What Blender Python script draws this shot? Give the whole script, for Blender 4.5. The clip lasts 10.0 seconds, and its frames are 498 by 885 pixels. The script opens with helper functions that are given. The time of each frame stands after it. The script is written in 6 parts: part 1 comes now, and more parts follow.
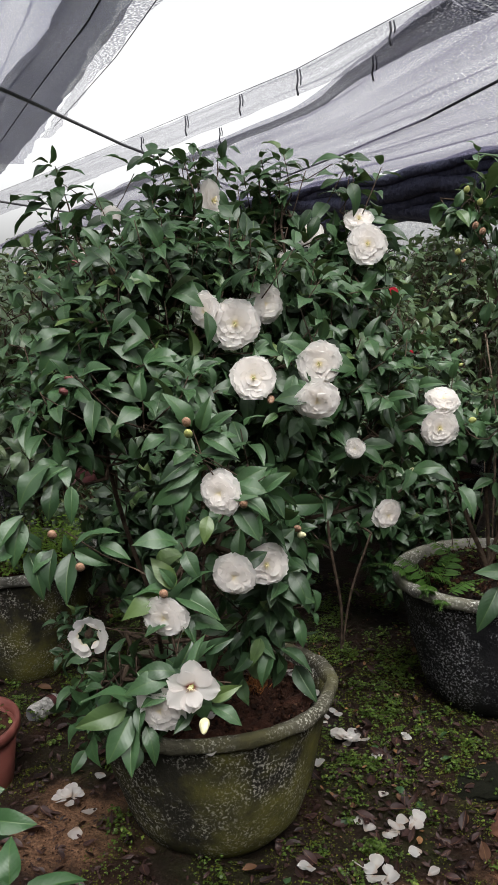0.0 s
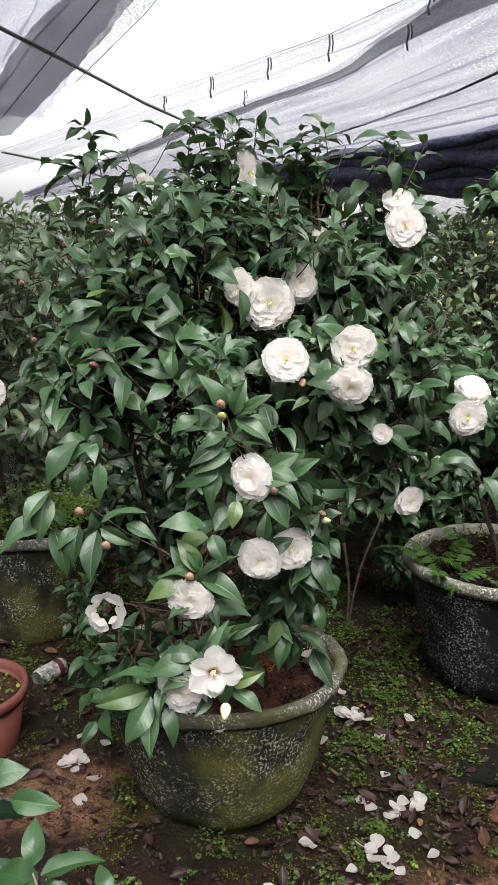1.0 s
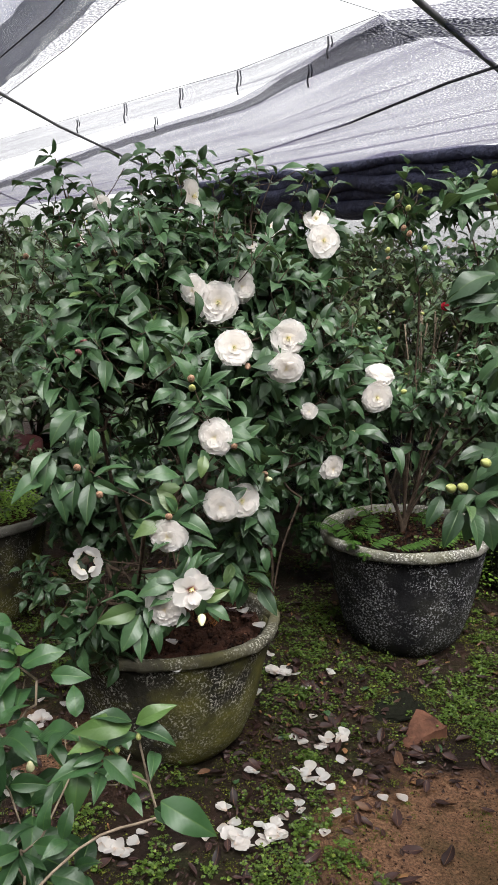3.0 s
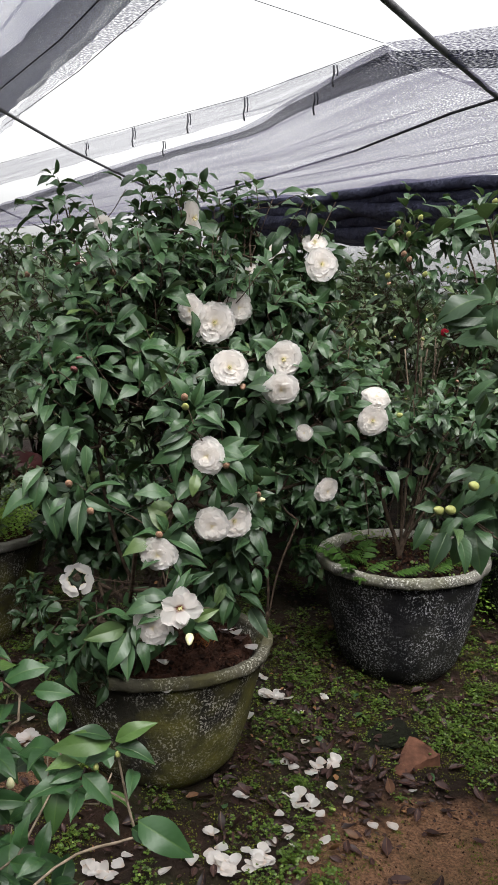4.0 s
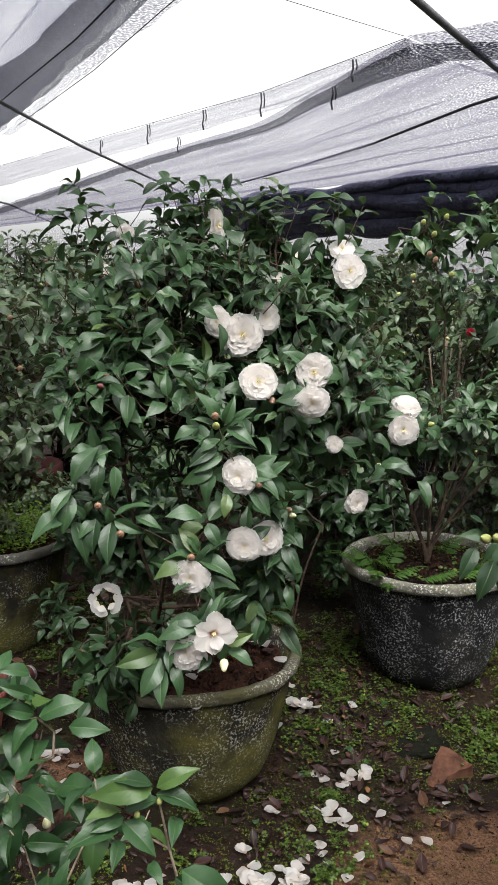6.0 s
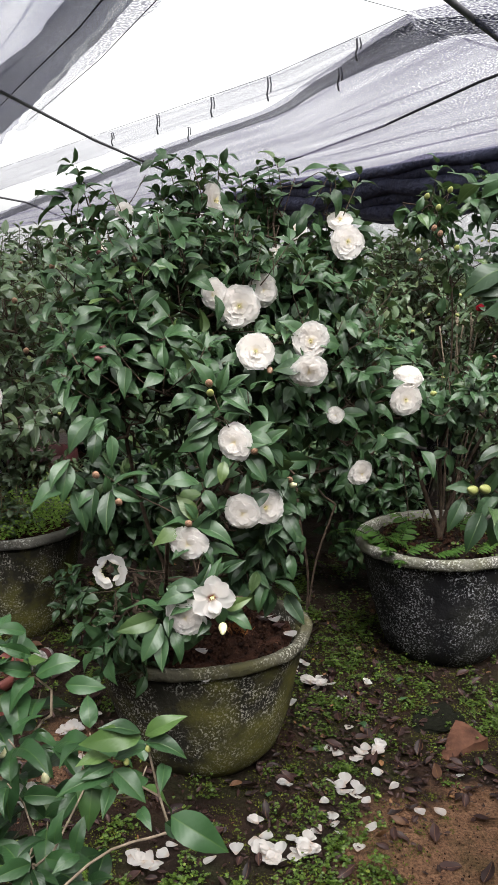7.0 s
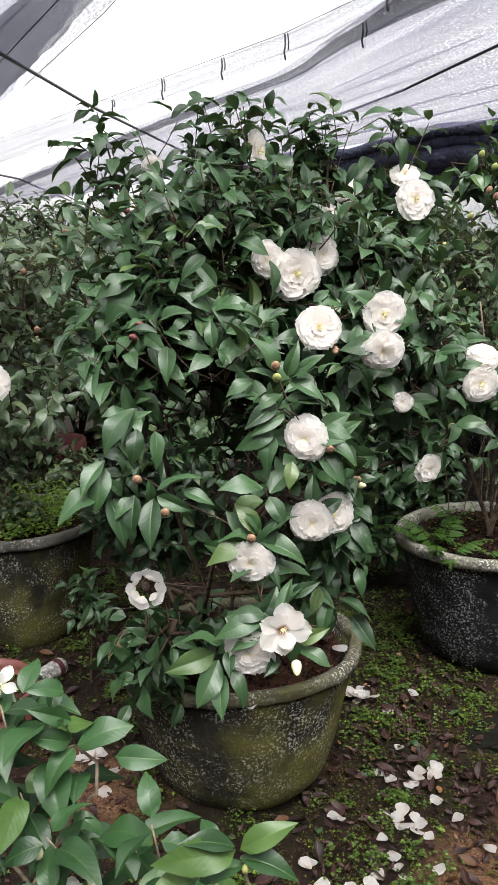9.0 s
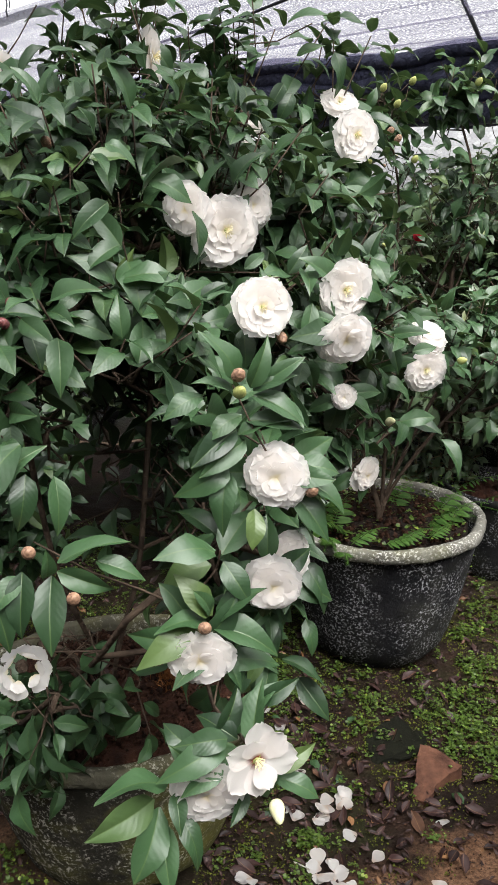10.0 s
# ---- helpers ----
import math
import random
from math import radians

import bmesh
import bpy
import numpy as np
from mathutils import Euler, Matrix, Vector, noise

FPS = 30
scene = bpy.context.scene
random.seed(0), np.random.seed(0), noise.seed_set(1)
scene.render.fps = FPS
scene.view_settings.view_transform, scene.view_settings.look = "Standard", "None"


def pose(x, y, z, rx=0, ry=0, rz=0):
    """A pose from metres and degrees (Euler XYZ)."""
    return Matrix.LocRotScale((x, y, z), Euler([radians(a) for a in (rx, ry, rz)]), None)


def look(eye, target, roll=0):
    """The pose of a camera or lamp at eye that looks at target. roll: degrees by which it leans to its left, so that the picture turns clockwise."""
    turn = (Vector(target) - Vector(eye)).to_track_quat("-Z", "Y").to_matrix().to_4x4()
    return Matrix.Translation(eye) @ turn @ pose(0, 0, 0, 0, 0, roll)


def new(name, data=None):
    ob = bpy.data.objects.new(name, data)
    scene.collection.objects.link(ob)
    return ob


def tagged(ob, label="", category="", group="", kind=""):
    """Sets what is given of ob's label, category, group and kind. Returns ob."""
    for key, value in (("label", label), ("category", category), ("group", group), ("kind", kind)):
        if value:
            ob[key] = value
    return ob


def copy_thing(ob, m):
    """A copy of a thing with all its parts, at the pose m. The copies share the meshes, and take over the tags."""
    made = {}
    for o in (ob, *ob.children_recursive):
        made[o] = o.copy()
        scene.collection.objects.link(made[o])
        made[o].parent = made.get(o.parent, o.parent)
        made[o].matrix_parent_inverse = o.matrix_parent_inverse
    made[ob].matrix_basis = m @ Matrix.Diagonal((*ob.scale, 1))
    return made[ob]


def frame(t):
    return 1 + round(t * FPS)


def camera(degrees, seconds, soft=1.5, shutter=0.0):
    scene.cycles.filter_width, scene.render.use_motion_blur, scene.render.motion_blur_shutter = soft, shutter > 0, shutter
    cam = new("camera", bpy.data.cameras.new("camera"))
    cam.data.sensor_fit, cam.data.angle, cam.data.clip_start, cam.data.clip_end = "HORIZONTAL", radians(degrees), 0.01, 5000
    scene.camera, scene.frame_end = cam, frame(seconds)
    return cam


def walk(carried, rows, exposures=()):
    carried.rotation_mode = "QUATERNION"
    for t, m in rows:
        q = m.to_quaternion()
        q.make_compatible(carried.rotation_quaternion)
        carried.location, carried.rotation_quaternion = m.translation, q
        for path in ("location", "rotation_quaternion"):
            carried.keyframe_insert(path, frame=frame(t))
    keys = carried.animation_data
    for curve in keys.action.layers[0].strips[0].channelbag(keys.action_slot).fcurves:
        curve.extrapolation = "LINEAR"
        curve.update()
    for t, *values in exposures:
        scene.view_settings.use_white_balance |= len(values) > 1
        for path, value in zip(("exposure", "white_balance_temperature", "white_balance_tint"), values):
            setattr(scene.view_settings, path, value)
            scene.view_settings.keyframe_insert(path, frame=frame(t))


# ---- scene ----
cam = camera(34.2, 10.0, soft=1.4)
PATH = [
    (0, (0.158, 0.235, 1.489), (0.051, 2.192, 1.095), -1.7),
    (0.5, (0.146, 0.327, 1.503), (0.014, 2.269, 1.045), 0.4),
    (1, (0.107, 0.261, 1.514), (-0.006, 2.2, 1.039), 1.0),
    (1.5, (0.049, 0.053, 1.497), (0.027, 1.988, 0.993), -0.7),
    (2, (-0.002, -0.062, 1.495), (0.076, 1.875, 1.007), -0.1),
    (2.5, (-0.01, -0.095, 1.494), (0.108, 1.847, 1.035), 0.6),
    (4, (0.022, -0.108, 1.484), (0.142, 1.854, 1.114), 2.3),
    (4.5, (0.016, -0.116, 1.497), (0.127, 1.848, 1.138), 2.5),
    (5, (0.005, -0.079, 1.523), (0.118, 1.883, 1.151), 2.1),
    (5.5, (-0.014, -0.058, 1.537), (0.1, 1.901, 1.153), 1.9),
    (6.8, (0.019, -0.047, 1.49), (0.038, 1.911, 1.086), 0.2),
    (7, (0.048, -0.075, 1.476), (0.07, 1.884, 1.07), -0.3),
    (7.5, (0.059, -0.107, 1.457), (0.075, 1.851, 1.049), -1.2),
    (8, (0.0, -0.086, 1.451), (-0.004, 1.866, 1.014), -1.3),
    (8.5, (-0.035, -0.006, 1.452), (-0.036, 1.942, 0.998), -0.7),
    (9, (-0.082, 0.223, 1.44), (-0.044, 2.171, 0.99), -0.6),
    (9.5, (-0.153, 0.439, 1.456), (0.029, 2.379, 1.006), -0.4),
    (10, (-0.218, 0.686, 1.451), (0.271, 2.537, 0.87), 1.8),
]
walk(cam, [(t, look(eye, target, roll)) for t, eye, target, roll in PATH],
     exposures=[(0, 1.03), (0.5, 1.54), (1, 1.49), (1.5, 1.47), (2, 1.6), (2.5, 1.56), (4, 1.14), (5.5, 1.22), (7, 1.38), (8.5, 1.55), (10, 1.52)])

# ---- world, sun and exposure ----
world = bpy.data.worlds.new("overcast_sky")
scene.world = world
world.use_nodes = True
wn, wl = world.node_tree.nodes, world.node_tree.links
sky = wn.new("ShaderNodeTexSky")
sky.sky_type, sky.sun_disc = "NISHITA", False
sky.sun_elevation, sky.sun_rotation = radians(61), radians(167)
sky.air_density, sky.dust_density, sky.ozone_density = 1.0, 4.0, 1.0
grey = wn.new("ShaderNodeHueSaturation")
grey.inputs["Saturation"].default_value = 0.04
wl.new(sky.outputs[0], grey.inputs["Color"])
wl.new(grey.outputs[0], wn["Background"].inputs["Color"])
wn["Background"].inputs["Strength"].default_value = 0.14

sun = new("sun", bpy.data.lights.new("sun", "SUN"))
sun.data.energy, sun.data.angle, sun.data.color = 2.5, radians(45), (1.0, 0.985, 0.96)
sun.matrix_world = look((1.3, -2.3, 8), (0.3, 2.0, 0))


# ---- materials ----
def material(name):
    m = bpy.data.materials.new(name)
    m.use_nodes = True
    nt = m.node_tree
    return m, nt, nt.nodes["Principled BSDF"], nt.nodes["Material Output"]


def node(nt, kind, **values):
    n = nt.nodes.new(kind)
    for k, v in values.items():
        n.inputs[k.replace("_", " ")].default_value = v
    return n


def noise_of(nt, scale, detail=4.0, rough=0.55, space="Object"):
    co = nt.nodes.new("ShaderNodeTexCoord")
    n = node(nt, "ShaderNodeTexNoise", Scale=scale, Detail=detail, Roughness=rough)
    nt.links.new(co.outputs[space], n.inputs["Vector"])
    return n.outputs["Fac"]


def ramp(nt, fac, *stops):
    r = nt.nodes.new("ShaderNodeValToRGB")
    while len(r.color_ramp.elements) < len(stops):
        r.color_ramp.elements.new(0.5)
    for e, (pos, col) in zip(r.color_ramp.elements, stops):
        e.position, e.color = pos, (*col, 1)
    nt.links.new(fac, r.inputs["Fac"])
    return r.outputs["Color"]


def mix(nt, fac, a, b, blend="MIX"):
    m = nt.nodes.new("ShaderNodeMix")
    m.data_type, m.blend_type = "RGBA", blend
    for sock, v in ((m.inputs[0], fac), (m.inputs[6], a), (m.inputs[7], b)):
        if isinstance(v, bpy.types.NodeSocket):
            nt.links.new(v, sock)
        else:
            sock.default_value = v if isinstance(v, float) else (*v, 1)
    return m.outputs[2]


def calc(nt, op, a, b=0.0, clamp=False):
    m = nt.nodes.new("ShaderNodeMath")
    m.operation, m.use_clamp = op, clamp
    for sock, v in zip(m.inputs, (a, b)):
        if isinstance(v, bpy.types.NodeSocket):
            nt.links.new(v, sock)
        else:
            sock.default_value = v
    return m.outputs[0]


def bump(nt, height, strength, distance=0.01):
    b = node(nt, "ShaderNodeBump", Strength=strength, Distance=distance)
    nt.links.new(height, b.inputs["Height"])
    return b.outputs["Normal"]


def chance(nt):
    """A random value for each piece, single or joined."""
    o, g = nt.nodes.new("ShaderNodeObjectInfo"), nt.nodes.new("ShaderNodeNewGeometry")
    return calc(nt, "FRACT", calc(nt, "ADD", o.outputs["Random"], g.outputs["Random Per Island"]))


def leaf_noise(nt, r, scale, detail=2.0):
    """Noise over the length of a leaf, another one for each leaf."""
    uv = nt.nodes.new("ShaderNodeUVMap")
    n = node(nt, "ShaderNodeTexNoise", Scale=scale, Detail=detail)
    n.noise_dimensions = "4D"
    true = nt.nodes.new("ShaderNodeVectorMath")
    true.operation = "MULTIPLY"
    true.inputs[1].default_value = (0.5, 1, 1)
    nt.links.new(uv.outputs[0], true.inputs[0])
    nt.links.new(true.outputs[0], n.inputs["Vector"])
    nt.links.new(calc(nt, "MULTIPLY", r, 90.0), n.inputs["W"])
    return n.outputs["Fac"]


def leaf_material(name, dark, mid, light, rough=0.38, thin=0.16, shine=0.6):
    m, nt, p, out = material(name)
    r = chance(nt)
    col = ramp(nt, r, (0.0, dark), (0.50, mid), (0.93, mid), (1.0, light))
    uv = nt.nodes.new("ShaderNodeUVMap")
    sep = nt.nodes.new("ShaderNodeSeparateXYZ")
    nt.links.new(uv.outputs[0], sep.inputs[0])
    across = calc(nt, "ABSOLUTE", calc(nt, "SUBTRACT", sep.outputs[0], 0.5))
    rib = calc(nt, "LESS_THAN", across, 0.022)
    cloudy = leaf_noise(nt, r, 3.0, 3.0)
    spots = leaf_noise(nt, r, 6.0, 4.0)
    col = mix(nt, calc(nt, "MULTIPLY", rib, 0.45), col, light)
    col = mix(nt, calc(nt, "MULTIPLY", cloudy, 0.6), col, dark)
    col = mix(nt, calc(nt, "MULTIPLY", calc(nt, "GREATER_THAN", spots, 0.76), 0.3), col, (0.10, 0.075, 0.03))
    nt.links.new(col, p.inputs["Base Color"])
    nt.links.new(calc(nt, "ADD", calc(nt, "MULTIPLY", leaf_noise(nt, r, 2.2), 0.3), rough - 0.15), p.inputs["Roughness"])
    p.inputs["Specular IOR Level"].default_value = shine
    # side veins that leave the midrib at a slant
    vein = calc(nt, "SINE", calc(nt, "MULTIPLY", calc(nt, "SUBTRACT", sep.outputs[1], calc(nt, "MULTIPLY", across, 0.55)), 58.0))
    nt.links.new(bump(nt, calc(nt, "ADD", calc(nt, "MULTIPLY", vein, 0.05), leaf_noise(nt, r, 5.0, 3.0)), 0.22, 0.004), p.inputs["Normal"])
    tr = nt.nodes.new("ShaderNodeBsdfTranslucent")
    nt.links.new(mix(nt, 0.6, col, light), tr.inputs["Color"])
    sh = nt.nodes.new("ShaderNodeMixShader")
    sh.inputs[0].default_value = thin
    nt.links.new(p.outputs[0], sh.inputs[1])
    nt.links.new(tr.outputs[0], sh.inputs[2])
    nt.links.new(sh.outputs[0], out.inputs["Surface"])
    return m


LEAF = leaf_material("camellia_leaf", (0.010, 0.027, 0.010), (0.041, 0.090, 0.034), (0.092, 0.140, 0.038), 0.46, 0.17, 0.50)
# paler copy of LEAF: brighter light on the rear shrubs put into the colour
LEAF_FAR = leaf_material("camellia_leaf_lightened", (0.044, 0.074, 0.036), (0.092, 0.144, 0.066), (0.17, 0.20, 0.07), 0.42, 0.20, 0.70)
LEAF_YOUNG = leaf_material("young_camellia_leaf", (0.007, 0.024, 0.007), (0.034, 0.086, 0.028), (0.085, 0.150, 0.030), 0.44, 0.20, 0.42)
WEED = leaf_material("weed_leaf", (0.012, 0.026, 0.005), (0.070, 0.125, 0.018), (0.28, 0.36, 0.06), 0.42, 0.25, 0.3)
MOSS = leaf_material("moss_leaf", (0.036, 0.044, 0.008), (0.095, 0.108, 0.018), (0.21, 0.22, 0.040), 0.7, 0.2, 0.1)
FERN = leaf_material("fern_leaf", (0.026, 0.066, 0.012), (0.055, 0.120, 0.020), (0.11, 0.18, 0.035), 0.55, 0.25, 0.2)
CRUMB = leaf_material("soil_crumb", (0.007, 0.0035, 0.0025), (0.038, 0.017, 0.010), (0.17, 0.095, 0.060), 0.85, 0.0, 0.1)
FRESH_WEED = leaf_material("fresh_weed_leaf", (0.08, 0.15, 0.02), (0.17, 0.28, 0.045), (0.32, 0.42, 0.09), 0.55, 0.25, 0.2)
LITTER = leaf_material("dead_leaf", (0.010, 0.006, 0.006), (0.040, 0.019, 0.017), (0.26, 0.13, 0.055), 0.55, 0.05, 0.25)


def plain(name, a, b, scale, rough=0.8, relief=0.3, detail=6.0, distance=0.006):
    m, nt, p, out = material(name)
    n = noise_of(nt, scale, detail)
    nt.links.new(ramp(nt, n, (0.3, a), (0.7, b)), p.inputs["Base Color"])
    p.inputs["Roughness"].default_value = rough
    p.inputs["Specular IOR Level"].default_value = 0.5 if rough < 0.65 else 0.15
    nt.links.new(bump(nt, noise_of(nt, scale * 3, detail), relief, distance), p.inputs["Normal"])
    return m


BARK = plain("bark", (0.022, 0.015, 0.011), (0.075, 0.052, 0.036), 40.0, 0.85, 0.6)
TWIG = plain("green_twig", (0.10, 0.085, 0.045), (0.20, 0.15, 0.09), 60.0, 0.7, 0.3)
PALE_TWIG = plain("pale_twig", (0.10, 0.078, 0.055), (0.24, 0.19, 0.14), 60.0, 0.75, 0.3)
SOIL = plain("soil", (0.012, 0.005, 0.0035), (0.060, 0.024, 0.014), 30.0, 0.95, 1.0, 8.0, 0.02)
# darker copy of SOIL: shade from the leaves above put into the colour
SHADED_SOIL = plain("shaded_soil", (0.006, 0.0045, 0.004), (0.024, 0.015, 0.011), 30.0, 0.95, 1.0, 8.0, 0.02)
BUD_GREEN = plain("green_bud", (0.18, 0.21, 0.06), (0.38, 0.38, 0.13), 30.0, 0.5, 0.1)
BUD_WHITE = plain("white_bud", (0.40, 0.40, 0.18), (0.64, 0.60, 0.42), 2.0, 0.55, 0.1)
BUD_RED = plain("red_bud", (0.045, 0.010, 0.014), (0.17, 0.05, 0.045), 2.6, 0.5, 0.2)
BUD_TAN = plain("tan_bud", (0.09, 0.042, 0.028), (0.32, 0.19, 0.115), 4.5, 0.55, 0.2)
STAMEN = plain("stamens", (0.86, 0.76, 0.40), (0.90, 0.85, 0.62), 90.0, 0.7, 0.2)
TERRACOTTA = plain("terracotta_plastic", (0.085, 0.022, 0.017), (0.17, 0.052, 0.040), 6.0, 0.55, 0.1)
RED_POT = plain("red_plastic", (0.030, 0.008, 0.009), (0.075, 0.020, 0.020), 6.0, 0.5, 0.1)
BRICK = plain("brick_piece", (0.042, 0.019, 0.013), (0.12, 0.055, 0.034), 22.0, 0.9, 0.8)
RECESS_DARK = plain("dark_stone", (0.004, 0.004, 0.003), (0.014, 0.015, 0.007), 40.0, 0.95, 1.0)
STEEL = plain("painted_steel_rod", (0.045, 0.044, 0.050), (0.11, 0.105, 0.11), 25.0, 0.6, 0.2)
CORD = plain("black_cord", (0.02, 0.02, 0.024), (0.06, 0.06, 0.07), 40.0, 0.8, 0.3)
TIN = plain("weathered_tin", (0.05, 0.05, 0.045), (0.50, 0.48, 0.46), 60.0, 0.5, 0.3)
TUFT = plain("rusty_moss", (0.16, 0.055, 0.02), (0.34, 0.15, 0.05), 60.0, 0.9, 0.5)


def petal_material(name, base, edge, heart, reach=0.35):
    m, nt, p, out = material(name)
    uv = nt.nodes.new("ShaderNodeUVMap")
    sep = nt.nodes.new("ShaderNodeSeparateXYZ")
    nt.links.new(uv.outputs[0], sep.inputs[0])
    r = chance(nt)
    col = mix(nt, calc(nt, "MULTIPLY", r, 0.5), base, edge)
    col = mix(nt, calc(nt, "MULTIPLY", calc(nt, "SUBTRACT", reach, sep.outputs[1], True), 2.2 if reach > 0.3 else 6.0, True), col, heart)
    col = mix(nt, calc(nt, "MULTIPLY", calc(nt, "GREATER_THAN", noise_of(nt, 70.0), 0.74), 0.25), col, (0.55, 0.40, 0.26))
    nt.links.new(col, p.inputs["Base Color"])
    p.inputs["Roughness"].default_value = 0.7
    p.inputs["Specular IOR Level"].default_value = 0.2
    veins = node(nt, "ShaderNodeTexWave", Scale=14.0, Distortion=2.0)
    nt.links.new(uv.outputs[0], veins.inputs["Vector"])
    nt.links.new(bump(nt, veins.outputs["Fac"], 0.08, 0.002), p.inputs["Normal"])
    tr = nt.nodes.new("ShaderNodeBsdfTranslucent")
    nt.links.new(col, tr.inputs["Color"])
    sh = nt.nodes.new("ShaderNodeMixShader")
    sh.inputs[0].default_value = 0.70
    nt.links.new(p.outputs[0], sh.inputs[1])
    nt.links.new(tr.outputs[0], sh.inputs[2])
    nt.links.new(sh.outputs[0], out.inputs["Surface"])
    return m


PETAL = petal_material("white_petal", (0.89, 0.865, 0.85), (0.89, 0.85, 0.80), (0.83, 0.75, 0.48))
HEART_PETAL = petal_material("red_hearted_petal", (0.85, 0.81, 0.79), (0.86, 0.80, 0.76), (0.26, 0.07, 0.045), 0.24)
OLD_PETAL = petal_material("fallen_petal", (0.82, 0.80, 0.785), (0.78, 0.70, 0.64), (0.62, 0.46, 0.34))
PINK_PETAL = petal_material("crimson_petal", (0.55, 0.03, 0.06), (0.62, 0.06, 0.10), (0.45, 0.03, 0.04))


def concrete(name, dark, mid, salt, moss, moss_amount):
    m, nt, p, out = material(name)
    col = ramp(nt, noise_of(nt, 6.0, 6.0), (0.3, dark), (0.7, mid))
    col = mix(nt, calc(nt, "MULTIPLY", noise_of(nt, 30.0, 8.0), 0.5), col, dark)
    speck = calc(nt, "MULTIPLY", ramp(nt, noise_of(nt, 130.0, 4.0, 0.7), (0.53, (0, 0, 0)), (0.60, (1, 1, 1))), ramp(nt, noise_of(nt, 8.0, 7.0, 0.70), (0.44, (0, 0, 0)), (0.58, (1, 1, 1))))
    col = mix(nt, calc(nt, "MULTIPLY", speck, 0.8), col, salt)
    mossy = calc(nt, "MULTIPLY", ramp(nt, noise_of(nt, 3.2, 5.0, 0.65), (0.45, (0, 0, 0)), (0.63, (1, 1, 1))), moss_amount)
    col = mix(nt, mossy, col, mix(nt, noise_of(nt, 35.0), moss, (0.09, 0.085, 0.02)))
    nt.links.new(col, p.inputs["Base Color"])
    p.inputs["Roughness"].default_value = 0.9
    p.inputs["Specular IOR Level"].default_value = 0.12
    h = calc(nt, "ADD", noise_of(nt, 90.0, 8.0), calc(nt, "MULTIPLY", noise_of(nt, 14.0, 5.0), 1.4))
    nt.links.new(bump(nt, h, 0.7, 0.006), p.inputs["Normal"])
    return m


CONCRETE = concrete("mossy_concrete", (0.013, 0.012, 0.009), (0.052, 0.047, 0.035), (0.50, 0.48, 0.42), (0.20, 0.19, 0.028), 0.58)
CONCRETE_RIM = concrete("worn_concrete_rim", (0.045, 0.042, 0.030), (0.15, 0.14, 0.10), (0.48, 0.47, 0.40), (0.13, 0.12, 0.03), 0.7)
BLACK_CONCRETE = concrete("blackened_concrete", (0.005, 0.005, 0.006), (0.026, 0.025, 0.027), (0.46, 0.46, 0.48), (0.02, 0.025, 0.012), 0.15)
BLACK_RIM = concrete("lichen_concrete_rim", (0.06, 0.057, 0.048), (0.25, 0.24, 0.21), (0.62, 0.61, 0.56), (0.10, 0.11, 0.04), 0.5)


def earth():
    m, nt, p, out = material("damp_earth")
    col = ramp(nt, noise_of(nt, 5.0, 8.0), (0.25, (0.004, 0.003, 0.0025)), (0.55, (0.016, 0.008, 0.005)), (0.8, (0.060, 0.028, 0.016)))
    col = mix(nt, calc(nt, "MULTIPLY", noise_of(nt, 60.0, 8.0, 0.7), 0.6), col, (0.035, 0.021, 0.015))
    where = nt.nodes.new("ShaderNodeTexCoord")
    gap = nt.nodes.new("ShaderNodeVectorMath")
    gap.operation = "DISTANCE"
    nt.links.new(where.outputs["Object"], gap.inputs[0])
    gap.inputs[1].default_value = (0.78, 1.74, -0.08)
    other = nt.nodes.new("ShaderNodeVectorMath")
    other.operation = "DISTANCE"
    nt.links.new(where.outputs["Object"], other.inputs[0])
    other.inputs[1].default_value = (-0.48, 2.18, 0.03)
    near_patch = calc(nt, "MINIMUM", gap.outputs["Value"], calc(nt, "ADD", other.outputs["Value"], 0.27))
    trodden = calc(nt, "ADD", near_patch, calc(nt, "MULTIPLY", calc(nt, "SUBTRACT", noise_of(nt, 7.0, 5.0), 0.5), 0.5))
    col = mix(nt, ramp(nt, trodden, (0.36, (0.92, 0.92, 0.92)), (0.50, (0, 0, 0))), col, mix(nt, ramp(nt, noise_of(nt, 120.0, 6.0, 0.75), (0.40, (0, 0, 0)), (0.60, (1, 1, 1))), (0.095, 0.047, 0.028), (0.30, 0.165, 0.095)))
    grit = calc(nt, "GREATER_THAN", noise_of(nt, 160.0, 2.0), 0.72)
    col = mix(nt, calc(nt, "MULTIPLY", grit, 0.4), col, (0.20, 0.14, 0.11))
    mossy = ramp(nt, noise_of(nt, 2.3, 7.0, 0.68), (0.50, (0, 0, 0)), (0.62, (1, 1, 1)))
    col = mix(nt, calc(nt, "MULTIPLY", mossy, 0.5), col, mix(nt, noise_of(nt, 40.0), (0.012, 0.020, 0.004), (0.036, 0.045, 0.010)))
    nt.links.new(col, p.inputs["Base Color"])
    nt.links.new(calc(nt, "ADD", calc(nt, "MULTIPLY", noise_of(nt, 9.0), 0.35), 0.55), p.inputs["Roughness"])
    p.inputs["Specular IOR Level"].default_value = 0.15
    h = calc(nt, "ADD", noise_of(nt, 110.0, 8.0, 0.7), calc(nt, "MULTIPLY", noise_of(nt, 22.0, 6.0), 1.6))
    nt.links.new(bump(nt, h, 1.0, 0.022), p.inputs["Normal"])
    return m


EARTH = earth()


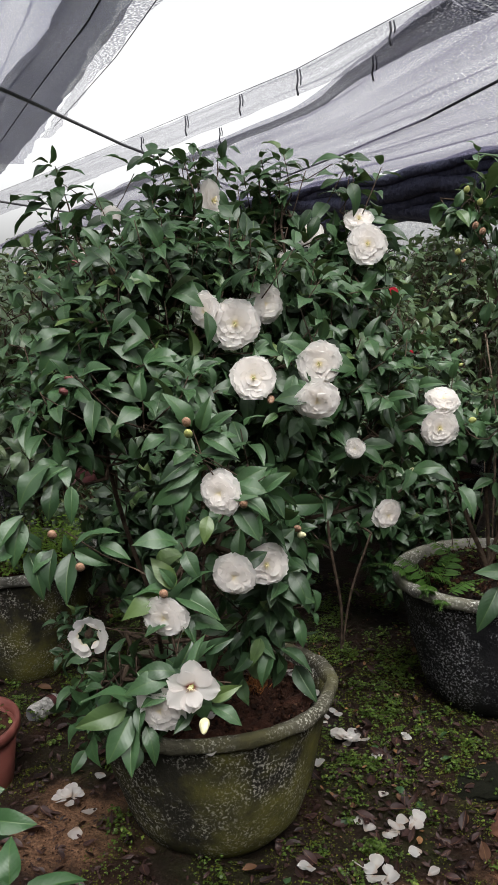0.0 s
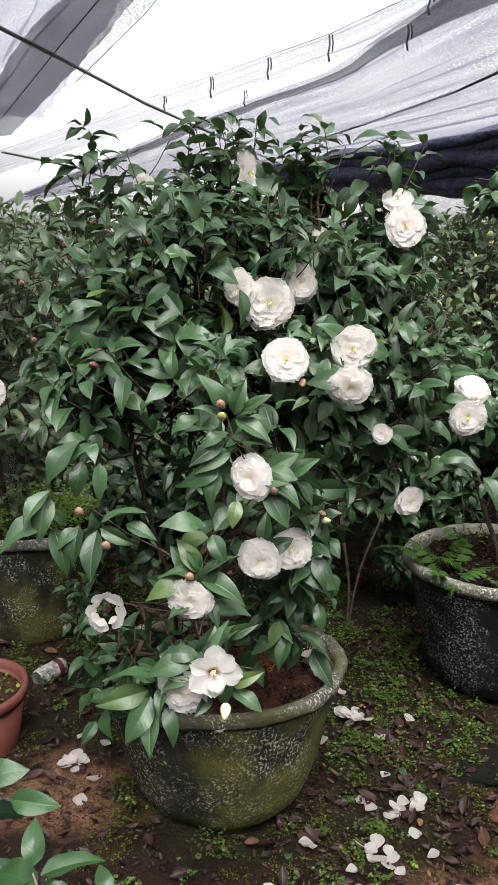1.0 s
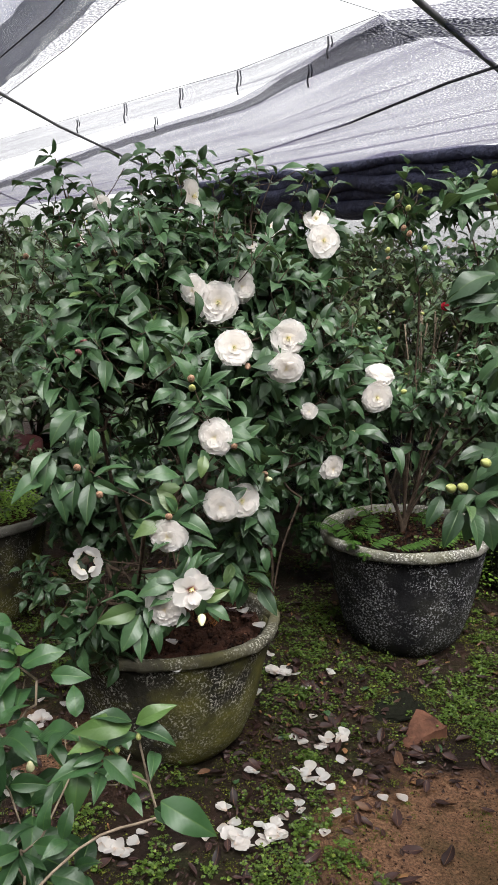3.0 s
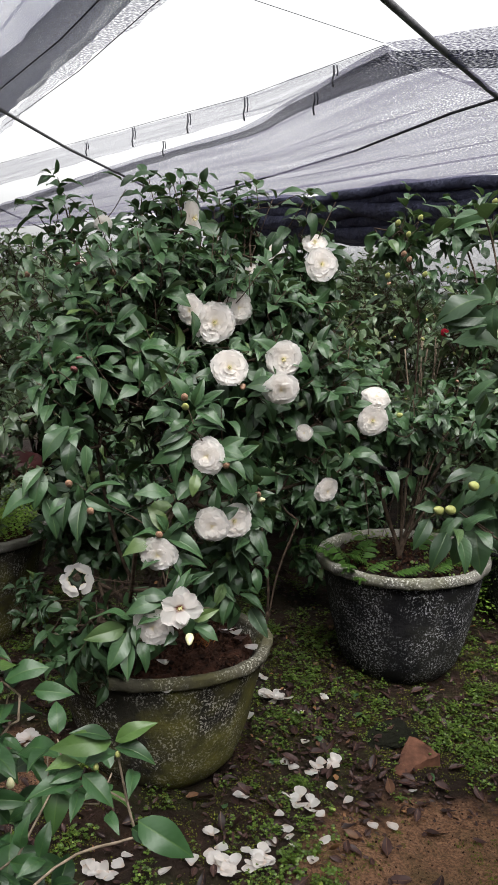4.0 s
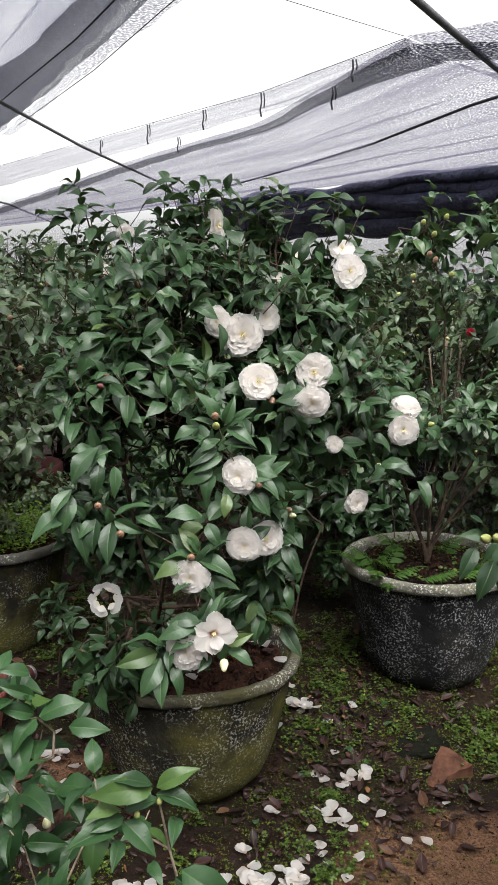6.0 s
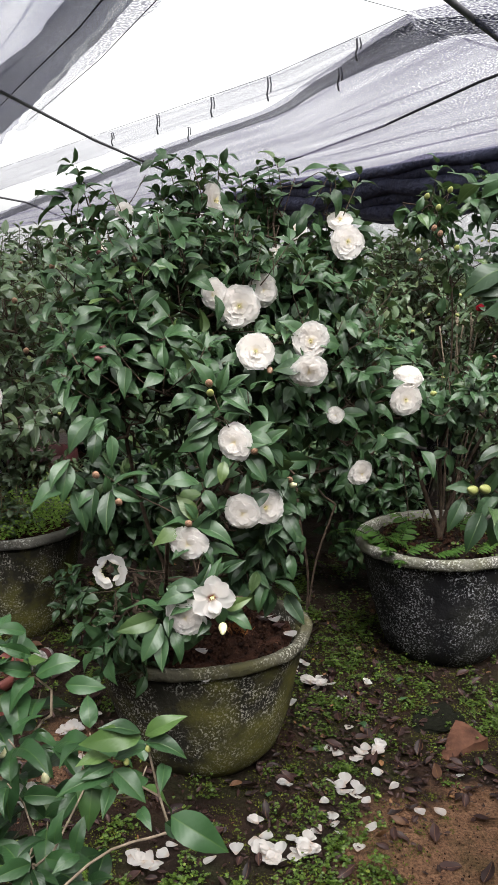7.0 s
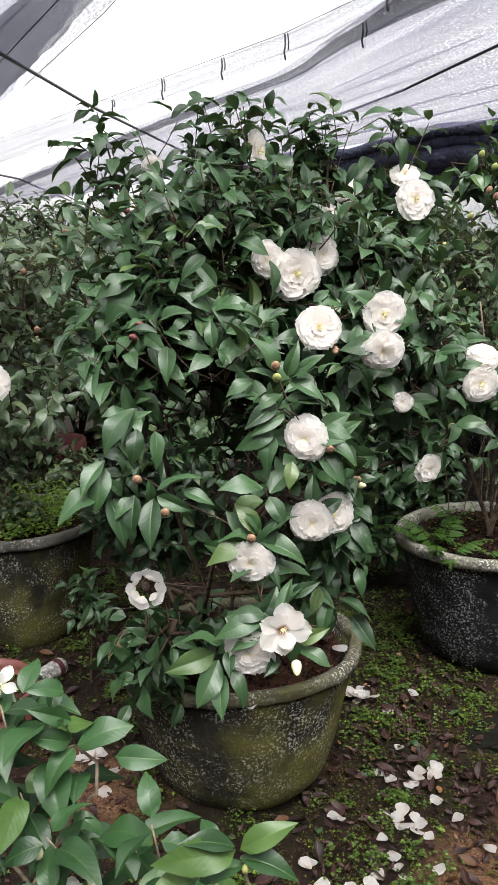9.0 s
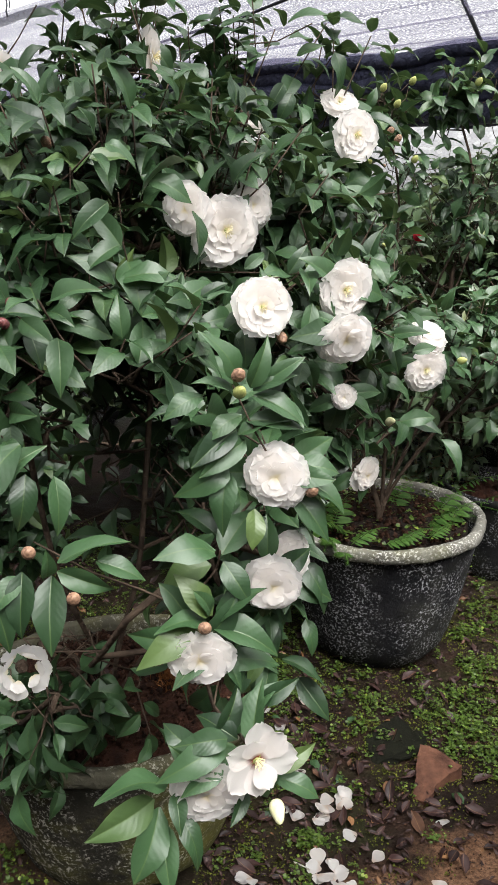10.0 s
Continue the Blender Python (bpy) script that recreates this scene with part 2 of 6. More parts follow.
def netting(name, cover, thread, scale, patchy=0.18, harsh=2.8):
    """Knitted shade cloth: threads with gaps between them, uneven in density."""
    m, nt, p, out = material(name)
    co = nt.nodes.new("ShaderNodeTexCoord")
    uv = nt.nodes.new("ShaderNodeUVMap")
    st = node(nt, "ShaderNodeMapping", Scale=(scale, scale * 1.7, scale))
    nt.links.new(uv.outputs[0], st.inputs["Vector"])
    fine = node(nt, "ShaderNodeTexNoise", Scale=1.0, Detail=1.0, Roughness=0.6)
    nt.links.new(st.outputs[0], fine.inputs["Vector"])
    big = node(nt, "ShaderNodeMapping", Scale=(0.5, 5.0, 1.0))
    nt.links.new(uv.outputs[0], big.inputs["Vector"])
    broad = node(nt, "ShaderNodeTexNoise", Scale=1.0, Detail=5.0, Roughness=0.6)
    nt.links.new(big.outputs[0], broad.inputs["Vector"])
    grain = calc(nt, "MULTIPLY", calc(nt, "SUBTRACT", fine.outputs["Fac"], 0.5), harsh)
    fold = calc(nt, "MULTIPLY", calc(nt, "SUBTRACT", broad.outputs["Fac"], 0.5), patchy * 4)
    pulled = node(nt, "ShaderNodeMapping", Scale=(0.22, 13.0, 1.0))
    nt.links.new(uv.outputs[0], pulled.inputs["Vector"])
    line = node(nt, "ShaderNodeTexNoise", Scale=1.0, Detail=2.0, Roughness=0.5)
    nt.links.new(pulled.outputs[0], line.inputs["Vector"])
    crease = calc(nt, "MULTIPLY", calc(nt, "GREATER_THAN", line.outputs["Fac"], 0.64), 0.26)
    fac = calc(nt, "ADD", calc(nt, "ADD", calc(nt, "ADD", grain, fold), crease), cover, True)
    p.inputs["Base Color"].default_value = (*thread, 1)
    p.inputs["Roughness"].default_value = 0.6
    trans = nt.nodes.new("ShaderNodeBsdfTransparent")
    glow = nt.nodes.new("ShaderNodeBsdfTranslucent")
    glow.inputs["Color"].default_value = (*thread, 1)
    body = nt.nodes.new("ShaderNodeMixShader")
    body.inputs[0].default_value = 0.4
    nt.links.new(p.outputs[0], body.inputs[1])
    nt.links.new(glow.outputs[0], body.inputs[2])
    sh = nt.nodes.new("ShaderNodeMixShader")
    nt.links.new(fac, sh.inputs[0])
    nt.links.new(trans.outputs[0], sh.inputs[1])
    nt.links.new(body.outputs[0], sh.inputs[2])
    nt.links.new(sh.outputs[0], out.inputs["Surface"])
    return m


NET = netting("grey_shade_net", 0.62, (0.125, 0.116, 0.172), 56.0, 0.22, 2.9)
NET_NEAR = netting("near_shade_net", 0.60, (0.115, 0.115, 0.175), 92.0, 0.24, 3.2)
NET_DOUBLE = netting("doubled_shade_net", 0.76, (0.026, 0.028, 0.048), 58.0, 0.16, 3.4)
NET_OVERLAP = netting("overlapped_shade_net", 0.84, (0.026, 0.030, 0.056), 84.0, 0.16, 3.4)
NET_THIN = netting("thin_shade_net", 0.42, (0.12, 0.115, 0.155), 52.0, 0.16, 2.2)
NET_BLACK = netting("gathered_black_net", 1.6, (0.022, 0.022, 0.034), 30.0, 0.05)
NET_ROLL = plain("rolled_black_net", (0.009, 0.011, 0.030), (0.046, 0.052, 0.100), 5.0, 0.6, 1.0, 8.0, 0.06)
FILM = netting("pale_wall_net", 0.5, (0.60, 0.60, 0.63), 12.0, 0.12)


# ---- mesh helpers ----
def mesh_data(name, verts, faces, mat, uvs=None, smooth=True):
    me = bpy.data.meshes.new(name)
    me.from_pydata([tuple(v) for v in verts], [], [tuple(f) for f in faces])
    if uvs is not None:
        layer = me.uv_layers.new(name="UVMap")
        idx = np.empty(len(me.loops), dtype=np.int32)
        me.loops.foreach_get("vertex_index", idx)
        layer.data.foreach_set("uv", np.asarray(uvs, dtype=np.float32)[idx].ravel())
    if smooth:
        me.polygons.foreach_set("use_smooth", [True] * len(me.polygons))
    me.materials.append(mat)
    me.update()
    return me


def place(name, me, parent=None, m=None, label=""):
    ob = new(name, me)
    if parent:
        ob.parent = parent
    if m is not None:
        ob.matrix_basis = m
    return tagged(ob, label)


def root(name, label, category, m=None, group="", kind=""):
    ob = new(name)
    if m is not None:
        ob.matrix_basis = m
    ob.empty_display_size = 0.05
    return tagged(ob, label, category, group, kind)


def grid_faces(nu, nv, wrap=False):
    f = []
    for i in range(nu - 1):
        for j in range(nv if wrap else nv - 1):
            k = (j + 1) % nv
            f.append((i * nv + j, i * nv + k, (i + 1) * nv + k, (i + 1) * nv + j))
    return f


def spread(geo, mats, name, mat, smooth=True):
    """One mesh from many posed copies of small shapes. geo: shapes as (verts, faces, uvs); mats: (shape index, 4 x 4)."""
    vs, fs, us, base = [], [], [], 0
    for k, m in mats:
        v, f, u = geo[k]
        a = np.asarray(m)
        vs.append(v @ a[:3, :3].T + a[:3, 3])
        fs.append(f + base)
        us.append(u)
        base += len(v)
    v, f, u = np.concatenate(vs), np.concatenate(fs), np.concatenate(us)
    me = bpy.data.meshes.new(name)
    n, c = len(f), f.shape[1]
    me.vertices.add(len(v))
    me.vertices.foreach_set("co", v.astype(np.float32).ravel())
    me.loops.add(n * c)
    me.loops.foreach_set("vertex_index", f.astype(np.int32).ravel())
    me.polygons.add(n)
    me.polygons.foreach_set("loop_start", np.arange(0, n * c, c, dtype=np.int32))
    me.polygons.foreach_set("use_smooth", [smooth] * n)
    me.update(calc_edges=True)
    layer = me.uv_layers.new(name="UVMap")
    layer.data.foreach_set("uv", u[f.ravel()].astype(np.float32).ravel())
    me.materials.append(mat)
    me.validate()
    return me


def unit(v):
    v = np.asarray(v, float)
    return v / (np.linalg.norm(v) + 1e-9)


def posed(p, ahead, up, size=1.0, wide=1.0):
    """Pose with +Y along ahead and +Z near up."""
    y = unit(ahead)
    z = np.asarray(up, float) - y * np.dot(up, y)
    z = unit(z) if np.linalg.norm(z) > 1e-6 else unit(np.cross(y, (0.3, 0.9, 0.1)))
    x = np.cross(y, z)
    a = np.eye(4)
    a[:3, 0], a[:3, 1], a[:3, 2], a[:3, 3] = x * size * wide, y * size, z * size, p
    return a


# ---- leaf, petal and bud shapes ----
def blade(nl, na, width, fold, droop, wave, tip=0.75, root_pow=0.62, seed=0, twist=0.0):
    """A leaf 1 long from the origin along +Y, its upper side to +Z."""
    r = np.random.default_rng(seed)
    ph = r.uniform(0, 6.28, 4)
    v, u = [], []
    top = max(((t ** root_pow) * (1 - t) ** tip) for t in np.linspace(0, 1, 50))
    rows = [-1, -0.60, -0.07, 0, 0.07, 0.60, 1] if na == 6 else list(np.linspace(-1, 1, na + 1))
    for i in range(nl + 1):
        t = i / nl
        w = width * 0.5 * (t ** root_pow) * (1 - t) ** tip / top
        w = max(w, 0.012 if t < 0.5 else 0.003)
        a = 0.35 * droop * t - droop * t ** 2.4
        for s in rows:
            z = fold * abs(s) * w - 0.30 * fold * w * s ** 4 + wave * s * s * np.sin(t * 10 + ph[0] + (1.9 if s > 0 else 0)) + twist * s * w * (t - 0.3)
            side = 0.03 * np.sin(3 * t + ph[1]) * t
            v.append((s * w + side, t * (1 - 0.12 * droop * t), z + a))
            u.append((0.5 + s * 0.5 * (w / (width * 0.5)), t))
    return np.array(v), np.array(grid_faces(nl + 1, na + 1)), np.array(u)


LEAVES = [blade(7, 6, 0.48, 0.40, 0.34, 0.026, 0.98, 0.68, 1, 0.5), blade(7, 6, 0.53, 0.22, 0.46, 0.036, 1.02, 0.70, 2, -0.8), blade(7, 6, 0.44, 0.55, 0.28, 0.024, 1.05, 0.72, 3, 0.4),
          blade(7, 6, 0.50, 0.10, 0.62, 0.040, 0.95, 0.66, 4, 1.0), blade(7, 6, 0.46, 0.70, 0.44, 0.026, 1.08, 0.74, 5, -0.6)]
FAR_LEAVES = [blade(3, 2, 0.48, 0.45, 0.30, 0.0, seed=6), blade(3, 2, 0.52, 0.30, 0.55, 0.0, seed=7), blade(3, 2, 0.42, 0.55, 0.18, 0.0, seed=8)]
LEAF_MESH = [mesh_data("leaf", v, f, LEAF, u) for v, f, u in LEAVES]
YOUNG_MESH = [mesh_data("leaf", v, f, LEAF_YOUNG, u) for v, f, u in LEAVES]


def petal_shape(width, cup, ruffle, notch, seed):
    r = np.random.default_rng(seed)
    ph = r.uniform(0, 6.28, 4)
    nl, na = 8, 10
    v, u = [], []
    for i in range(nl + 1):
        t = i / nl
        w = width * (0.16 + 0.84 * np.sin(min(1.0, t * 1.45) * np.pi / 2) ** 1.1) * math.sqrt(max(0.03, 1 - (max(0.0, t - 0.55) / 0.47) ** 2))
        for j in range(na + 1):
            s = 2 * j / na - 1
            y = t * (1 - 0.06 * s * s * t) - notch * (1 - min(1, abs(s) * 2.5)) * t ** 4
            z = cup * (s * s * w * 0.55) + cup * 0.30 * t * t - 0.10 * cup * t
            y += 0.016 * t ** 6 * np.sin(s * 6 + ph[2]) + 0.008 * t ** 6 * np.sin(s * 15 + ph[3])
            z += ruffle * t * t * np.sin(s * 5 + ph[0]) + ruffle * t ** 3 * np.sin(s * 9 + ph[1]) * 0.6
            v.append((s * w * 0.5, y, z))
            u.append((0.5 + s / 2, t))
    return np.array(v), np.array(grid_faces(nl + 1, na + 1)), np.array(u)


PETALS = [petal_shape(1.00, 0.16, 0.018, 0.08, 1), petal_shape(1.10, 0.10, 0.022, 0.05, 2), petal_shape(0.96, 0.22, 0.018, 0.10, 3), petal_shape(1.06, 0.05, 0.026, 0.04, 4)]
PETAL_MESH = [mesh_data("petal", v, f, PETAL, u) for v, f, u in PETALS]
HEART_MESH = [mesh_data("petal", v, f, HEART_PETAL, u) for v, f, u in PETALS]
FALLEN_MESH = [mesh_data("petal", v * (1, 1, 1.5), f, OLD_PETAL, u) for v, f, u in PETALS]
PINK_MESH = [mesh_data("petal", v, f, PINK_PETAL, u) for v, f, u in PETALS]


def lathe(profile, n=24, mat=None, wobble=0.0, seed=0, name="body", chips=0.0):
    r = np.random.default_rng(seed)
    ph = r.uniform(0, 6.28, 6)
    v, u = [], []
    for i, (rad, z) in enumerate(profile):
        for j in range(n):
            a = 2 * np.pi * j / n
            k = 1 + wobble * (np.sin(2 * a + ph[0]) + 0.6 * np.sin(5 * a + ph[1] + z * 9) + 0.4 * np.sin(11 * a + ph[2] - z * 25))
            c = Vector((rad * k * np.cos(a), rad * k * np.sin(a), z + wobble * 0.25 * rad * np.sin(3 * a + ph[3])))
            if chips:
                w = c * 14 + Vector((seed, 0, 0))
                c += chips * Vector((noise.noise(w) + 0.7 * noise.noise(w * 3), noise.noise(w + Vector((9, 0, 0))) + 0.7 * noise.noise(w * 3 + Vector((5, 0, 0))), 0.8 * noise.noise(w * 2 + Vector((0, 7, 0)))))
            v.append(c)
            u.append((j / n, i / len(profile)))
    return mesh_data(name, v, grid_faces(len(profile), n, True), mat, u)


def bud_mesh(mat, long=1.35, name="bud", low=0.0, scaly=True):
    # overlapping scales: each tier steps in where the next one leaves it
    prof = [(0.001, 0.0), (0.30, 0.03), (0.44, 0.18), (0.47, 0.33), (0.42, 0.34), (0.48, 0.50), (0.49, 0.66), (0.43, 0.67), (0.44, 0.82), (0.38, 0.98), (0.32, 0.99), (0.27, long - 0.16), (0.13, long - 0.04), (0.001, long)]
    if not scaly:
        prof = [(0.001, 0.0), (0.28, 0.03), (0.42, 0.18), (0.49, 0.42), (0.48, 0.66), (0.40, 0.90), (0.26, long - 0.20), (0.12, long - 0.05), (0.001, long)]
    v, f = [], []
    for i, (rad, z) in enumerate(prof):
        for j in range(12):
            a = 2 * np.pi * j / 12
            lobe = abs(math.sin(a * 2 + (i // 3) * 1.2))
            v.append((rad * np.cos(a), rad * np.sin(a) * 0.94, (z + (0.09 * lobe if scaly and 2 < i < 11 else 0)) - low))
    return mesh_data(name, v, grid_faces(len(prof), 12, True), mat)


BUDS = {"green": bud_mesh(BUD_GREEN, scaly=False), "red": bud_mesh(BUD_RED), "tan": bud_mesh(BUD_TAN), "white": bud_mesh(BUD_WHITE, 1.5, scaly=False)}
DRY_CALYX = bud_mesh(BARK, 1.2, "flower", 1.0)
CALYX = bud_mesh(BUD_GREEN, 1.2, "flower", 1.0)


def stamen_mesh():
    mats = []
    r = np.random.default_rng(3)
    rod = np.array([(-0.5, 0, 0), (0.5, 0, 0), (0.5, 1, 0), (-0.5, 1, 0), (-1.2, 0.95, 0.3), (1.2, 0.95, 0.3), (1.2, 1.12, 0.3), (-1.2, 1.12, 0.3)]) * (0.03, 1, 0.03)
    geo = [(rod, np.array([(0, 1, 2, 3), (4, 5, 6, 7)]), np.zeros((8, 2)))]
    for i in range(46):
        a, q = r.uniform(0, 6.28), r.uniform(0, 0.5)
        d = unit((np.cos(a) * q, np.sin(a) * q, 1))
        mats.append((0, posed((np.cos(a) * q * 0.2, np.sin(a) * q * 0.2, 0), d, (np.cos(a + 1.5), np.sin(a + 1.5), 0.1), r.uniform(0.75, 1.05))))
    return spread(geo, mats, "flower_center", STAMEN)


STAMENS = stamen_mesh()


# ---- ground ----
def hump(x, y):
    s = min(max(x, -0.3), 0.75)
    k = 1 - 0.75 * min(max((y - 2.45) / 0.5, 0), 1)
    return -0.12 * s * k - 0.02 * (1 - k) + 0.012 * math.exp(-((x - 0.85) ** 2 + (y - 3.05) ** 2) / 0.16)


def ground_z(x, y):
    z = hump(x, y)
    near = max(0.0, 1 - max(abs(x) - 2.0, 0) / 2 - max(abs(y - 2.5) - 3, 0) / 3)
    if near > 0:
        z += near * (0.014 * noise.noise((x * 3.1, y * 3.1, 0.3)) + 0.010 * noise.noise((x * 11, y * 11, 1.7)) + 0.008 * noise.noise((x * 29, y * 29, 4.1)))
    return z


def build_ground():
    def axis(lo, hi, step, far):
        a = list(np.arange(lo, hi, step))
        s, x = step, a[-1]
        while x < far:
            s *= 1.35
            x += s
            a.append(x)
        s, x = step, a[0]
        while x > -far:
            s *= 1.35
            x -= s
            a.insert(0, x)
        return a
    xs, ys = axis(-1.3, 1.6, 0.022, 400), axis(0.7, 4.4, 0.022, 400)
    v = [(x, y, ground_z(x, y)) for x in xs for y in ys]
    ob = place("ground", mesh_data("ground", v, [f[::-1] for f in grid_faces(len(xs), len(ys))], EARTH))
    return tagged(ob, "damp brown nursery earth with moss and bare patches", "ground", kind="structure")


build_ground()


# ---- shade net roof ----
def along(pts, s):
    """The place at the share s of a polyline's length."""
    pts = np.array(pts, float)
    d = np.concatenate([[0], np.cumsum(np.linalg.norm(np.diff(pts, axis=0), axis=1))])
    return np.array([np.interp(s * d[-1], d, pts[:, k]) for k in range(3)])


def net_sheet(name, edge_a, edge_b, mat, label, nu=40, nv=24, sag=0.05, ripple=0.012, seed=0, kind="structure", fray=0.012):
    """A hanging sheet between two edges, each a polyline."""
    r = np.random.default_rng(seed)
    ph = r.uniform(0, 6.28, 5)
    v, u = [], []
    lu, lv = np.linalg.norm(along(edge_a, 1) - along(edge_a, 0)), np.linalg.norm(along(edge_a, 0.5) - along(edge_b, 0.5))
    for i in range(nu + 1):
        s = i / nu
        a, b = along(edge_a, s), along(edge_b, s)
        for j in range(nv + 1):
            t = j / nv
            p = a * (1 - t) + b * t
            z = -sag * 4 * t * (1 - t) * (0.6 + 0.4 * np.sin(s * 7 + ph[0]))
            z += ripple * (np.sin(t * lv * 5 + 2 * s + ph[1]) + np.sin(t * lv * 13 + 4 * s + ph[2]) * 0.5) * min(1, 6 * t * (1 - t))
            edge = fray * (np.sin(s * lu * 7 + ph[3]) + 0.8 * np.sin(s * lu * 19 + ph[4]))
            v.append((p[0] + edge * (1 if j in (0, nv) else 0.3), p[1], p[2] + z))
            u.append((s * lu, t * lv))
    ob = place(name, mesh_data(name, v, grid_faces(nu + 1, nv + 1), mat, u))
    return tagged(ob, label, "shade net", kind=kind)


def rod(name, pts, radius, mat, label, category, kind="", sides=8, parent=None):
    v = []
    pts = [np.array(p, float) for p in pts]
    for i, p in enumerate(pts):
        q = unit(pts[min(i + 1, len(pts) - 1)] - pts[max(i - 1, 0)])
        x = unit(np.cross(q, (0.2, 0.3, 0.9)))
        y = np.cross(q, x)
        for j in range(sides):
            an = 2 * np.pi * j / sides
            v.append(p + radius * (np.cos(an) * x + np.sin(an) * y))
    f = grid_faces(len(pts), sides, True)
    f += [tuple(range(sides))[::-1], tuple(range((len(pts) - 1) * sides, len(pts) * sides))]
    return tagged(place(name, mesh_data(name, v, f, mat), parent), label, category, kind=kind)


ROOF = 2.58
R = ROOF
slit = [(-6.3, 19.3, R), (-3.25, 12.9, R), (-0.68, 7.49, R), (0.25, 5.77, R), (0.57, 4.58, R), (0.79, 3.73, R)]
far_edge = [(-10.0, 27.0, R), (-4.9, 19.0, R), (-1.6, 13.9, R), (0.25, 11.0, R), (1.45, 9.05, R), (2.6, 7.2, R), (3.4, 5.95, R)]
# panel over the far plants, from the open slit to the gathered edge, with its dark doubled border
net_sheet("shade_net_far", slit, far_edge, NET, "pale grey knitted shade net over the far plants", 70, 40, 0.10, 0.022, 1)
BORDER = [(-6.2, 20.3), (-3.2, 13.6), (-0.62, 7.85), (0.33, 5.92), (0.70, 4.68), (0.98, 3.90)]
net_sheet("shade_net_border", [(x, y, R - 0.03) for x, y, z in slit], [(x + (a - x) * k, y + (b - y) * k, R - 0.04) for (x, y, z), (a, b), k in zip(slit, BORDER, (0.6, 0.6, 0.6, 0.6, 0.8, 1.2))], NET_DOUBLE, "dark doubled border of the shade net", 60, 6, 0.01, 0.006, 4)
net_sheet("shade_net_side", [(0.79, 3.73, R + 0.01), (1.7, 3.0, R), (2.6, 2.3, R)], [(3.4, 5.95, R), (5.5, 4.0, R), (7.5, 3.0, R)], NET, "pale grey knitted shade net beside the slit", 40, 30, 0.06, 0.02, 2)
net_sheet("shade_net_border_side", [(0.80, 3.70, R - 0.03), (2.6, 3.30, R - 0.03)], [(0.96, 3.92, R - 0.04), (2.7, 3.55, R - 0.04)], NET_DOUBLE, "dark doubled border of the shade net", 30, 6, 0.01, 0.008, 5)
# narrow hem strip along the first wire
net_sheet("shade_net_hem", [(-5.6, 13.4, R), (-2.4, 8.75, R), (-0.52, 5.99, R), (0.22, 4.85, R), (0.80, 3.72, R)], [(-6.3, 16.2, R - 0.01), (-2.6, 10.2, R - 0.01), (-0.85, 7.23, R - 0.01), (0.43, 5.09, R - 0.01), (0.86, 3.84, R - 0.01)], NET_THIN, "thin pale hem strip of shade net on a wire", 60, 6, 0.01, 0.006, 3)
# near panel on the other side of the slit
net_sheet("shade_net_near", [(-2.29, 8.0, R + 0.02), (-0.06, 2.7, R + 0.02)], [(-7.5, 4.5, R), (-3.2, 2.2, R)], NET_NEAR, "pale grey knitted shade net overhead, with an unseen added stretch", 40, 30, 0.05, 0.016, 6)
net_sheet("shade_net_overlap", [(-2.90, 8.90, R - 0.02), (-2.09, 7.22, R - 0.02), (-1.05, 5.05, R - 0.02), (-0.42, 3.62, R - 0.02), (-0.06, 2.7, R - 0.02)], [(-3.9, 8.9, R - 0.03), (-2.2, 6.45, R - 0.03), (-1.37, 4.78, R - 0.03), (-0.87, 3.94, R - 0.03), (-0.28, 2.7, R - 0.03)], NET_OVERLAP, "dark overlap where two shade nets meet", 50, 10, 0.02, 0.010, 7, fray=0.006)
net_sheet("shade_net_fringe", [(-1.66, 6.5, R - 0.01), (-0.05, 2.7, R - 0.01)], [(-1.58, 6.5, R - 0.01), (-0.86, 4.82, R - 0.01), (-0.47, 3.97, R - 0.01), (-0.11, 3.2, R - 0.01), (0.14, 2.7, R - 0.01)], NET_THIN, "ragged thin fringe of shade net", 90, 6, 0.01, 0.006, 8, fray=0.008)
# unseen stretch added to this panel to shade the young camellia
net_sheet("shade_net_near", [(-0.06, 2.68, R + 0.02), (0.42, 1.55, R + 0.02)], [(-1.3, 2.45, R), (-1.1, 1.0, R)], NET_NEAR, "pale grey knitted shade net overhead, with an unseen added stretch", 24, 24, 0.05, 0.016, 10)
# unseen panel added over the path to dim the light from behind
net_sheet("unseen_shade_net", [(-3.2, -0.1, R), (3.4, -0.5, R)], [(-3.2, -2.6, R), (3.4, -2.6, R)], NET, "unseen shade net added over the path to dim the light", 40, 30, 0.06, 0.02, 9)
# gathered black edge of the far panel and the pale net wall below it
for k, (drop, radius, back) in enumerate(((0.02, 0.06, 0.0), (0.10, 0.08, 0.08), (0.20, 0.10, 0.10), (0.30, 0.09, 0.20), (0.38, 0.10, 0.24), (0.45, 0.07, 0.30))):
    r = np.random.default_rng(60 + k)
    ph = r.uniform(0, 6.28, 3)
    pts = []
    for i in range(41):
        q = along(far_edge, 0.70 + 0.30 * i / 40)
        w = 0.025 * np.sin(i * 0.5 + ph[0]) + 0.015 * np.sin(i * 1.3 + ph[1])
        pts.append((q[0] + 0.85 * back, q[1] + 0.53 * back, q[2] - drop * min(1, 0.25 + i / 14) - 0.03 * abs(np.sin(i * 0.21 + ph[2])) + w))
    rod("gathered_net", pts, radius, NET_ROLL, "black net gathered in rolls along the roof edge", "shade net", "structure", 12)
net_sheet("wall_net", [(x + 0.8, y + 0.5, R) for x, y, z in far_edge], [(x + 0.8, y + 0.5, -0.1) for x, y, z in far_edge], FILM, "pale translucent net wall behind the plants", 40, 12, 0.0, 0.01, 15)

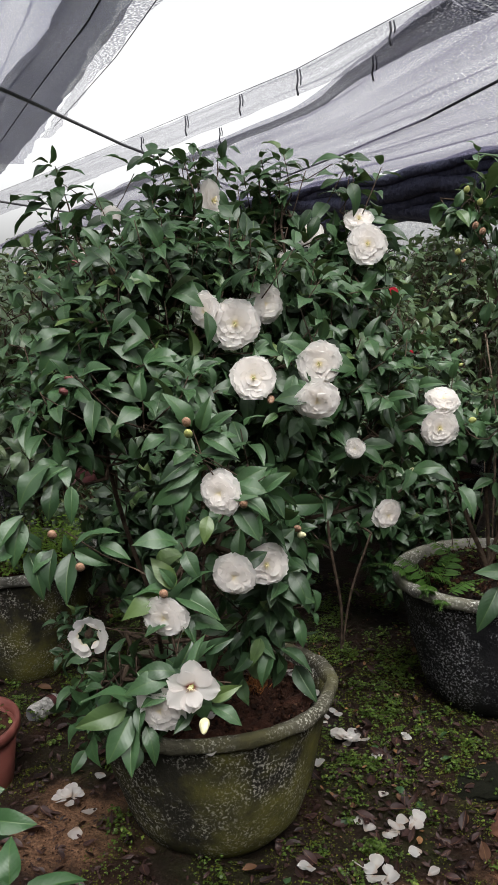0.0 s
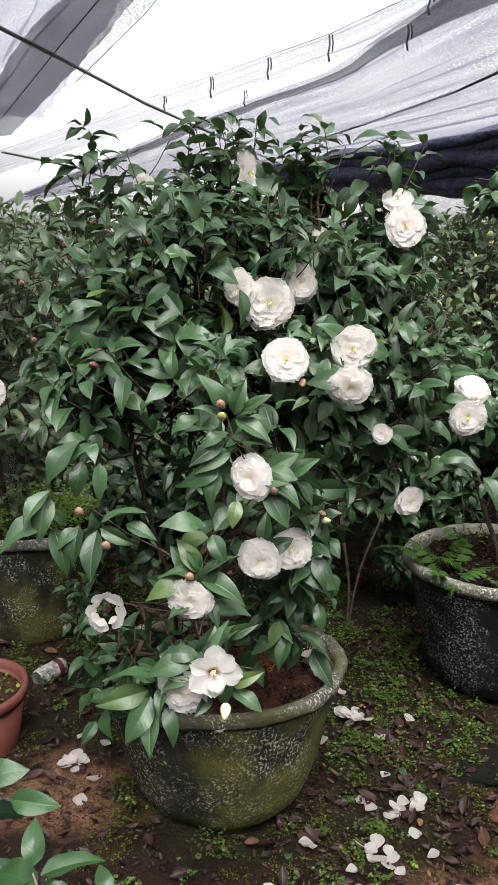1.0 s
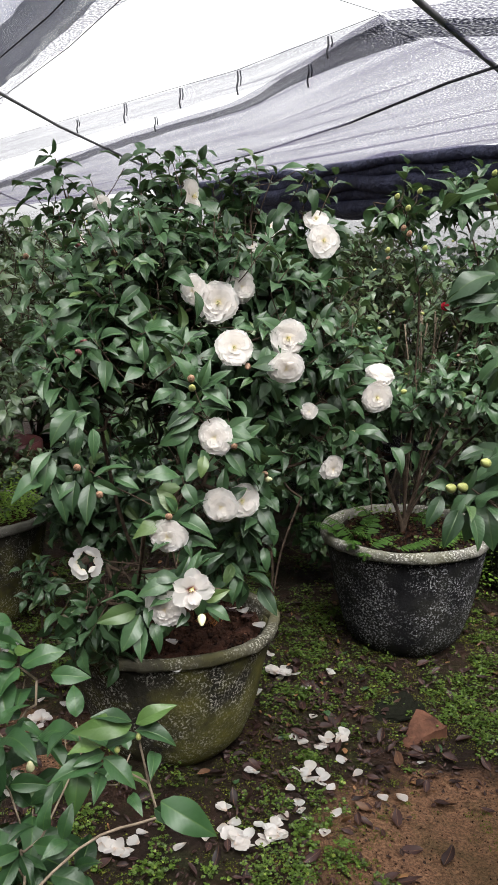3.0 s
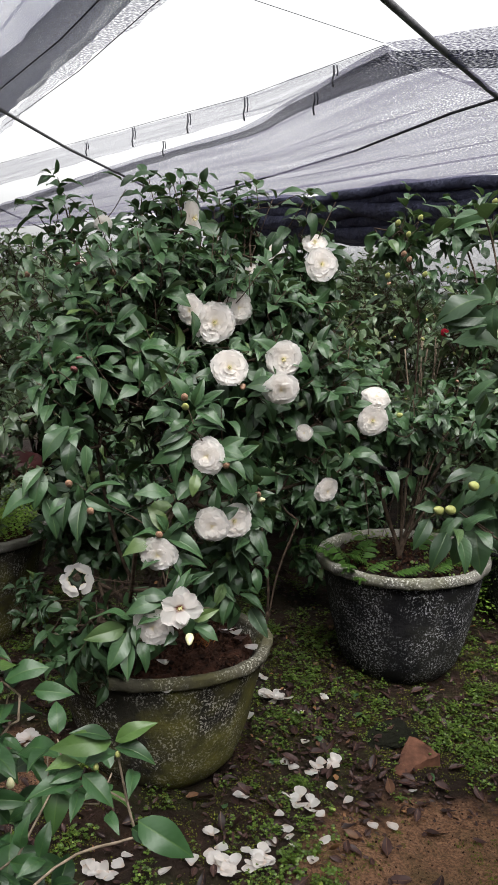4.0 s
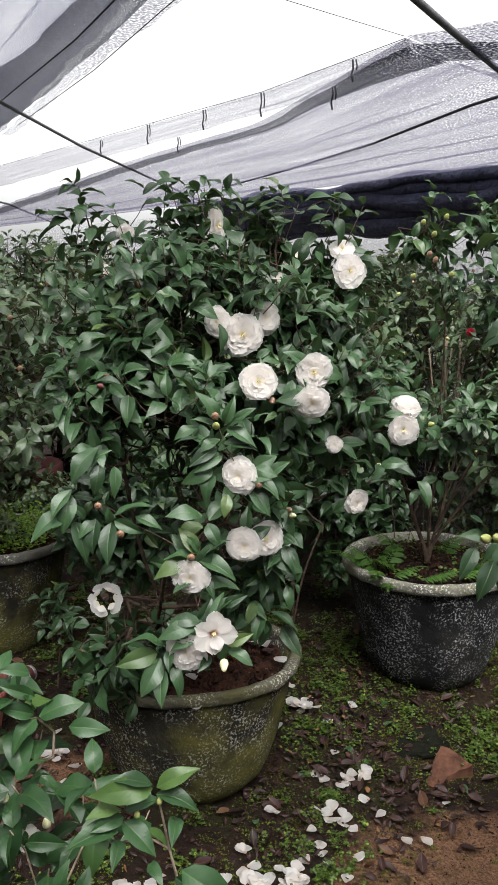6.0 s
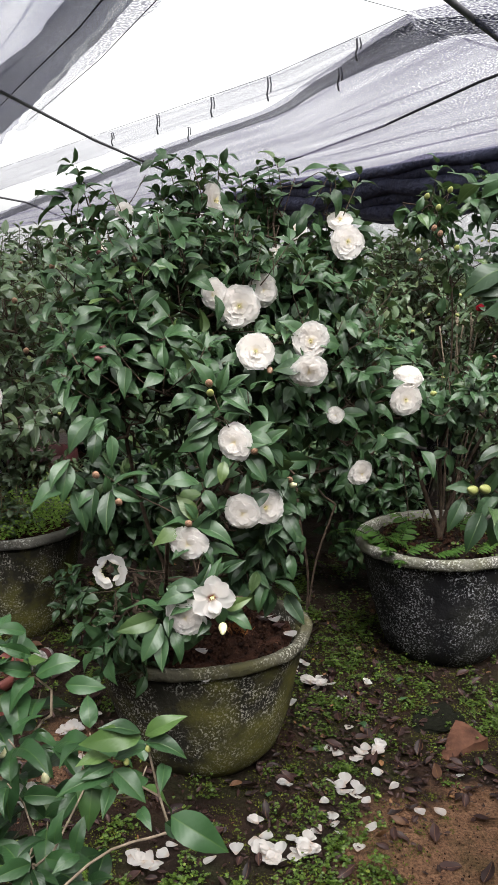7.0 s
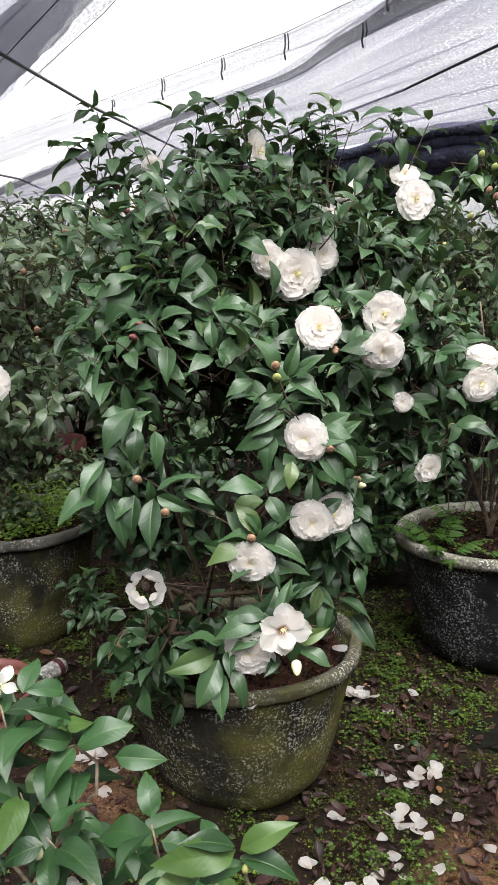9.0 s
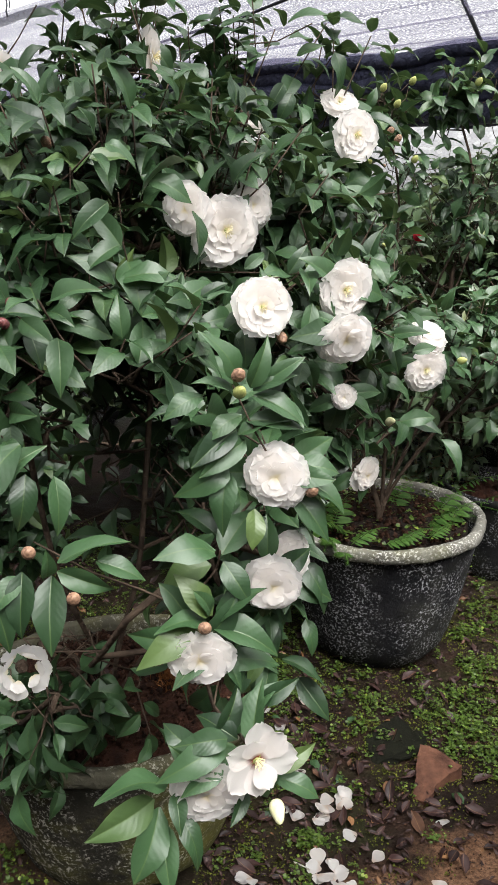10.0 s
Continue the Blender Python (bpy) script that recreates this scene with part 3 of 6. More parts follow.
# dark net walls added beside and behind the path to block low light
for a, b in (((-3.2, -2.6), (-3.2, 4.5)), ((3.4, -2.6), (3.4, 5.9)), ((-3.2, -2.6), (3.4, -2.6))):
    net_sheet("wall_net", [(*a, R - 0.1), (*b, R - 0.1)], [(*a, -0.15), (*b, -0.15)], NET_BLACK, "added dark net wall that keeps out low side light", 30, 10, 0.0, 0.0, 16)

# wires, poles and cords
rod("roof_wire", [(-1.7, 2.6, ROOF - 0.05), (-1.3, 5.22, ROOF - 0.05), (-1.08, 6.66, ROOF - 0.06), (-0.25, 10.98, ROOF - 0.05), (0.0, 12.3, ROOF - 0.05)], 0.011, STEEL, "thin dark steel wire under the net", "wire")
rod("roof_wire", [(-3.5, 10.3, ROOF - 0.04), (-3.09, 12.36, ROOF - 0.04), (-3.27, 17.2, ROOF - 0.04)], 0.014, STEEL, "thin dark steel wire under the net", "wire")
rod("roof_pole", [(0.2, 2.42, ROOF - 0.03), (0.64, 3.06, ROOF - 0.03), (0.94, 3.51, ROOF - 0.03), (1.5, 4.33, ROOF - 0.03), (2.9, 6.4, ROOF - 0.03)], 0.015, STEEL, "dark steel pole carrying the roof net", "pole")
rod("hem_cord", [(-5.6, 13.4, ROOF), (-2.4, 8.75, ROOF), (-0.52, 5.95, ROOF), (0.22, 4.85, ROOF), (0.79, 3.73, ROOF)], 0.0016, CORD, "black cord along the net hem", "cord")
rod("seam_cord", [(0.04, 9.3, ROOF - 0.05), (0.62, 7.5, ROOF - 0.07), (1.10, 6.07, ROOF - 0.06), (1.41, 4.76, ROOF - 0.05), (1.62, 4.2, ROOF - 0.04)], 0.0085, CORD, "dark rolled seam across the shade net", "cord")
rod("seam_cord", [(-2.55, 7.68, ROOF - 0.03), (-1.21, 4.915, ROOF - 0.04), (-0.645, 3.78, ROOF - 0.04), (-0.17, 2.7, ROOF - 0.04)], 0.0035, CORD, "dark seam stitched along the net overlap", "cord")
rod("seam_cord", [(-1.45, 6.1, ROOF - 0.01), (-0.66, 4.40, ROOF - 0.02), (-0.25, 3.42, ROOF - 0.02), (0.06, 2.7, ROOF - 0.02)], 0.0022, CORD, "thin cord along the ragged net fringe", "cord")
rod("tie_string", [(0.0, 3.13, ROOF), (0.41, 3.40, ROOF - 0.01), (0.78, 3.70, ROOF)], 0.0012, CORD, "thin string between two nets", "string")
for x, y, n in ((-0.95, 6.70, 0.10), (-0.52, 5.97, 0.13), (-0.12, 5.40, 0.12), (0.22, 4.87, 0.13), (0.62, 4.10, 0.10), (0.60, 4.66, 0.12), (-0.33, 6.45, 0.11)):
    tie = root("net_tie", "black cord tie hanging from the net", "cord", group="net ties")
    rod("tie_end", [(x, y, ROOF), (x + 0.004, y, ROOF - n * 0.4), (x - 0.003, y, ROOF - n * 0.7), (x + 0.005, y, ROOF - n)], 0.0055, CORD, "", "", parent=tie, sides=6)
    rod("tie_end", [(x + 0.014, y - 0.01, ROOF), (x + 0.021, y - 0.01, ROOF - n * 0.3), (x + 0.018, y - 0.01, ROOF - n * (0.5 + 4 * (n - 0.10)))], 0.004, CORD, "", "", parent=tie, sides=6)


# ---- pots ----
def planter(x, y, z, rim_r, height, body_mat, rim_mat, label, tilt=(0, 0), seed=0, soil_mat=None, lod=40, full=0.84):
    pot = root("concrete_planter", label, "planter", pose(x, y, z, tilt[0], tilt[1], 0), group="planters")
    k, h = rim_r / 0.35, height
    prof = [(0.0, 0.0), (0.185 * k, 0.0), (0.20 * k, 0.015)]
    for i in range(1, 11):
        t = i / 10
        prof.append(((0.205 + 0.122 * t ** 0.6) * k, 0.015 + t * (0.93 * h - 0.015)))
    prof += [(0.316 * k, 0.93 * h), (0.298 * k, 0.80 * h), (0.28 * k, 0.60 * h)]
    place("pot_body", lathe(prof, lod, body_mat, 0.006, seed, "pot_body", 0.0025), pot)
    lip = [(0.326 * k, 0.910 * h), (0.343 * k, 0.916 * h), (0.350 * k, 0.930 * h), (0.351 * k, 0.955 * h), (0.351 * k, 0.980 * h), (0.347 * k, 0.996 * h), (0.338 * k, 1.0 * h), (0.326 * k, 0.998 * h), (0.318 * k, 0.985 * h), (0.316 * k, 0.95 * h), (0.314 * k, 0.90 * h)]
    place("rim", lathe(lip, lod * 2, rim_mat, 0.008, seed + 1, "rim", 0.005), pot, label="worn rim crusted with lichen and moss")
    r = np.random.default_rng(seed)
    v, n = [], 22
    for i in range(n + 1):
        for j in range(n + 1):
            u, w = 2 * i / n - 1, 2 * j / n - 1
            a, b = u * math.sqrt(1 - w * w / 2), w * math.sqrt(1 - u * u / 2)
            v.append((a * 0.294 * k, b * 0.294 * k, full * h + 0.035 * (1 - a * a - b * b) + 0.022 * noise.noise((a * 5, b * 5, seed)) + 0.012 * r.random()))
    place("soil", mesh_data("soil", v, grid_faces(n + 1, n + 1), soil_mat or SOIL), pot, label="dark crumbly potting soil")
    return pot


planter(-0.070, 2.285, -0.02, 0.350, 0.412, CONCRETE, CONCRETE_RIM, "large mossy grey concrete planter standing on the earth", (-4, -2), 1, lod=64, full=0.90)
planter(0.880, 3.035, -0.045, 0.352, 0.497, BLACK_CONCRETE, BLACK_RIM, "large blackened concrete planter with pale lichen specks", (-1, -1.5), 2, SHADED_SOIL, 64, 0.91)
planter(-0.92, 3.24, -0.03, 0.305, 0.495, CONCRETE, BLACK_RIM, "large dark concrete planter with weeds on its soil", (0, 0), 3, lod=48)


def plastic_pot(x, y, z, r, h, label, mat=RED_POT, tilt=0):
    pot = root("plastic_pot", label, "flower pot", pose(x, y, z, tilt, 0, 0), group="plastic pots")
    place("pot_body", lathe([(0, 0), (r * 0.7, 0), (r * 0.74, 0.01), (r * 0.93, h * 0.88), (r * 0.86, h * 0.88), (r * 0.8, h * 0.5)], 28, mat, 0.004, 5, "pot_body"), pot)
    place("rim", lathe([(r * 0.93, h * 0.84), (r, h * 0.86), (r * 1.02, h * 0.93), (r, h), (r * 0.93, h), (r * 0.9, h * 0.86)], 28, mat, 0.006, 6, "rim"), pot, label="rolled plastic rim")
    place("soil", lathe([(0, h * 0.86), (r * 0.5, h * 0.87), (r * 0.92, h * 0.84)], 20, SOIL, 0.02, 7, "soil"), pot, label="dark potting soil")
    return pot


plastic_pot(-0.815, 2.38, 0.0, 0.15, 0.235, "red-brown plastic flower pot standing on the earth", TERRACOTTA, tilt=3)
plastic_pot(-0.93, 3.85, 0.03, 0.17, 0.60, "tall dark red plastic flower pot among the plants")
plastic_pot(-0.52, 0.62, 0.03, 0.15, 0.28, "red-brown plastic flower pot with a young camellia")
planter(1.05, 1.15, -0.09, 0.30, 0.42, CONCRETE, CONCRETE_RIM, "concrete planter beside the path", (0, 0), 4, lod=40)


# ---- camellias ----
class Shrub:
    """A shrub grown from a stem base: shoots are joined to the nearest older wood."""

    def __init__(self, base, stems, seed):
        self.r = np.random.default_rng(seed)
        self.p, self.up = [np.array(base, float)], [-1]
        self.leaves, self.tips, self.keep = [], [], []
        for s in stems:
            last = 0
            k = [np.array(base, float)] + [np.array(q, float) for q in s]
            k = [2 * k[0] - k[1]] + k + [2 * k[-1] - k[-2]]
            smooth = []
            for i in range(1, len(k) - 2):
                for t in (0.25, 0.5, 0.75, 1.0):
                    smooth.append(0.5 * (2 * k[i] + (k[i + 1] - k[i - 1]) * t + (2 * k[i - 1] - 5 * k[i] + 4 * k[i + 1] - k[i + 2]) * t * t + (3 * k[i] - k[i - 1] - 3 * k[i + 1] + k[i + 2]) * t ** 3))
            for q in smooth:
                self.p.append(np.array(q, float))
                self.up.append(last)
                last = len(self.p) - 1

    def join(self, tip, step=0.07):
        """Wood from the nearest node towards tip; gives the direction in which it arrives."""
        tip = np.array(tip, float)
        a = np.array(self.p)
        d = np.linalg.norm(a - tip, axis=1) + 0.6 * np.maximum(0, a[:, 2] - tip[2] + 0.03) + 0.15 * np.linalg.norm(a - a[0], axis=1)
        k = int(np.argmin(d))
        s = a[k]
        n = max(2, int(np.linalg.norm(tip - s) / step))
        mid = (s + tip) / 2 + np.array((0, 0, -0.10)) * np.linalg.norm(tip - s) + self.r.normal(0, 0.012, 3)
        last = k
        for i in range(1, n + 1):
            t = i / n
            q = s * (1 - t) ** 2 + mid * 2 * t * (1 - t) + tip * t * t
            self.p.append(q + (self.r.normal(0, 0.004, 3) if i < n else 0))
            self.up.append(last)
            last = len(self.p) - 1
        self.tips.append(last)
        return unit(tip - mid)

    def shoot(self, tip, heading=None, count=6, size=0.09, length=0.10, spread_a=(45, 85), kinds=5, wood=True, droop=0.15, flat=1.0):
        """A leafy shoot that ends at tip."""
        r = self.r
        tip = np.array(tip, float)
        h = unit(heading if heading is not None else (0, 0, 1))
        foot = tip - h * length
        if wood:
            self.join(foot)
            k = len(self.p) - 1
            self.p.append(tip)
            self.up.append(k)
            self.tips.append(k + 1)
        x = unit(np.cross(h, (0.31, 0.2, 0.93)))
        y = np.cross(h, x)
        a0 = r.uniform(0, 6.28)
        for i in range(count):
            t = 1 - 0.95 * (i / max(1, count - 1)) ** 1.2 if count > 1 else 1
            a = a0 + i * 2.4 + r.normal(0, 0.25)
            el = radians(spread_a[0] + (spread_a[1] - spread_a[0]) * (1 - t) + r.normal(0, 9))
            rad = np.cos(a) * x + np.sin(a) * y
            d = np.cos(el) * h + np.sin(el) * rad
            d = unit(d + np.array((0, 0, -droop - 0.15 * r.random())))
            n = unit((np.sin(el) * h - np.cos(el) * rad) * 0.7 + np.array((0, -0.1, flat)) + r.normal(0, 0.28, 3))
            p = foot + h * length * t + d * 0.008
            s = size * r.uniform(0.72, 1.12) * (0.8 if i == 0 else 1)
            self.leaves.append((int(r.integers(kinds)), posed(p, d, n, s, r.uniform(0.9, 1.1))))

    def cloud(self, centre, radii, n, size=0.09, count=(4, 8), inner=0.45, avoid=None, rise=0.55, kinds=5, wood=True):
        c, q = np.array(centre, float), np.array(radii, float)
        for i in range(n):
            for attempt in range(12):
                u = unit(self.r.normal(0, 1, 3))
                f = inner + (1 - inner) * self.r.random() ** 0.55
                p = c + u * q * f * self.r.uniform(0.9, 1.08)
                if avoid is None or not avoid(p):
                    break
            else:
                continue
            h = unit(u * (1 / q) / np.linalg.norm(1 / q) * 1.3 + np.array((0, -0.12, rise)) + self.r.normal(0, 0.3, 3))
            self.shoot(p, h, int(self.r.integers(*count)), size * self.r.uniform(0.85, 1.12), self.r.uniform(0.07, 0.13), kinds=kinds, wood=wood)

    def wood(self, name, mat, thin=0.0016, power=2.4, sides=6, cap=0.02):
        n = len(self.p)
        load = np.zeros(n)
        for t in self.tips:
            load[t] += 1
        for i in range(n - 1, 0, -1):
            load[i] = max(load[i], 1)
            load[self.up[i]] += load[i]
        rad = np.minimum(thin * load ** (1 / power), cap)
        v, f, ends = [], [], {}
        for i in range(1, n):
            s, e = self.p[self.up[i]], self.p[i]
            q = unit(e - s)
            x = unit(np.cross(q, (0.21, 0.33, 0.92)))
            y = np.cross(q, x)
            r0, r1 = min(rad[self.up[i]], rad[i] * 1.5), rad[i]
            ids = []
            for k, (p, rr) in enumerate(((s - q * r0 * 0.3, r0), (e + q * r1 * 0.3, r1))):
                for j in range(sides):
                    an = 2 * np.pi * j / sides
                    w = p + rr * (np.cos(an) * x + np.sin(an) * y)
                    if k == 0 and j == 0 and self.up[i] in ends:
                        # grows out of the older wood
                        ids.append(min(ends[self.up[i]], key=lambda c: float(np.sum((v[c] - w) ** 2))))
                    else:
                        v.append(w)
                        ids.append(len(v) - 1)
            f += [(ids[j], ids[(j + 1) % sides], ids[sides + (j + 1) % sides], ids[sides + j]) for j in range(sides)]
            f.append(tuple(ids[sides:]))
            ends[i] = ids[sides:]
            ends.setdefault(self.up[i], ids[:sides])
        return mesh_data(name, v, f, mat)


def bloom(parent, p, facing, size, kind="full", seed=0, mesh=None):
    """A flower under its shrub: calyx, petals in whorls, stamens."""
    r = np.random.default_rng(seed + 100)
    mesh = mesh or (HEART_MESH if kind == "single" else PETAL_MESH)
    up = (0, 0, 1) if abs(unit(facing)[2]) < 0.9 else (0, 1, 0)
    base = posed(p, up, facing)
    base[:3, 2] = unit(facing)
    base[:3, 0] = unit(np.cross(up, base[:3, 2]))
    base[:3, 1] = np.cross(base[:3, 2], base[:3, 0])
    fl = place("flower", DRY_CALYX if kind == "worn" else CALYX, parent, Matrix(base.tolist()) @ Matrix.Scale(size * 0.22, 4), "white double camellia flower" if mesh is not PINK_MESH else "crimson camellia flower")
    k = 1 / 0.22
    # rings of petals: count, rise, length, height, distance from the axis
    rings = {"full": ((10, 0, 0.50, 0.00, 0.02), (8, 5, 0.43, 0.015, 0.02), (6, 12, 0.31, 0.028, 0.02), (5, 26, 0.18, 0.036, 0.03)),
             "ball": ((8, -10, 0.50, 0.03, 0.02), (7, 0, 0.44, 0.05, 0.02), (5, 7, 0.38, 0.065, 0.02), (4, 13, 0.29, 0.075, 0.01), (3, 20, 0.19, 0.083, 0.0)),
             "single": ((6, 8, 0.54, 0.00, 0.02), (2, 26, 0.42, 0.02, 0.02)),
             "opening": ((4, 20, 0.52, 0.0, 0.02), (2, 66, 0.40, 0.02, 0.0)),
             "worn": ((8, 24, 0.30, 0.0, 0.22), (6, 50, 0.24, 0.02, 0.20))}[kind]
    for n, el, length, h, out in rings:
        a0 = r.uniform(0, 6.28)
        for i in range(n):
            a = a0 + 2 * np.pi * i / n + r.normal(0, 0.12)
            e = el + r.normal(0, 3.5)
            m = pose(0, 0, h * k, 0, 0, math.degrees(a)) @ pose(0, out * k, 0, e, r.normal(0, 4), 0) @ Matrix.Scale(length * k * r.uniform(0.9, 1.08), 4) @ Matrix.Diagonal((0.84 if kind == "single" else 0.62 if kind == "opening" else 1.16, 1, 1, 1))
            place("petal", mesh[int(r.integers(len(mesh)))], fl, m)
    if kind in ("full", "single"):
        place("flower_center", STAMENS, fl, pose(0, 0, 0.06 * k if kind == "full" else 0.02 * k) @ Matrix.Diagonal(((0.22, 0.22, 0.10, 1) if kind == "full" else (0.20, 0.20, 0.20, 1))) @ Matrix.Diagonal((k, k, k, 1)), "pale yellow center")
    return fl


def bud(parent, p, heading, size, colour):
    m = posed(p, (0.1, 0.2, 0.9) if abs(unit(heading)[2]) < 0.8 else (0, 1, 0), heading)
    z = unit(heading)
    x = unit(np.cross((0.2, 0.9, 0.1), z))
    m[:3, 0], m[:3, 1], m[:3, 2] = x, np.cross(z, x), z
    words = {"green": "plump yellow-green flower bud", "red": "brownish-red flower bud", "tan": "scaly tan flower bud", "white": "white flower bud about to open"}
    return place("bud", BUDS[colour], parent, Matrix(m.tolist()) @ Matrix.Scale(size, 4), words[colour])


def dress(shrub, thing, singles=None, mat=LEAF, geo=LEAVES, bark=BARK, cap=0.02, thin=0.0016, sides=5, meshes=LEAF_MESH):
    """Trunk and leaves as parts; the leaves for which singles(place) holds are objects of their own, at most 300."""
    place("trunk", shrub.wood("trunk", bark, thin=thin, cap=cap, sides=sides), thing, label="thin woody stems and branches")
    near, rest = [], []
    for k, m in shrub.leaves:
        (near if singles and len(near) < 300 and singles(m[:3, 3]) else rest).append((k, m))
    for k, m in near:
        place("leaf", meshes[k], thing, Matrix(m.tolist()))
    if rest:
        tagged(place("crown", spread(geo, rest, "crown", mat), thing, label="crown of glossy dark green leaves"), kind="stuff")


# ---- the large camellia in the mossy planter ----
BLOOMS = []


def clear(p, r=0.085, deep=0.7):
    """True where a shoot would grow in front of a flower."""
    for q, n, s in BLOOMS:
        w = p - q
        a = float(np.dot(w, n))
        if -0.03 < a < deep and np.linalg.norm(w - a * n) < max(r, s * 0.75):
            return True
    return False


big = root("camellia_shrub", "large white camellia shrub in bloom in the mossy planter", "shrub", group="camellias")
count_blooms = 0


def flower_at(x, y, z, fx, fy, fz, size, kind="full", parent=None, mesh=None):
    global count_blooms
    count_blooms += 1
    n = unit((fx, fy, fz))
    p = np.array((x, y, z)) - n * size * 0.22
    BLOOMS.append((p, n, size))
    return bloom(parent or big, p, n, size, kind, count_blooms, mesh)


flower_at(0.086, 1.766, 1.306, 0.05, -1.0, 0.10, 0.090, "full")
flower_at(0.214, 1.777, 1.325, 0.15, -1.0, -0.12, 0.088, "full")
flower_at(0.207, 1.756, 1.252, 0.05, -1.0, -0.40, 0.086, "ball")
flower_at(0.032, 1.512, 1.145, -0.50, -1.0, 0.00, 0.078, "ball")
flower_at(0.051, 1.555, 0.982, -0.10, -1.0, -0.10, 0.080, "ball")
flower_at(0.108, 1.672, 0.962, 0.25, -1.0, 0.08, 0.084, "full")
flower_at(-0.060, 1.464, 0.944, -0.10, -1.0, -0.20, 0.082, "ball")
flower_at(-0.007, 1.386, 0.867, 0.12, -1.0, 0.22, 0.080, "single")
flower_at(-0.065, 1.400, 0.815, -0.25, -1.0, -0.15, 0.082, "ball")
flower_at(0.338, 2.089, 1.560, 0.25, -1.0, 0.00, 0.090, "full")
flower_at(0.318, 2.150, 1.628, -0.10, -0.6, 0.70, 0.075, "full")
flower_at(0.052, 1.840, 1.402, 0.20, -1.0, -0.10, 0.105, "full")
flower_at(0.112, 1.930, 1.440, 0.40, -1.0, 0.10, 0.080, "ball")
flower_at(-0.020, 1.845, 1.430, -0.60, -0.8, 0.00, 0.080, "ball")
flower_at(0.000, 2.150, 1.670, 0.90, -0.5, 0.10, 0.095, "full")
flower_at(0.495, 2.060, 1.142, 0.00, -1.0, -0.10, 0.086, "full")
flower_at(0.508, 2.095, 1.218, 0.10, -0.5, 0.85, 0.085, "ball")
flower_at(0.380, 2.030, 0.947, 0.45, -0.9, -0.15, 0.074, "ball")
flower_at(0.293, 1.975, 1.120, -0.20, -0.9, 0.10, 0.046, "ball")
flower_at(-0.262, 1.735, 0.792, 0.10, -1.0, 0.15, 0.088, "worn")
flower_at(-0.315, 2.117, 1.552, -0.10, -0.8, 0.50, 0.045, "ball")
flower_at(-0.260, 2.200, 1.650, 0.20, -0.9, 0.20, 0.050, "ball")
flower_at(0.210, 2.350, 1.610, 0.00, -0.9, 0.40, 0.075, "ball")
flower_at(0.150, 2.180, 1.545, 0.00, -0.8, 0.50, 0.040, "ball")

plant = Shrub((-0.10, 2.26, 0.33), [[(-0.10, 2.20, 0.45), (-0.09, 2.12, 0.60), (-0.06, 2.06, 0.78), (-0.05, 2.02, 0.98), (-0.04, 2.02, 1.18), (-0.05, 2.05, 1.36)],
                                    [(-0.06, 2.22, 0.46), (0.02, 2.16, 0.62), (0.10, 2.12, 0.82), (0.18, 2.08, 1.02), (0.24, 2.08, 1.22)],
                                    [(-0.13, 2.20, 0.44), (-0.16, 2.05, 0.58), (-0.14, 1.86, 0.74), (-0.12, 1.70, 0.88)],
                                    [(-0.13, 2.25, 0.50), (-0.20, 2.10, 0.75), (-0.24, 1.98, 1.02), (-0.26, 1.94, 1.25)]], 21)
for q, n, s in list(BLOOMS):
    plant.join(q - n * (s * 0.10 + 0.07))
    plant.join(q - n * s * 0.10)
    # leaves that ring each flower from behind
    plant.shoot(q - n * 0.012, n, 5, 0.075, 0.03, (80, 105), wood=False, droop=0.1, flat=0.5)


OWN = []


def leaf_at(x, y, z, tx, ty, tz):
    """One leaf from its foot to its tip."""
    p, t = np.array((x, y, z)), np.array((tx, ty, tz))
    t = p + (t - p) * min(1.0, 0.088 / np.linalg.norm(t - p))
    n = unit(np.array((0, -0.55, 0.75)) + plant.r.normal(0, 0.22, 3))
    plant.leaves.append((int(plant.r.integers(5)), posed(p, t - p, n, np.linalg.norm(t - p), plant.r.uniform(0.80, 1.02))))
    plant.keep.append(len(plant.leaves) - 1)
    OWN.append((p + t) / 2)


def taken(p, r=0.045, deep=0.5):
    """True where a shoot would hide a flower or one of the placed leaves."""
    if clear(p):
        return True
    for q in OWN:
        w = p - q
        if -0.01 > w[1] > -deep and math.hypot(w[0], w[2] - 0.1 * w[1]) < r:
            return True
    return False


def rosette(x, y, z, hx, hy, hz, count, size, bud_kind=(), length=0.05, spread_a=(55, 95)):
    plant.shoot((x, y, z), (hx, hy, hz), count, size * 0.86, length, spread_a, droop=0.12, flat=0.6)
    for i, colour in enumerate(bud_kind):
        bud(big, np.array((x, y, z)) + (0.004 - 0.012 * i, -0.008, 0.008 - 0.024 * i), (hx, hy - 0.4, hz), 0.0155, colour)


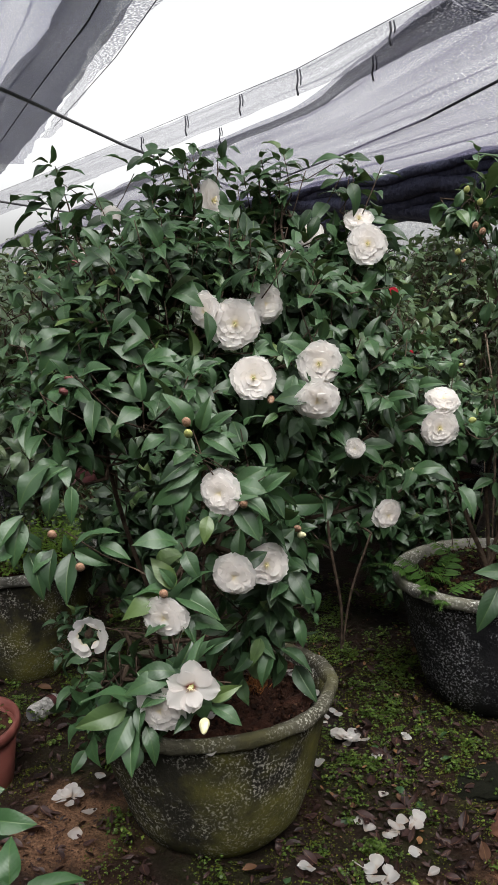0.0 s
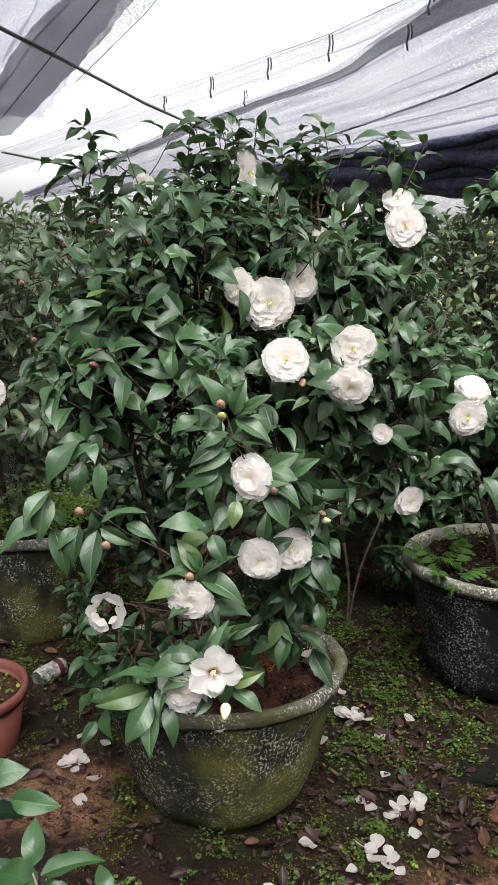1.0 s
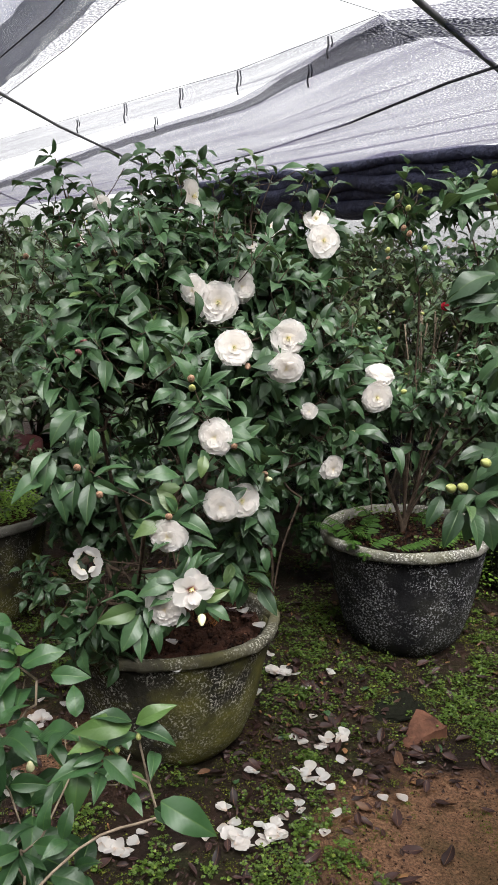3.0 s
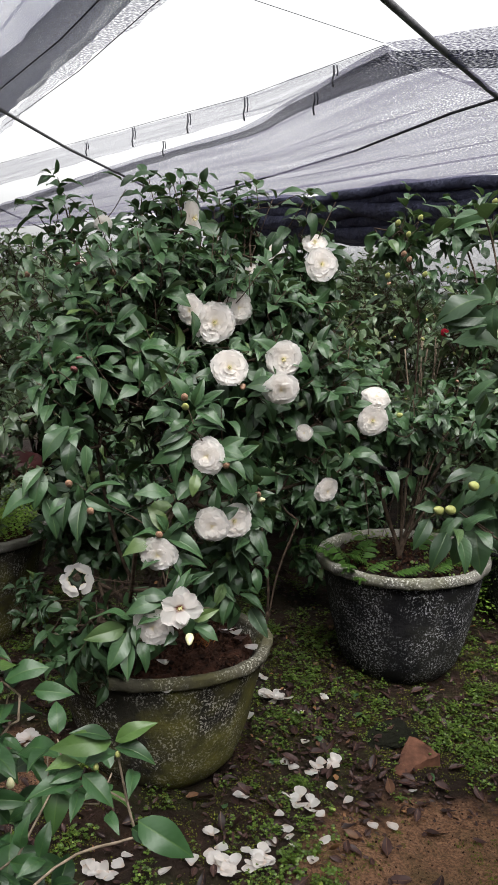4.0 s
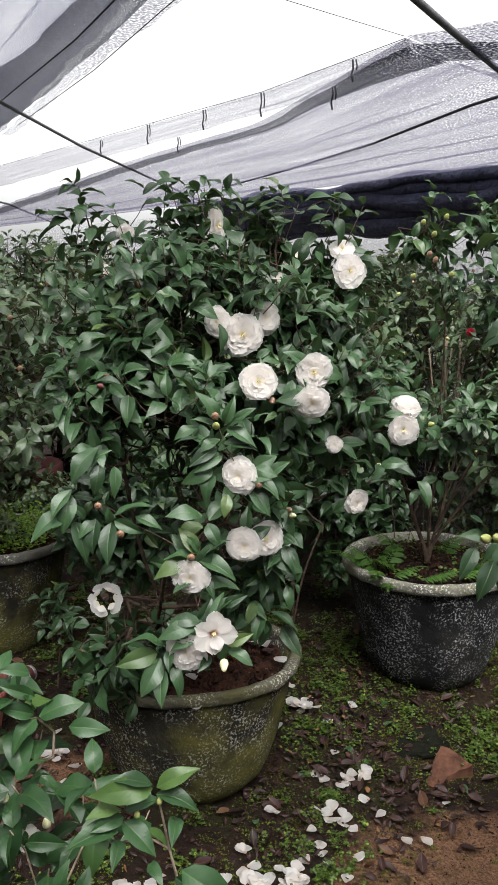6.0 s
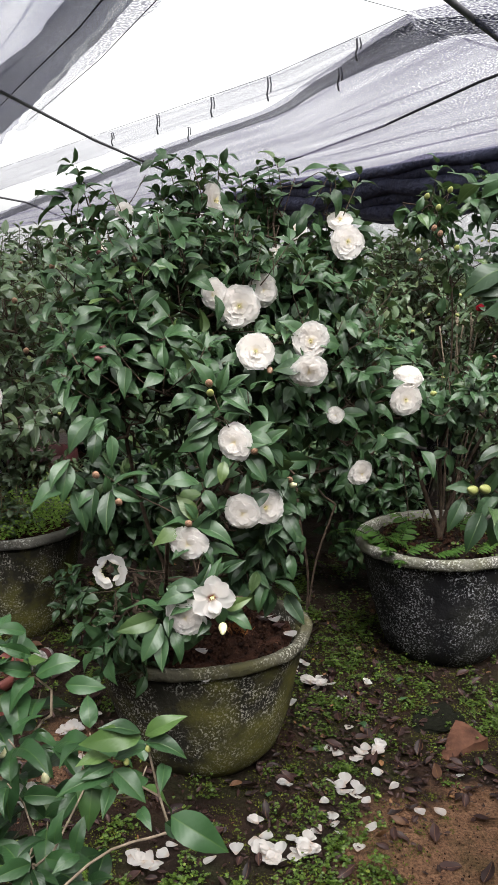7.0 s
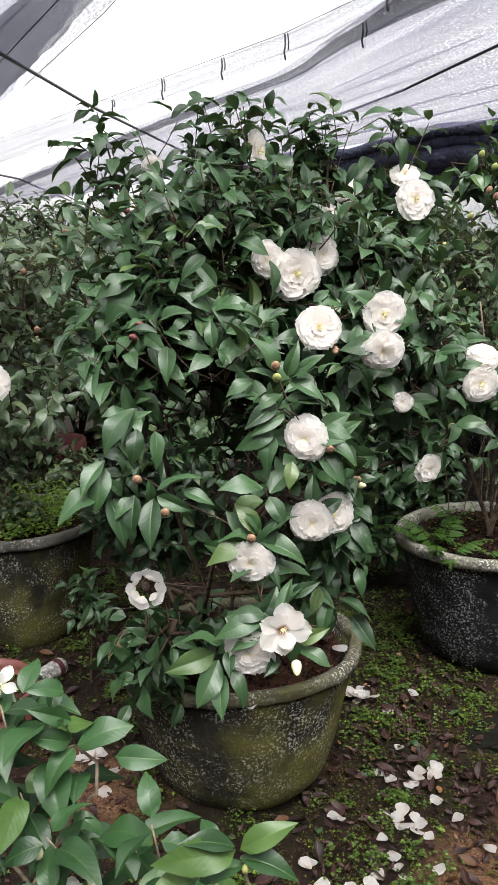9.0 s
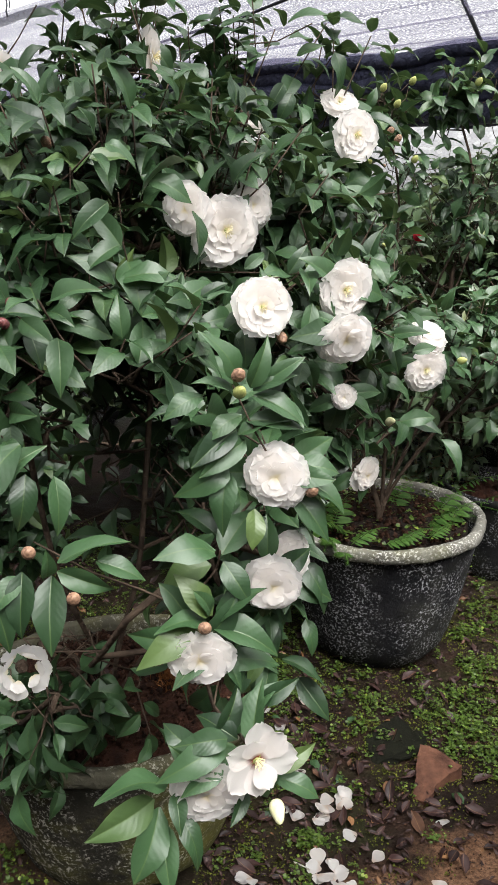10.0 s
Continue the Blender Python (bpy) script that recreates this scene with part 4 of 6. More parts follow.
for q in ((-0.008, 1.56, 1.245), (-0.235, 1.55, 1.075), (-0.20, 1.54, 1.03), (-0.055, 1.52, 0.975), (0.075, 1.55, 1.15), (-0.03, 1.46, 0.885), (-0.09, 1.44, 0.865), (-0.03, 1.49, 0.93), (0.05, 1.45, 0.845),
          (0.10, 1.77, 0.88), (-0.14, 1.78, 1.33), (-0.38, 2.2, 1.73), (-0.2, 2.2, 1.74), (0.0, 2.21, 1.75), (0.15, 2.16, 1.70), (0.26, 2.16, 1.74), (0.42, 2.1, 1.2)):
    plant.join(q)
for x, y, z, c in ((-0.013, 1.525, 1.262, "tan"), (-0.011, 1.525, 1.243, "green"), (-0.240, 1.50, 1.083, "tan"), (-0.196, 1.495, 1.028, "tan"), (-0.056, 1.475, 0.988, "tan"), (0.076, 1.52, 1.125, "tan")):
    bud(big, (x, y, z), (0.05, -0.8, 0.5), 0.0155, c)
leaf_at(-0.007, 1.540, 1.256, -0.040, 1.520, 1.318)
leaf_at(0.007, 1.540, 1.247, 0.024, 1.526, 1.306)
leaf_at(0.010, 1.540, 1.244, 0.056, 1.526, 1.271)
leaf_at(0.010, 1.540, 1.238, 0.075, 1.513, 1.215)
leaf_at(-0.006, 1.540, 1.192, 0.053, 1.524, 1.221)
leaf_at(0.004, 1.540, 1.209, 0.073, 1.517, 1.210)
leaf_at(-0.008, 1.540, 1.198, -0.065, 1.509, 1.171)
leaf_at(-0.002, 1.540, 1.215, -0.047, 1.517, 1.206)
leaf_at(-0.047, 1.540, 1.239, -0.095, 1.518, 1.232)
leaf_at(-0.013, 1.540, 1.239, -0.057, 1.523, 1.267)
leaf_at(0.003, 1.540, 1.186, -0.054, 1.508, 1.157)
leaf_at(-0.015, 1.540, 1.154, -0.076, 1.509, 1.137)
leaf_at(-0.016, 1.540, 1.150, -0.037, 1.500, 1.088)
leaf_at(0.022, 1.540, 1.252, 0.066, 1.526, 1.285)
leaf_at(0.060, 1.535, 1.153, 0.114, 1.516, 1.156)
leaf_at(0.060, 1.535, 1.138, 0.125, 1.505, 1.118)
leaf_at(0.060, 1.535, 1.120, 0.105, 1.499, 1.073)
leaf_at(0.015, 1.535, 1.103, 0.010, 1.502, 1.067)
leaf_at(0.164, 1.800, 1.307, 0.149, 1.774, 1.250)
leaf_at(0.164, 1.800, 1.291, 0.205, 1.773, 1.279)
leaf_at(0.130, 1.800, 1.234, 0.176, 1.780, 1.249)
leaf_at(0.130, 1.800, 1.228, 0.102, 1.767, 1.216)
leaf_at(-0.294, 1.520, 1.113, -0.336, 1.474, 1.070)
leaf_at(-0.309, 1.520, 1.062, -0.373, 1.461, 1.039)
leaf_at(-0.298, 1.520, 1.104, -0.309, 1.473, 1.039)
leaf_at(-0.243, 1.520, 1.198, -0.303, 1.466, 1.154)
leaf_at(-0.275, 1.520, 1.145, -0.229, 1.513, 1.207)
leaf_at(-0.239, 1.520, 1.165, -0.248, 1.487, 1.114)
leaf_at(-0.210, 1.520, 1.162, -0.203, 1.488, 1.105)
leaf_at(-0.269, 1.520, 1.053, -0.291, 1.498, 1.091)
leaf_at(-0.292, 1.520, 1.048, -0.254, 1.479, 0.980)
leaf_at(-0.248, 1.520, 1.053, -0.253, 1.477, 0.993)
leaf_at(-0.217, 1.520, 1.046, -0.226, 1.462, 0.969)
leaf_at(-0.210, 1.520, 1.060, -0.135, 1.510, 1.097)
leaf_at(-0.211, 1.520, 1.051, -0.149, 1.500, 1.030)
leaf_at(-0.169, 1.520, 1.059, -0.112, 1.503, 1.045)
leaf_at(-0.223, 1.520, 1.044, -0.219, 1.496, 1.081)
leaf_at(-0.251, 1.520, 1.049, -0.281, 1.486, 1.027)
leaf_at(-0.051, 1.500, 0.975, -0.134, 1.457, 0.971)
leaf_at(-0.043, 1.500, 0.975, 0.069, 1.455, 0.959)
leaf_at(-0.048, 1.500, 0.983, -0.106, 1.478, 1.001)
leaf_at(-0.042, 1.500, 0.989, -0.071, 1.492, 1.047)
leaf_at(-0.037, 1.500, 0.981, 0.014, 1.492, 1.033)
leaf_at(-0.042, 1.500, 0.993, -0.059, 1.480, 1.031)
leaf_at(-0.032, 1.500, 0.944, -0.003, 1.468, 0.905)
leaf_at(-0.027, 1.500, 0.928, 0.041, 1.480, 0.936)
leaf_at(-0.035, 1.500, 0.950, -0.094, 1.462, 0.928)
leaf_at(-0.027, 1.460, 0.857, 0.030, 1.455, 0.927)
leaf_at(-0.037, 1.460, 0.854, -0.014, 1.460, 0.914)
leaf_at(0.011, 1.460, 0.892, 0.053, 1.454, 0.925)
leaf_at(-0.039, 1.425, 0.868, -0.114, 1.389, 0.872)
leaf_at(-0.037, 1.425, 0.877, -0.091, 1.406, 0.895)
leaf_at(-0.043, 1.425, 0.850, -0.089, 1.392, 0.833)
leaf_at(-0.104, 1.425, 0.828, -0.178, 1.399, 0.866)
leaf_at(-0.118, 1.425, 0.812, -0.201, 1.369, 0.805)
leaf_at(-0.113, 1.425, 0.800, -0.141, 1.365, 0.751)
leaf_at(-0.095, 1.425, 0.815, -0.093, 1.384, 0.796)
leaf_at(-0.088, 1.425, 0.782, -0.066, 1.383, 0.740)
leaf_at(-0.108, 1.425, 0.779, -0.111, 1.368, 0.727)
leaf_at(0.019, 1.425, 0.828, 0.067, 1.418, 0.859)
leaf_at(0.018, 1.425, 0.818, 0.072, 1.399, 0.807)
leaf_at(-0.014, 1.425, 0.805, -0.037, 1.387, 0.793)
leaf_at(0.151, 1.750, 0.923, 0.193, 1.696, 0.862)
leaf_at(0.163, 1.750, 0.826, 0.170, 1.712, 0.780)
leaf_at(0.128, 1.750, 0.760, 0.196, 1.708, 0.739)
leaf_at(0.155, 1.750, 0.723, 0.194, 1.694, 0.673)
leaf_at(0.087, 1.750, 0.783, 0.070, 1.712, 0.740)
leaf_at(0.107, 1.750, 0.753, 0.085, 1.702, 0.701)
leaf_at(0.151, 1.750, 0.950, 0.182, 1.716, 0.938)
leaf_at(0.109, 1.750, 0.882, 0.161, 1.713, 0.850)
leaf_at(-0.118, 1.750, 1.342, -0.046, 1.730, 1.365)
leaf_at(-0.123, 1.750, 1.337, -0.164, 1.726, 1.388)
leaf_at(-0.204, 1.750, 1.292, -0.123, 1.728, 1.285)
leaf_at(-0.210, 1.750, 1.297, -0.280, 1.705, 1.265)
leaf_at(-0.192, 1.750, 1.398, -0.299, 1.686, 1.370)
leaf_at(-0.256, 1.750, 1.402, -0.387, 1.660, 1.376)
leaf_at(-0.262, 1.750, 1.383, -0.318, 1.708, 1.333)
leaf_at(-0.129, 1.750, 1.439, -0.177, 1.722, 1.400)
leaf_at(-0.069, 1.750, 1.339, -0.106, 1.728, 1.308)
leaf_at(-0.006, 1.830, 1.430, 0.008, 1.800, 1.362)
leaf_at(-0.077, 1.830, 1.472, -0.006, 1.806, 1.453)
leaf_at(-0.017, 1.830, 1.494, -0.098, 1.796, 1.465)
leaf_at(0.050, 1.830, 1.464, 0.074, 1.808, 1.518)
leaf_at(-0.394, 2.190, 1.767, -0.372, 2.164, 1.801)
leaf_at(-0.399, 2.190, 1.770, -0.425, 2.154, 1.781)
leaf_at(-0.394, 2.190, 1.763, -0.434, 2.161, 1.751)
leaf_at(-0.379, 2.190, 1.732, -0.347, 2.163, 1.751)
leaf_at(-0.406, 2.190, 1.675, -0.461, 2.146, 1.700)
leaf_at(-0.409, 2.190, 1.677, -0.460, 2.158, 1.672)
leaf_at(-0.399, 2.190, 1.697, -0.386, 2.164, 1.662)
leaf_at(-0.211, 2.190, 1.761, -0.258, 2.158, 1.786)
leaf_at(-0.178, 2.190, 1.772, -0.121, 2.172, 1.787)
leaf_at(-0.175, 2.190, 1.775, -0.214, 2.169, 1.748)
leaf_at(-0.159, 2.190, 1.731, -0.115, 2.172, 1.754)
leaf_at(0.010, 2.190, 1.760, 0.012, 2.162, 1.801)
leaf_at(-0.005, 2.190, 1.759, 0.053, 2.171, 1.751)
leaf_at(-0.253, 2.190, 1.667, -0.272, 2.154, 1.685)
leaf_at(-0.192, 2.190, 1.677, -0.242, 2.164, 1.628)
leaf_at(-0.037, 2.190, 1.692, -0.061, 2.166, 1.730)
leaf_at(-0.022, 2.190, 1.700, 0.026, 2.168, 1.648)
leaf_at(-0.099, 2.190, 1.682, -0.029, 2.169, 1.676)
leaf_at(0.146, 2.150, 1.712, 0.084, 2.130, 1.725)
leaf_at(0.160, 2.150, 1.735, 0.120, 2.125, 1.745)
leaf_at(0.207, 2.150, 1.730, 0.187, 2.121, 1.762)
leaf_at(0.214, 2.150, 1.738, 0.292, 2.108, 1.759)
leaf_at(0.275, 2.150, 1.740, 0.338, 2.114, 1.759)
leaf_at(0.163, 2.150, 1.683, 0.116, 2.132, 1.691)
leaf_at(0.232, 2.150, 1.686, 0.274, 2.125, 1.709)
leaf_at(0.301, 2.150, 1.697, 0.317, 2.127, 1.629)
leaf_at(0.355, 2.150, 1.587, 0.425, 2.110, 1.588)
leaf_at(0.211, 2.150, 1.641, 0.181, 2.135, 1.593)
leaf_at(0.227, 2.150, 1.626, 0.198, 2.135, 1.579)
leaf_at(0.244, 2.150, 1.612, 0.283, 2.117, 1.537)
leaf_at(0.381, 2.080, 1.236, 0.437, 2.049, 1.258)
leaf_at(0.383, 2.080, 1.213, 0.359, 2.056, 1.161)
leaf_at(0.444, 2.080, 1.239, 0.498, 2.048, 1.260)
leaf_at(0.521, 2.080, 1.257, 0.528, 2.056, 1.299)
leaf_at(0.522, 2.080, 1.242, 0.562, 2.048, 1.239)
leaf_at(0.412, 2.080, 1.127, 0.462, 2.044, 1.104)
leaf_at(0.343, 2.080, 1.093, 0.295, 2.061, 1.063)
leaf_at(0.540, 2.080, 1.003, 0.580, 2.028, 0.952)
leaf_at(0.308, 2.080, 1.011, 0.353, 2.048, 0.988)
leaf_at(0.319, 2.080, 1.234, 0.272, 2.060, 1.196)
leaf_at(0.457, 2.080, 1.049, 0.527, 2.031, 1.037)
rosette(-0.250, 1.710, 1.310, -0.4, -0.8, 0.5, 6, 0.085, ("red", "red"), 0.05)
rosette(-0.030, 1.510, 1.065, -0.1, -0.7, 0.7, 6, 0.090, (), 0.06)
rosette(0.158, 1.800, 0.990, 0.4, -0.7, 0.3, 5, 0.085, ("tan",), 0.05)
rosette(0.120, 1.820, 1.290, 0.3, -0.7, 0.2, 6, 0.090, (), 0.06)
rosette(-0.110, 1.760, 1.390, -0.2, -0.7, 0.6, 7, 0.095, (), 0.08)
rosette(-0.200, 1.900, 1.500, -0.3, -0.6, 0.7, 7, 0.095, ("tan",), 0.08)
rosette(0.400, 2.080, 1.230, 0.2, -0.7, 0.6, 6, 0.085, ("tan",), 0.06)
rosette(0.560, 2.090, 1.150, 0.6, -0.6, 0.4, 6, 0.085, ("green",), 0.06)
rosette(-0.300, 2.000, 1.520, -0.3, -0.6, 0.7, 6, 0.090, ("red",), 0.06)
bud(big, (0.438, 2.105, 1.034), (0, -0.7, 0.3), 0.020, "white")
bud(big, (0.012, 1.395, 0.812), (0, -0.8, -0.4), 0.018, "white")
bud(big, (0.166, 1.790, 0.985), (0.6, -0.6, 0.2), 0.015, "white")
bud(big, (0.118, 1.800, 1.262), (0, -0.9, -0.3), 0.016, "tan")

def hollow(p):
    """True in the shaded hollows under the crown, and where taken() holds."""
    return in_hollow(p) or taken(p)


def in_hollow(p):
    """The dark gaps between the main stems."""
    return p[1] < 2.06 and (math.hypot((p[0] + 0.10) / 0.19, (p[2] - 1.01) / 0.23) < 1 or math.hypot((p[0] + 0.26) / 0.20, (p[2] - 0.78) / 0.16) < 1)

plant.cloud((-0.08, 2.02, 1.38), (0.36, 0.30, 0.33), 300, 0.066, avoid=hollow)
plant.cloud((-0.16, 1.82, 1.28), (0.24, 0.24, 0.20), 110, 0.066, avoid=hollow)
plant.cloud((0.06, 1.88, 0.86), (0.14, 0.18, 0.22), 44, 0.078, avoid=hollow, rise=-0.1)
plant.cloud((-0.20, 1.86, 0.70), (0.16, 0.16, 0.20), 7, 0.075, avoid=hollow, rise=-0.3)
plant.cloud((-0.28, 1.96, 0.58), (0.13, 0.14, 0.16), 9, 0.072, avoid=hollow, rise=-0.5)
plant.cloud((-0.27, 2.02, 0.47), (0.14, 0.12, 0.09), 15, 0.075, avoid=taken, rise=-0.8)
plant.cloud((-0.04, 2.06, 1.0), (0.26, 0.14, 0.33), 36, 0.075, avoid=hollow, inner=0.1, rise=0.0)
plant.cloud((-0.27, 2.00, 0.52), (0.09, 0.08, 0.07), 12, 0.080, avoid=taken, rise=-0.6)
plant.cloud((-0.17, 1.98, 0.64), (0.10, 0.07, 0.10), 12, 0.078, avoid=taken, rise=-0.4)
plant.cloud((-0.12, 2.12, 1.68), (0.34, 0.13, 0.10), 18, 0.056, avoid=taken, rise=1.0)
plant.cloud((0.20, 2.16, 1.70), (0.18, 0.12, 0.09), 10, 0.056, avoid=taken, rise=1.0)
plant.cloud((0.30, 2.10, 1.22), (0.24, 0.17, 0.26), 110, 0.064, avoid=taken)
plant.cloud((0.24, 2.14, 1.50), (0.20, 0.18, 0.18), 70, 0.064, avoid=taken)
plant.cloud((0.04, 1.68, 1.12), (0.12, 0.12, 0.20), 20, 0.080, avoid=taken)
plant.cloud((-0.10, 2.12, 1.60), (0.36, 0.18, 0.13), 72, 0.062, avoid=taken, rise=0.9)
plant.cloud((0.18, 2.18, 1.64), (0.20, 0.14, 0.12), 34, 0.068, avoid=taken, rise=0.9)
for x, y, z, hx in ((-0.38, 2.18, 1.76, -0.2), (-0.46, 2.18, 1.70, -0.6), (-0.15, 2.20, 1.79, 0.1), (-0.08, 2.16, 1.72, 0.3), (0.0, 2.20, 1.79, 0.1), (0.13, 2.2, 1.75, -0.1), (0.20, 2.18, 1.73, 0.3), (0.30, 2.2, 1.75, 0.5),
                    (-0.28, 2.12, 1.70, -0.3)):
    plant.shoot((x, y, z), (hx, -0.2, 0.9), 9, 0.070, 0.15, (50, 95), droop=0.42, flat=1.0)


def over_flower(m):
    """True for a leaf that lies across the face of a flower."""
    for k in (0.3, 0.6, 0.9):
        w = m[:3, 3] + m[:3, 1] * k
        for q, n, s in BLOOMS:
            a = float(np.dot(w - q, n))
            if 0.0 < a < 0.30 and np.linalg.norm(w - q - a * n) < 0.46 * s:
                return True
    return False


plant.leaves = [(k, m) for i, (k, m) in enumerate(plant.leaves) if i in plant.keep or not (over_flower(m) or (in_hollow(m[:3, 3]) and m[1, 3] > 1.68))]
dress(plant, big, lambda p: p[1] < 1.72, cap=0.0055, thin=0.0011)


# ---- the camellia in the blackened planter ----
second = root("camellia_shrub", "open camellia shrub with fanned stems in the blackened planter", "shrub", group="camellias")
plant = Shrub((0.83, 2.97, 0.42), [[(0.83, 2.95, 0.52), (0.82, 2.93, 0.64), (0.80, 2.88, 0.82), (0.82, 2.82, 1.00)], [(0.82, 2.95, 0.50), (0.76, 2.92, 0.64), (0.70, 2.89, 0.80), (0.62, 2.86, 0.98)],
                                   [(0.84, 2.95, 0.54), (0.89, 2.93, 0.70), (0.97, 2.92, 0.88), (1.06, 2.90, 1.02)], [(0.86, 2.95, 0.56), (0.98, 2.94, 0.74), (1.12, 2.93, 0.90), (1.22, 2.92, 1.0)],
                                   [(0.85, 2.96, 0.52), (0.88, 2.96, 0.74), (0.92, 2.93, 0.95)], [(0.80, 2.97, 0.50), (0.74, 3.0, 0.62), (0.66, 3.02, 0.74)]], 31)
for q in ((1.02, 2.90, 0.86), (1.10, 2.92, 0.92), (1.16, 2.95, 0.95), (0.96, 2.90, 0.90), (1.20, 2.90, 0.92), (1.05, 2.95, 1.0), (0.72, 2.92, 0.80), (0.68, 2.90, 0.75), (1.14, 2.86, 0.88), (0.90, 2.86, 0.84), (1.08, 3.0, 0.90), (0.78, 2.88, 0.72), (0.94, 2.9, 0.78)):
    plant.join(q)
plant.cloud((0.92, 2.78, 1.08), (0.32, 0.24, 0.13), 64, 0.074)
plant.cloud((0.66, 2.86, 1.00), (0.20, 0.14, 0.13), 34, 0.072)
plant.cloud((0.50, 2.72, 1.12), (0.22, 0.16, 0.18), 40, 0.072)
plant.cloud((1.20, 2.85, 1.15), (0.20, 0.18, 0.18), 30, 0.074)
for x, y, z, n in ((0.79, 2.72, 0.86, 4), (0.72, 2.76, 0.80, 3), (1.08, 2.78, 0.84, 4), (0.60, 2.74, 0.84, 4)):
    plant.shoot((x, y, z), (0.1, -0.5, 0.2), n, 0.085, 0.04, (60, 110), droop=0.5)
dress(plant, second, lambda p: p[1] < 2.66, bark=BARK, thin=0.0011, cap=0.009)

tall = root("camellia_shrub", "tall slender camellia with green buds behind the planter", "shrub", group="camellias")
plant = Shrub((0.96, 3.42, -0.03), [[(0.95, 3.38, 0.5), (0.92, 3.25, 1.0), (0.86, 3.06, 1.42), (0.76, 3.00, 1.72)], [(0.99, 3.38, 0.5), (1.05, 3.2, 1.1), (1.08, 3.02, 1.46), (0.99, 3.0, 1.72)], [(0.92, 3.38, 0.5), (0.88, 3.28, 1.1), (0.84, 3.08, 1.56)],
                                    [(1.02, 3.4, 0.6), (1.16, 3.2, 1.2), (1.14, 3.0, 1.62)]], 33)
for q, c in (((0.72, 2.93, 1.74), "green"), ((0.76, 2.92, 1.70), "green"), ((0.80, 2.92, 1.76), "green"), ((0.75, 2.93, 1.63), "tan"), ((0.77, 2.92, 1.61), "tan"), ((1.00, 2.92, 1.77), "green"), ((1.07, 2.92, 1.83), "green"), ((0.84, 2.95, 1.56), "green"), ((0.70, 2.95, 1.55), "green")):
    bud(tall, q, (0.1, -0.7, 0.6), 0.020, c)
    plant.join(np.array(q) + (0, 0.012, -0.006))
plant.cloud((0.76, 3.00, 1.72), (0.10, 0.09, 0.12), 18, 0.072)
plant.cloud((0.99, 3.00, 1.76), (0.13, 0.09, 0.09), 18, 0.074)
plant.cloud((0.90, 3.06, 1.52), (0.24, 0.12, 0.20), 16, 0.072)
plant.cloud((1.14, 3.05, 1.50), (0.14, 0.12, 0.24), 18, 0.076)
for x, y, z in ((0.77, 2.98, 1.86), (1.05, 2.98, 1.86), (0.95, 2.96, 1.82)):
    plant.shoot((x, y, z), (0.1, -0.2, 1), 6, 0.080, 0.1, (35, 80))
dress(plant, tall, None, bark=BARK, thin=0.0009, cap=0.0038)

low = root("low_camellia", "low fresh green camellia behind the blackened planter", "shrub", group="camellias")
plant = Shrub((1.34, 3.72, -0.03), [[(1.33, 3.70, 0.2), (1.30, 3.66, 0.45)], [(1.38, 3.7, 0.25), (1.46, 3.68, 0.5)]], 38)
plant.cloud((1.36, 3.68, 0.50), (0.34, 0.14, 0.34), 130, 0.058, inner=0.3, rise=0.5)
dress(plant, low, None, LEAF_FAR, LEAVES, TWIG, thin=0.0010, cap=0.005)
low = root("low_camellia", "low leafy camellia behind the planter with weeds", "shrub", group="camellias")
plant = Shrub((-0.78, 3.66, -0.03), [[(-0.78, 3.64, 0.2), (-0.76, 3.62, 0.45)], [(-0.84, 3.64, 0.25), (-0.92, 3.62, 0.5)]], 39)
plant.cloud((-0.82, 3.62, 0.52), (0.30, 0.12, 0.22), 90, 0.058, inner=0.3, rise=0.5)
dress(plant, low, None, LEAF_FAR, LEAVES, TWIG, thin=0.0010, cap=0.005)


low = root("low_camellia", "low shaded camellia with dark leaves behind the planters", "shrub", group="camellias")
plant = Shrub((0.34, 3.30, -0.03), [[(0.34, 3.28, 0.2), (0.30, 3.25, 0.45), (0.28, 3.22, 0.65)], [(0.38, 3.3, 0.25), (0.46, 3.3, 0.5)]], 35)
plant.cloud((0.32, 3.45, 0.66), (0.28, 0.14, 0.26), 76, 0.085, inner=0.3, rise=0.1)
plant.cloud((-0.36, 3.05, 0.62), (0.26, 0.22, 0.34), 120, 0.085, inner=0.3, rise=0.1)
dress(plant, low, None, thin=0.0010, cap=0.006)
low = root("low_camellia", "low shaded camellia with dark leaves behind the planters", "shrub", group="camellias")
plant = Shrub((0.80, 3.55, -0.03), [[(0.78, 3.55, 0.2), (0.74, 3.55, 0.45)], [(0.85, 3.55, 0.25), (0.95, 3.55, 0.5)]], 36)
plant.cloud((0.64, 3.55, 0.50), (0.28, 0.16, 0.40), 110, 0.075, inner=0.3, rise=0.2)
plant.cloud((1.05, 3.62, 0.86), (0.20, 0.10, 0.16), 40, 0.070, inner=0.3, rise=0.2)
dress(plant, low, None, thin=0.0010, cap=0.006)

low = root("low_camellia", "low dark camellia beside the mossy planter", "shrub", group="camellias")
plant = Shrub((-0.58, 2.74, 0.03), [[(-0.57, 2.73, 0.15), (-0.55, 2.70, 0.30)]], 37)
plant.cloud((-0.58, 2.70, 0.36), (0.11, 0.10, 0.13), 16, 0.052, inner=0.3, rise=0.1)
dress(plant, low, None, thin=0.0010, cap=0.006)

